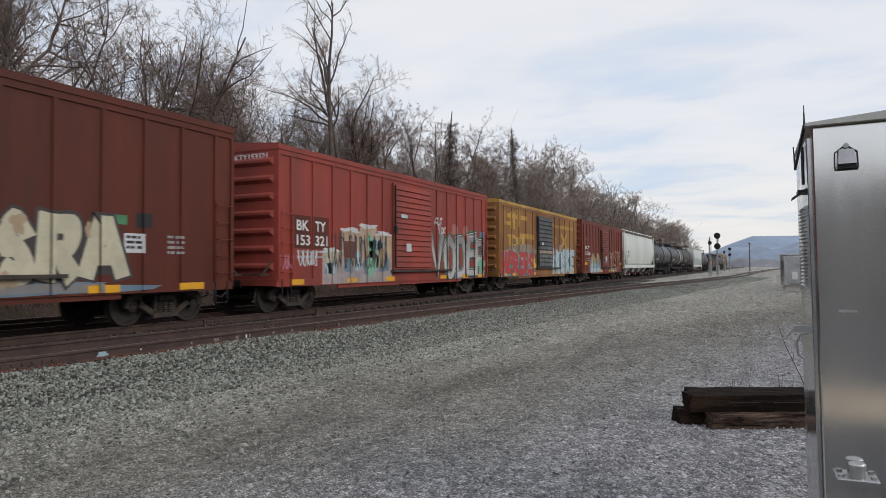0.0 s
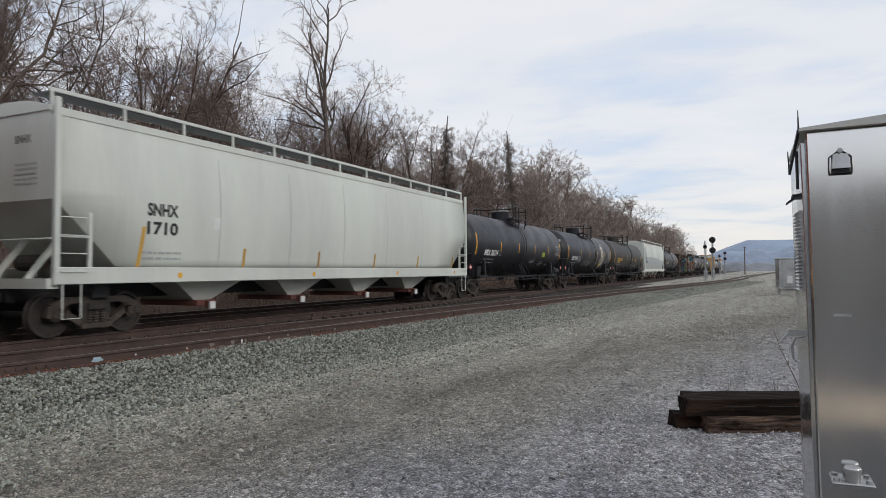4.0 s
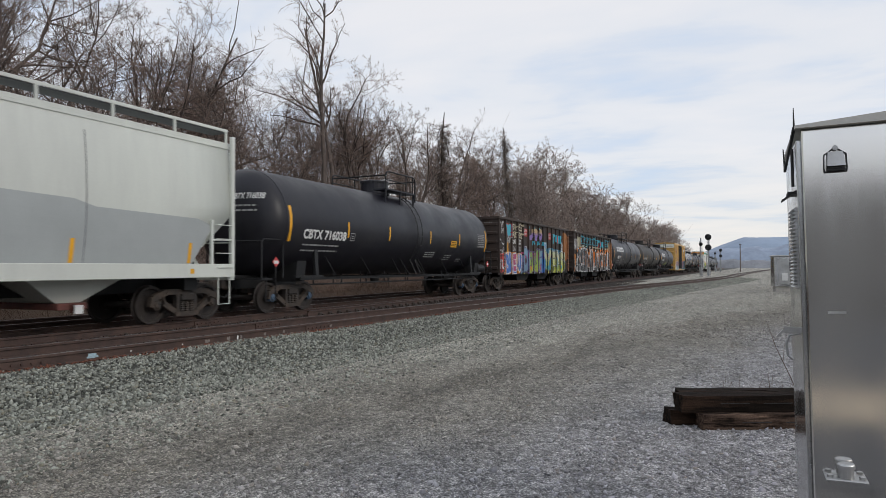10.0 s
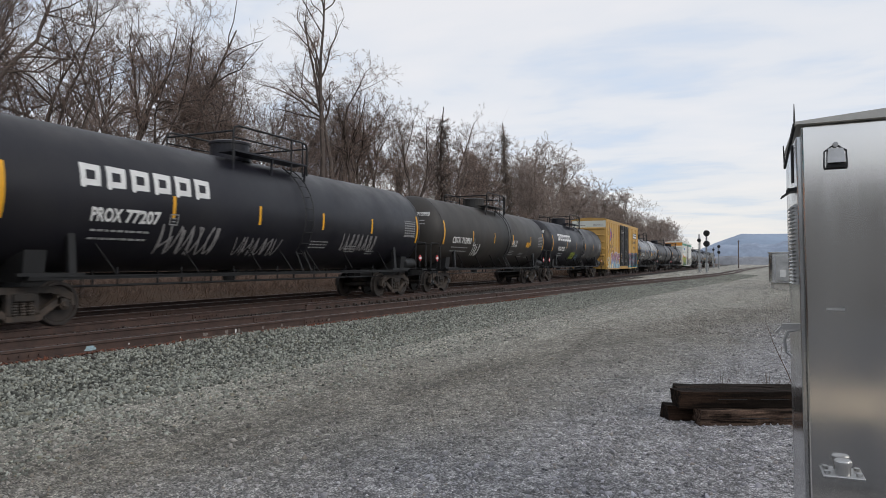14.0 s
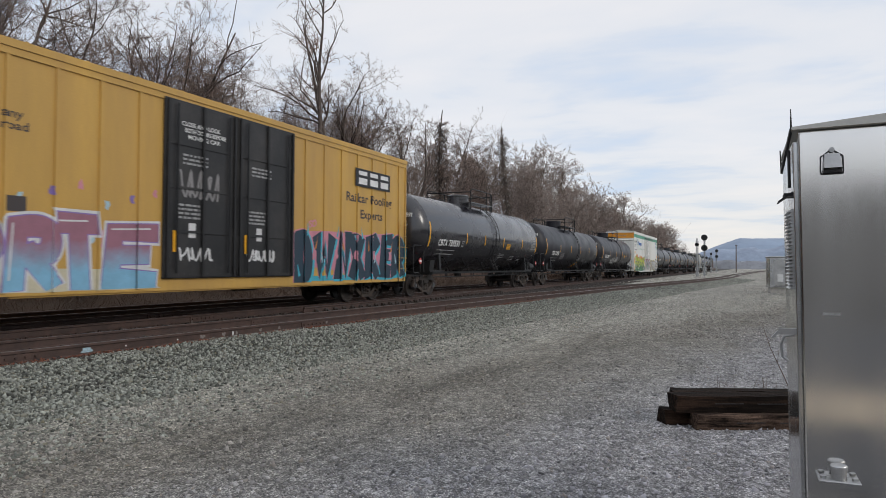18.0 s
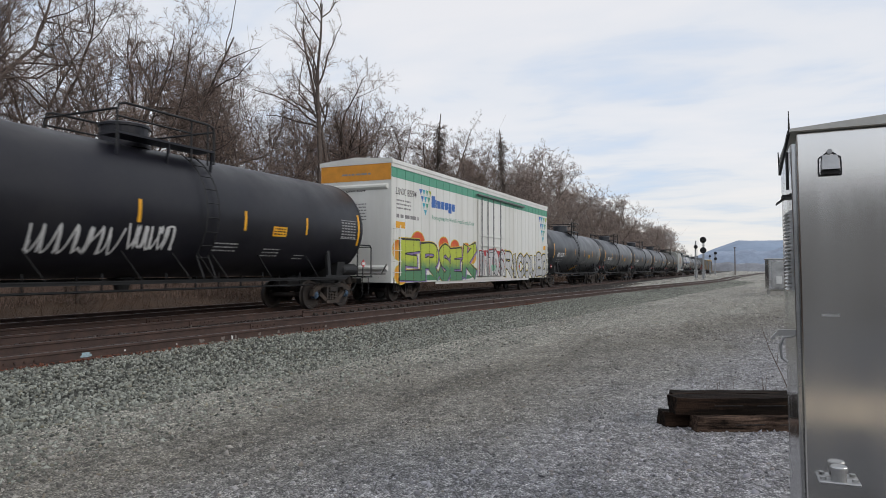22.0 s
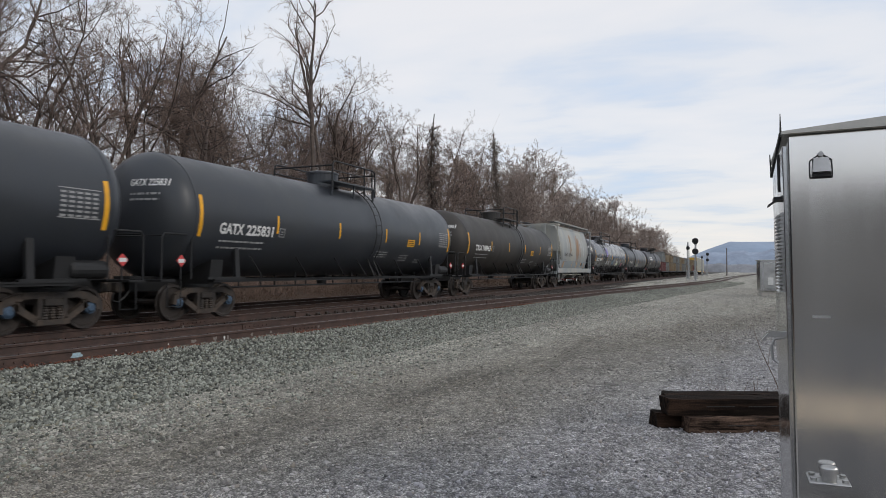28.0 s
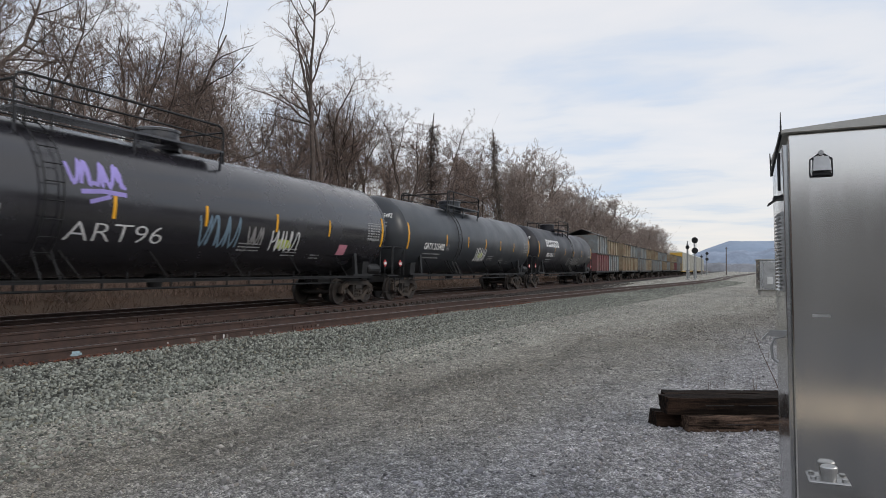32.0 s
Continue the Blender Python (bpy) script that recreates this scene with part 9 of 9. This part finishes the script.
lay("stencil", bars_bm(0.8, 6, 0.04, 0.12, 271), M["g_grey"], b, -0.3, 3.8, end_surf(-h, 0.01))
words_on(b, r, x, "LINX", -10.45, 4.2, 0.27, 0.8, "g_char", bold=0.005)
words_on(b, r, x, "8594", -9.5, 4.2, 0.27, 0.8, "g_char", bold=0.005)
bars_on(b, r, x, -10.4, 3.95, 1.2, 3, 0.06, 0.15, 272, "g_grey")
bars_on(b, r, x, -10.4, 3.3, 1.9, 1, 0.14, 0.15, 273, "g_grey")
rect_on(b, r, x, -10.45, 2.9, 0.75, 0.25, "yellow_mark", 0.006, "notice", "yellow notice plate")


def shield(u, v, k):
    cols = ("g_blue", "g_cyan", "reefer_green", "g_lime")
    for row in range(4):
        for c in range(4 - row):
            uu = u + (c + row * 0.5) * 0.30 * k
            lay("shield_mark", poly_bm([(uu, v - row * 0.28 * k), (uu + 0.27 * k, v - row * 0.28 * k), (uu + 0.135 * k, v - (row + 0.9) * 0.28 * k)]), M[cols[min(3, c + row // 2)]], b, 0, 0, side_surf(x, 0.006), 0, r, label="blue and green triangle emblem")


shield(-8.45, 4.62, 1.0)
shield(8.9, 4.72, 1.55)
for u, w, hh in ((-7.27, 0.35, 0.5), (-6.9, 0.12, 0.35), (-6.7, 0.35, 0.33), (-6.3, 0.33, 0.33), (-5.9, 0.35, 0.33), (-5.5, 0.35, 0.45), (-5.1, 0.33, 0.33)):
    rect_on(b, r, x, u, 3.95 - (0.12 if hh == 0.45 else 0), w, hh, "g_blue", 0.006, "maker_mark", "blue block-shaped company mark")
words_on(b, r, x, "Reimagining the World's Food Supply Chain", -7.2, 3.45, 0.17, 4.8, "reefer_green", bold=0.0)
for i, (u, v, w) in enumerate(((-10.1, 2.05, 1.2), (-8.55, 2.42, 1.2), (-6.0, 2.38, 1.0), (-4.75, 2.3, 1.0), (-3.4, 2.2, 1.0), (-2.6, 1.9, 0.9), (-10.0, 1.1, 1.1))):
    for k, (ww, c) in enumerate(((w + 0.12, "g_yellow"), (w, "g_sun"))):
        lay("graffiti", poly_bm([(u + ww / 2 * math.cos(a), v + ww * 0.34 * math.sin(a)) for a in [math.pi * j / 10 for j in range(20)]]), M[c], b, 0, 0, side_surf(x, 0.003 + 0.0015 * k), 0, r, 0, "round orange painted sun")
patch(b, r, x, -6.1, 0.95, 7.8, 0.28, 290, "g_green", 0.005, 0.08)
piece(b, r, x, "ERSEK", -10.1, 0.78, 7.95, 1.62, [(0.20, "g_yellow", 0, 0), (0.14, "g_black", 0, 0), (0.10, "g_purple", 0.07, -0.05), (0.07, "g_black", 0, 0), (0.0, "g_lime_green", 0, 0)], 0.26, 0.006, 21, [1.15, 1.1, 0.8, 0.85, 1.1])
patch(d, [], x, 0.0, 2.1, 3.2, 0.4, 302, "g_red", 0.093, 0.15)
piece(d, [], x, "INTOS", -1.9, 0.95, 3.7, 1.3, [(0.14, "g_red", 0, 0.02), (0.09, "g_black", 0, 0), (0.0, "g_silver", 0, 0)], 0.26, 0.095, 22, [0.5, 1, 1, 1, 1], floor=0.95, shine="g_black")
patch(d, [], x, 0.15, 1.4, 0.7, 0.35, 303, "g_mint", 0.104, 0.3)
piece(b, r, x, "RICOUBD", 2.0, 0.8, 8.7, 1.38, [(0.22, "g_yellow", 0, 0.01), (0.15, "g_black", 0, 0), (0.0, "g_silver", 0, 0)], 0.27, 0.006, 23, [1.2, 0.6, 1, 1, 1, 1, 0.9], shine="g_black")
for i, u in enumerate((4.6, 6.2, 8.6, 9.0)):
    patch(b, r, x, u, 1.4 + 0.5 * (i % 2), 0.7, 0.5, 305 + i, "g_red", 0.005, 0.2)
rect_on(b, r, x, 9.9, 2.6, 0.6, 0.25, "yellow_mark", 0.006, "notice", "yellow notice plate")
enter(t, 348.03, 364.70)

# newer graphite tank cars
t, sh, S, h, hd, L = tank_car(14.25, "tank_grey", "graphite tank car with white numbers and a yellow panel", mark="GATX 225811", mark_at=(-7.02, 2.22), mark_w=2.0, ladder_y=-0.9, dome=-0.2, stripes=(-4.86, -1.79, 1.56, 4.6), notice=2.99, cap="cap_grey", panel=True, seed=41)
enter(t, 369.90, 384.15)
t, sh, S, h, hd, L = tank_car(14.5, "tank_grey", "graphite tank car with clean white numbers", mark="TILX 363382", mark_at=(-6.73, 2.22), mark_w=2.2, ladder_y=-0.95, dome=-0.3, stripes=(-4.36, -1.95, 1.48, 4.61), notice=2.86, cap="cap_blue", panel=True, seed=42)
enter(t, 388.27, 402.77)
t, sh, S, h, hd, L = tank_car(14.33, "tank_grey", "graphite tank car with clean white numbers", mark="GATX 225809", mark_at=(-7.0, 2.22), mark_w=2.1, ladder_y=1.0, dome=-0.2, stripes=(-4.7, -1.4, 1.8, 4.7), notice=3.5, cap="cap_blue", seed=43)
enter(t, 406.50, 420.83)
t, sh, S, h, hd, L = tank_car(13.97, "tank_grey", "graphite tank car with red hazard diamonds", mark="GATX 225831", mark_at=(-7.07, 2.24), mark_w=2.15, ladder_y=1.07, dome=-0.13, stripes=(-4.72, -1.42, 1.81, 4.7), notice=3.63, cap="cap_blue", seed=44)
enter(t, 425.12, 439.09)
t, sh, S, h, hd, L = tank_car(14.48, "tank_dusty", "dusty black tank car with white numbers", mark="TILX 198963", mark_at=(-7.05, 2.32), mark_w=2.2, ladder_y=0.7, dome=-0.36, stripes=(-4.68, -1.62, 1.54, 4.95), notice=2.82, cap="truck_iron", seed=45)
enter(t, 443.20, 457.68)

# small grey covered hopper
t, b, h, half = hopper_car(9.67, 1.12, 4.88, "hopper_grey", 2, "short grey covered hopper streaked with rust", slope=1.0, curve=0.34, end_frame=0.95, chute_col="hopper_grey")
HS = lambda lift: (lambda uu, v, d: (half(v) + lift, uu, v))
bm = bmesh.new()
flat(bm, -4.7, 4.7, 1.46, 2.05)
lay("lower_panel", bm, M["hopper_lower"], b, 0, 0, HS(0.002), 0.15, label="bluish lower side below the seam")
for u, w, v0, v1, c in ((0.9, 1.5, 2.2, 4.2, "hopper_stain"), (1.1, 0.9, 1.46, 2.1, "hopper_stain"), (-3.6, 0.7, 1.46, 2.0, "hopper_stain"), (-1.5, 0.6, 2.6, 4.2, "hopper_stain"), (2.0, 0.7, 2.7, 4.2, "hopper_streak")):
    lay("stain", blob_bm(u, (v0 + v1) / 2, w, v1 - v0, int(u * 10) + 70, rough=0.35), M[c], b, 0, 0, HS(0.004), 0.15, label="streaked rust stain")
rn = random.Random(77)
for k in range(22):
    u = 0.2 + rn.gauss(0.7, 0.45)
    v1 = rn.uniform(3.3, 4.25)
    v0 = max(1.5, v1 - rn.uniform(0.5, 1.7))
    lay("stain", stroke_bm([(u, v0), (u + rn.gauss(0, 0.03), (v0 + v1) / 2), (u + rn.gauss(0, 0.05), v1)], rn.uniform(0.04, 0.15)), M["hopper_rust"], b, 0, 0, HS(0.0062 + 0.0002 * k), 0.15, label="orange rust run")
for u, w, v0, v1 in ((3.15, 0.46, 2.15, 3.85), (2.55, 0.24, 2.4, 3.75), (-2.6, 0.3, 2.7, 3.8)):
    lay("stain", poly_bm([(u - w * 0.1, v0), (u + w * 0.35, v0 + 0.3), (u + w * 0.5, v0 + 0.9), (u + w * 0.3, v1 - 0.25), (u - w * 0.3, v1), (u - w * 0.55, v1 - 0.12), (u - w * 0.25, v1 - 0.5), (u - w * 0.1, v0 + 0.8)]), M["hopper_streak"], b, 0, 0, HS(0.005), 0.15, label="pale fanned streak")
for u in (-3.45, -0.6, 1.05, 2.6, 3.9):
    bm = bmesh.new()
    flat(bm, -0.05, 0.05, 0, 0.48)
    lay("reflector_stripe", bm, M["yellow_mark"], b, u, 1.5, HS(0.008), 0.12, lean=0.10)
lay("lettering", text_bm("NAHX", 0.26, 0.02, 0.95), M["g_char"], b, -3.55, 2.4, HS(0.007), 0.09)
lay("lettering", text_bm("320349", 0.26, 0.02, 1.3), M["g_char"], b, -2.2, 2.4, HS(0.007), 0.09)
lay("stencil", bars_bm(1.0, 2, 0.05, 0.15, 310), M["g_grey"], b, -3.55, 2.1, HS(0.007), 0.09)
bm = bmesh.new()
flat(bm, 0, 0.5, 0, 0.22)
lay("notice", bm, M["g_char"], b, 2.7, 1.68, HS(0.007), 0.1)
for s_ in (-1, 1):
    bm = bmesh.new()
    rod(bm, [(1.3, -3.2, 0.95), (1.3, 3.2, 0.95)], 0.045, 8)
    part("air_pipe", bm, M["cream_pipe"] if s_ > 0 else M["grey_iron"], t, "pale discharge pipe") if s_ > 0 else bm.free()
bm = bmesh.new()
rod(bm, [(0.9, -3.0, 0.48), (0.9, 3.4, 0.48)], 0.07, 8)
part("discharge_pipe", bm, M["cap_grey"], t)
enter(t, 461.40, 471.07)

# long tank car with tags
t, sh, S, h, hd, L = tank_car(16.37, "tank_gloss", "long glossy black tank car with white and violet tags", mark="CBTX 784919", R=1.66, zc=2.72, mark_at=(-8.35, 2.2), mark_w=2.6, ladder_y=-4.24, dome=-0.17, stripes=(-5.56, -2.79, -0.08, 2.73, 5.44), notice=None, seed=46)
lay("lettering", text_bm("ART96", 0.40, -0.012, 2.5), M["g_white"], sh, -3.85, 1.85, S, 0.08, label="white hand-painted letters")
tag_on(sh, S, -3.8, 3.0, 1.35, 0.5, 311, "g_violet", 0.085, 5)
lay("graffiti", stroke_bm([(-3.6, 2.85), (-3.1, 2.9), (-2.5, 2.87)], 0.1), M["g_violet"], sh, 0, 0, S, 0.06)
lay("graffiti", stroke_bm([(-3.4, 2.65), (-2.9, 2.8)], 0.09), M["g_violet"], sh, 0, 0, S, 0.06)
tag_on(sh, S, -0.2, 1.85, 1.4, 0.8, 312, "g_slate", 0.06, 4)
tag_on(sh, S, 1.6, 1.95, 0.7, 0.5, 313, "g_grey", 0.05, 3)
tag_on(sh, S, 2.5, 1.8, 1.5, 0.6, 314, "g_white", 0.045, 6)
lay("graffiti", blob_bm(0, 0, 0.8, 0.3, 315, rough=0.2), M["g_lime"], sh, 3.2, 2.0, S, 0.06)
tag_on(sh, S, -8.1, 1.6, 2.2, 0.3, 316, "g_grey", 0.06, 7)
bm = bmesh.new()
flat(bm, 0, 0.5, 0, 0.35)
lay("notice", bm, M["g_pink"], sh, 6.2, 1.75, S, 0.08, label="pink and white notice")
enter(t, 475.20, 491.57)
t, sh, S, h, hd, L = tank_car(15.4, "tank_grey", "grey tank car with white numbers and a small tag", mark="GATX 215492", mark_at=(-6.9, 2.15), mark_w=2.1, ladder_y=-3.2, dome=-0.6, stripes=(-4.6, -1.9, 0.6, 3.0, 5.4), notice=None, seed=47)
tag_on(sh, S, -0.6, 1.7, 1.4, 0.7, 317, "g_white", 0.05, 6)
lay("graffiti", blob_bm(0, 0, 0.7, 0.3, 318, rough=0.2), M["g_lime"], sh, 0.1, 2.0, S, 0.06)
enter(t, 495.42, 510.82)
t, sh, S, h, hd, L = tank_car(15.6, "tank_black", "black tank car with a white maker's mark", mark="PROX 43110", mark_at=(-6.6, 2.18), mark_w=1.75, ladder_y=0.9, dome=-0.7, notice=None, seed=48)
maker_blocks(sh, S, -6.7, 2.9, 6, 0.54, 0.48)
tag_on(sh, S, 0.0, 1.6, 4.2, 0.6, 319, "g_grey", 0.05, 9)
enter(t, 514.90, 530.50)


# flat cars stacked with old steel bins
def bin_box(parent, y0, y1, z0, z1, mat, roofed, n):
    bm = bmesh.new()
    for s in (-1, 1):
        a, b_ = (1.42, 1.47) if s > 0 else (-1.47, -1.42)
        box(bm, a, b_, y0, y1, z0, z1)
        box(bm, -1.42, 1.42, (y0 if s < 0 else y1 - 0.05), (y0 + 0.05 if s < 0 else y1), z0, z1)
    box(bm, -1.42, 1.42, y0 + 0.05, y1 - 0.05, z0, z0 + 0.06)
    c = part("steel_bin", bm, M[mat], parent, "battered open steel bin")
    for k in range(n + 1):
        y = y0 + 0.06 + (y1 - y0 - 0.12) * k / n
        for a, b_ in ((1.47, 1.56), (-1.56, -1.47)):
            bm = bmesh.new()
            box(bm, a, b_, y - 0.06, y + 0.06, z0, z1)
            part("bin_post", bm, M[mat], c)
    bm = bmesh.new()
    for s in (-1, 1):
        a, b_ = (1.44, 1.6) if s > 0 else (-1.6, -1.44)
        box(bm, a, b_, y0, y1, z1 - 0.1, z1 + 0.01)
    part("bin_rim", bm, M["truck_iron"], c)
    if roofed:
        bm = bmesh.new()
        q = [bm.verts.new(p) for p in ((-1.6, y0, z1 + 0.02), (1.6, y0, z1 + 0.02), (1.6, y1, z1 + 0.02), (-1.6, y1, z1 + 0.02), (0, y0, z1 + 0.6), (0, y1, z1 + 0.45))]
        for f in ((0, 4, 5, 3), (4, 1, 2, 5), (3, 2, 1, 0)):
            bm.faces.new([q[i] for i in f])
        part("bin_cover", bm, M["grey_iron"], c, "sagging dark tarpaulin cover")


def bin_car(tc, over, mats, upper, label):
    t = thing("flat_car", label, "flat car", group="freight train")
    h = tc / 2 + over
    bm = bmesh.new()
    box(bm, -1.5, 1.5, -h, h, 0.98, 1.16, bevel=0.02)
    box(bm, -0.3, 0.3, -h - 0.1, h + 0.1, 0.72, 0.979)
    part("deck", bm, M["black_iron"], t)
    n = len(mats)
    for k, m_ in enumerate(mats):
        y0 = -h + 0.1 + (2 * h - 0.2) * k / n
        bin_box(t, y0, y0 + (2 * h - 0.2) / n - 0.12, 1.165, 2.85, m_, False, 5)
    for y0, y1, m_, rf in upper:
        bin_box(t, y0, y1, 2.87, 4.35 + (0.25 if rf else 0), m_, rf, 4)
    for s in (-1, 1):
        bm = bmesh.new()
        box(bm, -1.3, 1.3, s * tc / 2 - 0.2, s * tc / 2 + 0.2, 0.80, 0.978)
        part("body_bolster", bm, M["black_iron"], t)
    running_gear(t, tc, over + 0.4)
    return t


s0 = 533.2
for k, (mats, upper) in enumerate(((("bin_red", "bin_grey"), ((-6.2, -1.0, "bin_grey", True), (-0.3, 5.9, "bin_tan", False))), (("bin_tan", "bin_tan"), ((-5.8, -0.3, "bin_tan", False), (0.2, 5.8, "bin_grey", False))), (("bin_grey", "bin_tan"), ((-5.9, 0.0, "bin_grey", False), (0.4, 5.8, "bin_tan", False))), (("bin_grey", "bin_grey"), ((-5.8, -0.3, "bin_tan", False), (0.3, 5.8, "bin_grey", False))), (("bin_tan", "bin_grey"), ((-5.8, 0.0, "bin_grey", False),)), (("bin_tan", "bin_red"), ((-5.8, 0.0, "bin_tan", False), (0.4, 5.8, "bin_tan", False))), (("bin_grey", "bin_tan"), ((-5.8, -0.2, "bin_grey", False), (0.4, 5.8, "bin_grey", False))))):
    tt = bin_car(9.6, 1.7, mats, upper, "flat car stacked with battered steel bins")
    enter(tt, s0 + 2.9, s0 + 12.5)
    s0 += 15.4


# covered car carriers
def autorack(label):
    t = thing("car_carrier", label, "railway car carrier", group="freight train")
    tc, over, H = 19.8, 3.4, 5.75
    h = tc / 2 + over
    bm = bmesh.new()
    box(bm, -1.5, 1.5, -h, h, 1.0, H - 0.25)
    body = part("body", bm, M["rack_cream"], t)
    bm = bmesh.new()
    v = []
    for y in (-h, h):
        v.append([bm.verts.new(p) for p in ((-1.56, y, H - 0.248), (1.56, y, H - 0.248), (1.3, y, H - 0.05), (0, y, H), (-1.3, y, H - 0.05))])
    for k in range(5):
        bm.faces.new((v[0][k], v[0][(k + 1) % 5], v[1][(k + 1) % 5], v[1][k]))
    bm.faces.new(v[0][::-1])
    bm.faces.new(v[1])
    part("roof", bm, M["hopper_white"], t)
    for k in range(18):
        y = -h + 0.1 + (2 * h - 0.2) * k / 17
        for a, b_ in ((1.5, 1.57), (-1.57, -1.5)):
            bm = bmesh.new()
            box(bm, a, b_, y - 0.06, y + 0.06, 1.0, H - 0.25)
            part("side_post", bm, M["rack_cream"], body)
    for s in (-1, 1):
        bm = bmesh.new()
        a, b_ = (h + 0.002, h + 0.1) if s > 0 else (-h - 0.1, -h - 0.002)
        box(bm, -1.45, 1.45, a, b_, 1.1, H - 0.3, bevel=0.02)
        part("end_door", bm, M["rack_yellow"], t, "yellow end door")
    bm = bmesh.new()
    box(bm, -1.5, 1.5, -h, h, 0.8, 0.998)
    part("deck", bm, M["rack_yellow"], t)
    running_gear(t, tc, over + 0.4)
    return t


for k in range(5):
    tt = autorack("tall cream and yellow covered car carrier")
    f = s0 + 4.2
    enter(tt, f, f + 19.8)
    s0 += 28.2

# ---- everything that moves ----
SPEED = 14.7


def motions():
    for ob, s0, tc in CARS:
        rows = []
        for k in range(33):
            y = s0 - SPEED * k
            xa, xb = main_x(y - tc / 2), main_x(y + tc / 2)
            rows.append((float(k), pose((xa + xb) / 2, y, RAIL, 0, 0, -math.degrees(math.atan2(xb - xa, tc)))))
        walk(ob, rows)
    place = {ob: s0 for ob, s0, tc in CARS}
    for w, car, y in WHEELS:
        # the wheels turn at rolling speed while the car is near enough to see them do so
        near = place[car]
        t0 = max(0.0, (near - 46.0) / SPEED)
        t1 = min(32.0, (near + 2.0) / SPEED)
        base = (0.0, y, 0.457)
        if t1 <= t0 + 0.2:
            walk(w, [(0.0, pose(*base)), (32.0, pose(*base))])
            continue
        f0, f1 = int(t0 * FPS), int(t1 * FPS)
        rows = [(0.0, pose(*base))] if f0 > 0 else []
        for f in range(f0, f1 + 1, 2):
            turn = math.degrees(SPEED * (f - f0) / FPS / 0.457)
            rows.append((f / FPS, pose(*base, turn % 360)))
        if rows[-1][0] < 32.0:
            rows.append((32.0, rows[-1][1]))
        walk(w, rows)


motions()
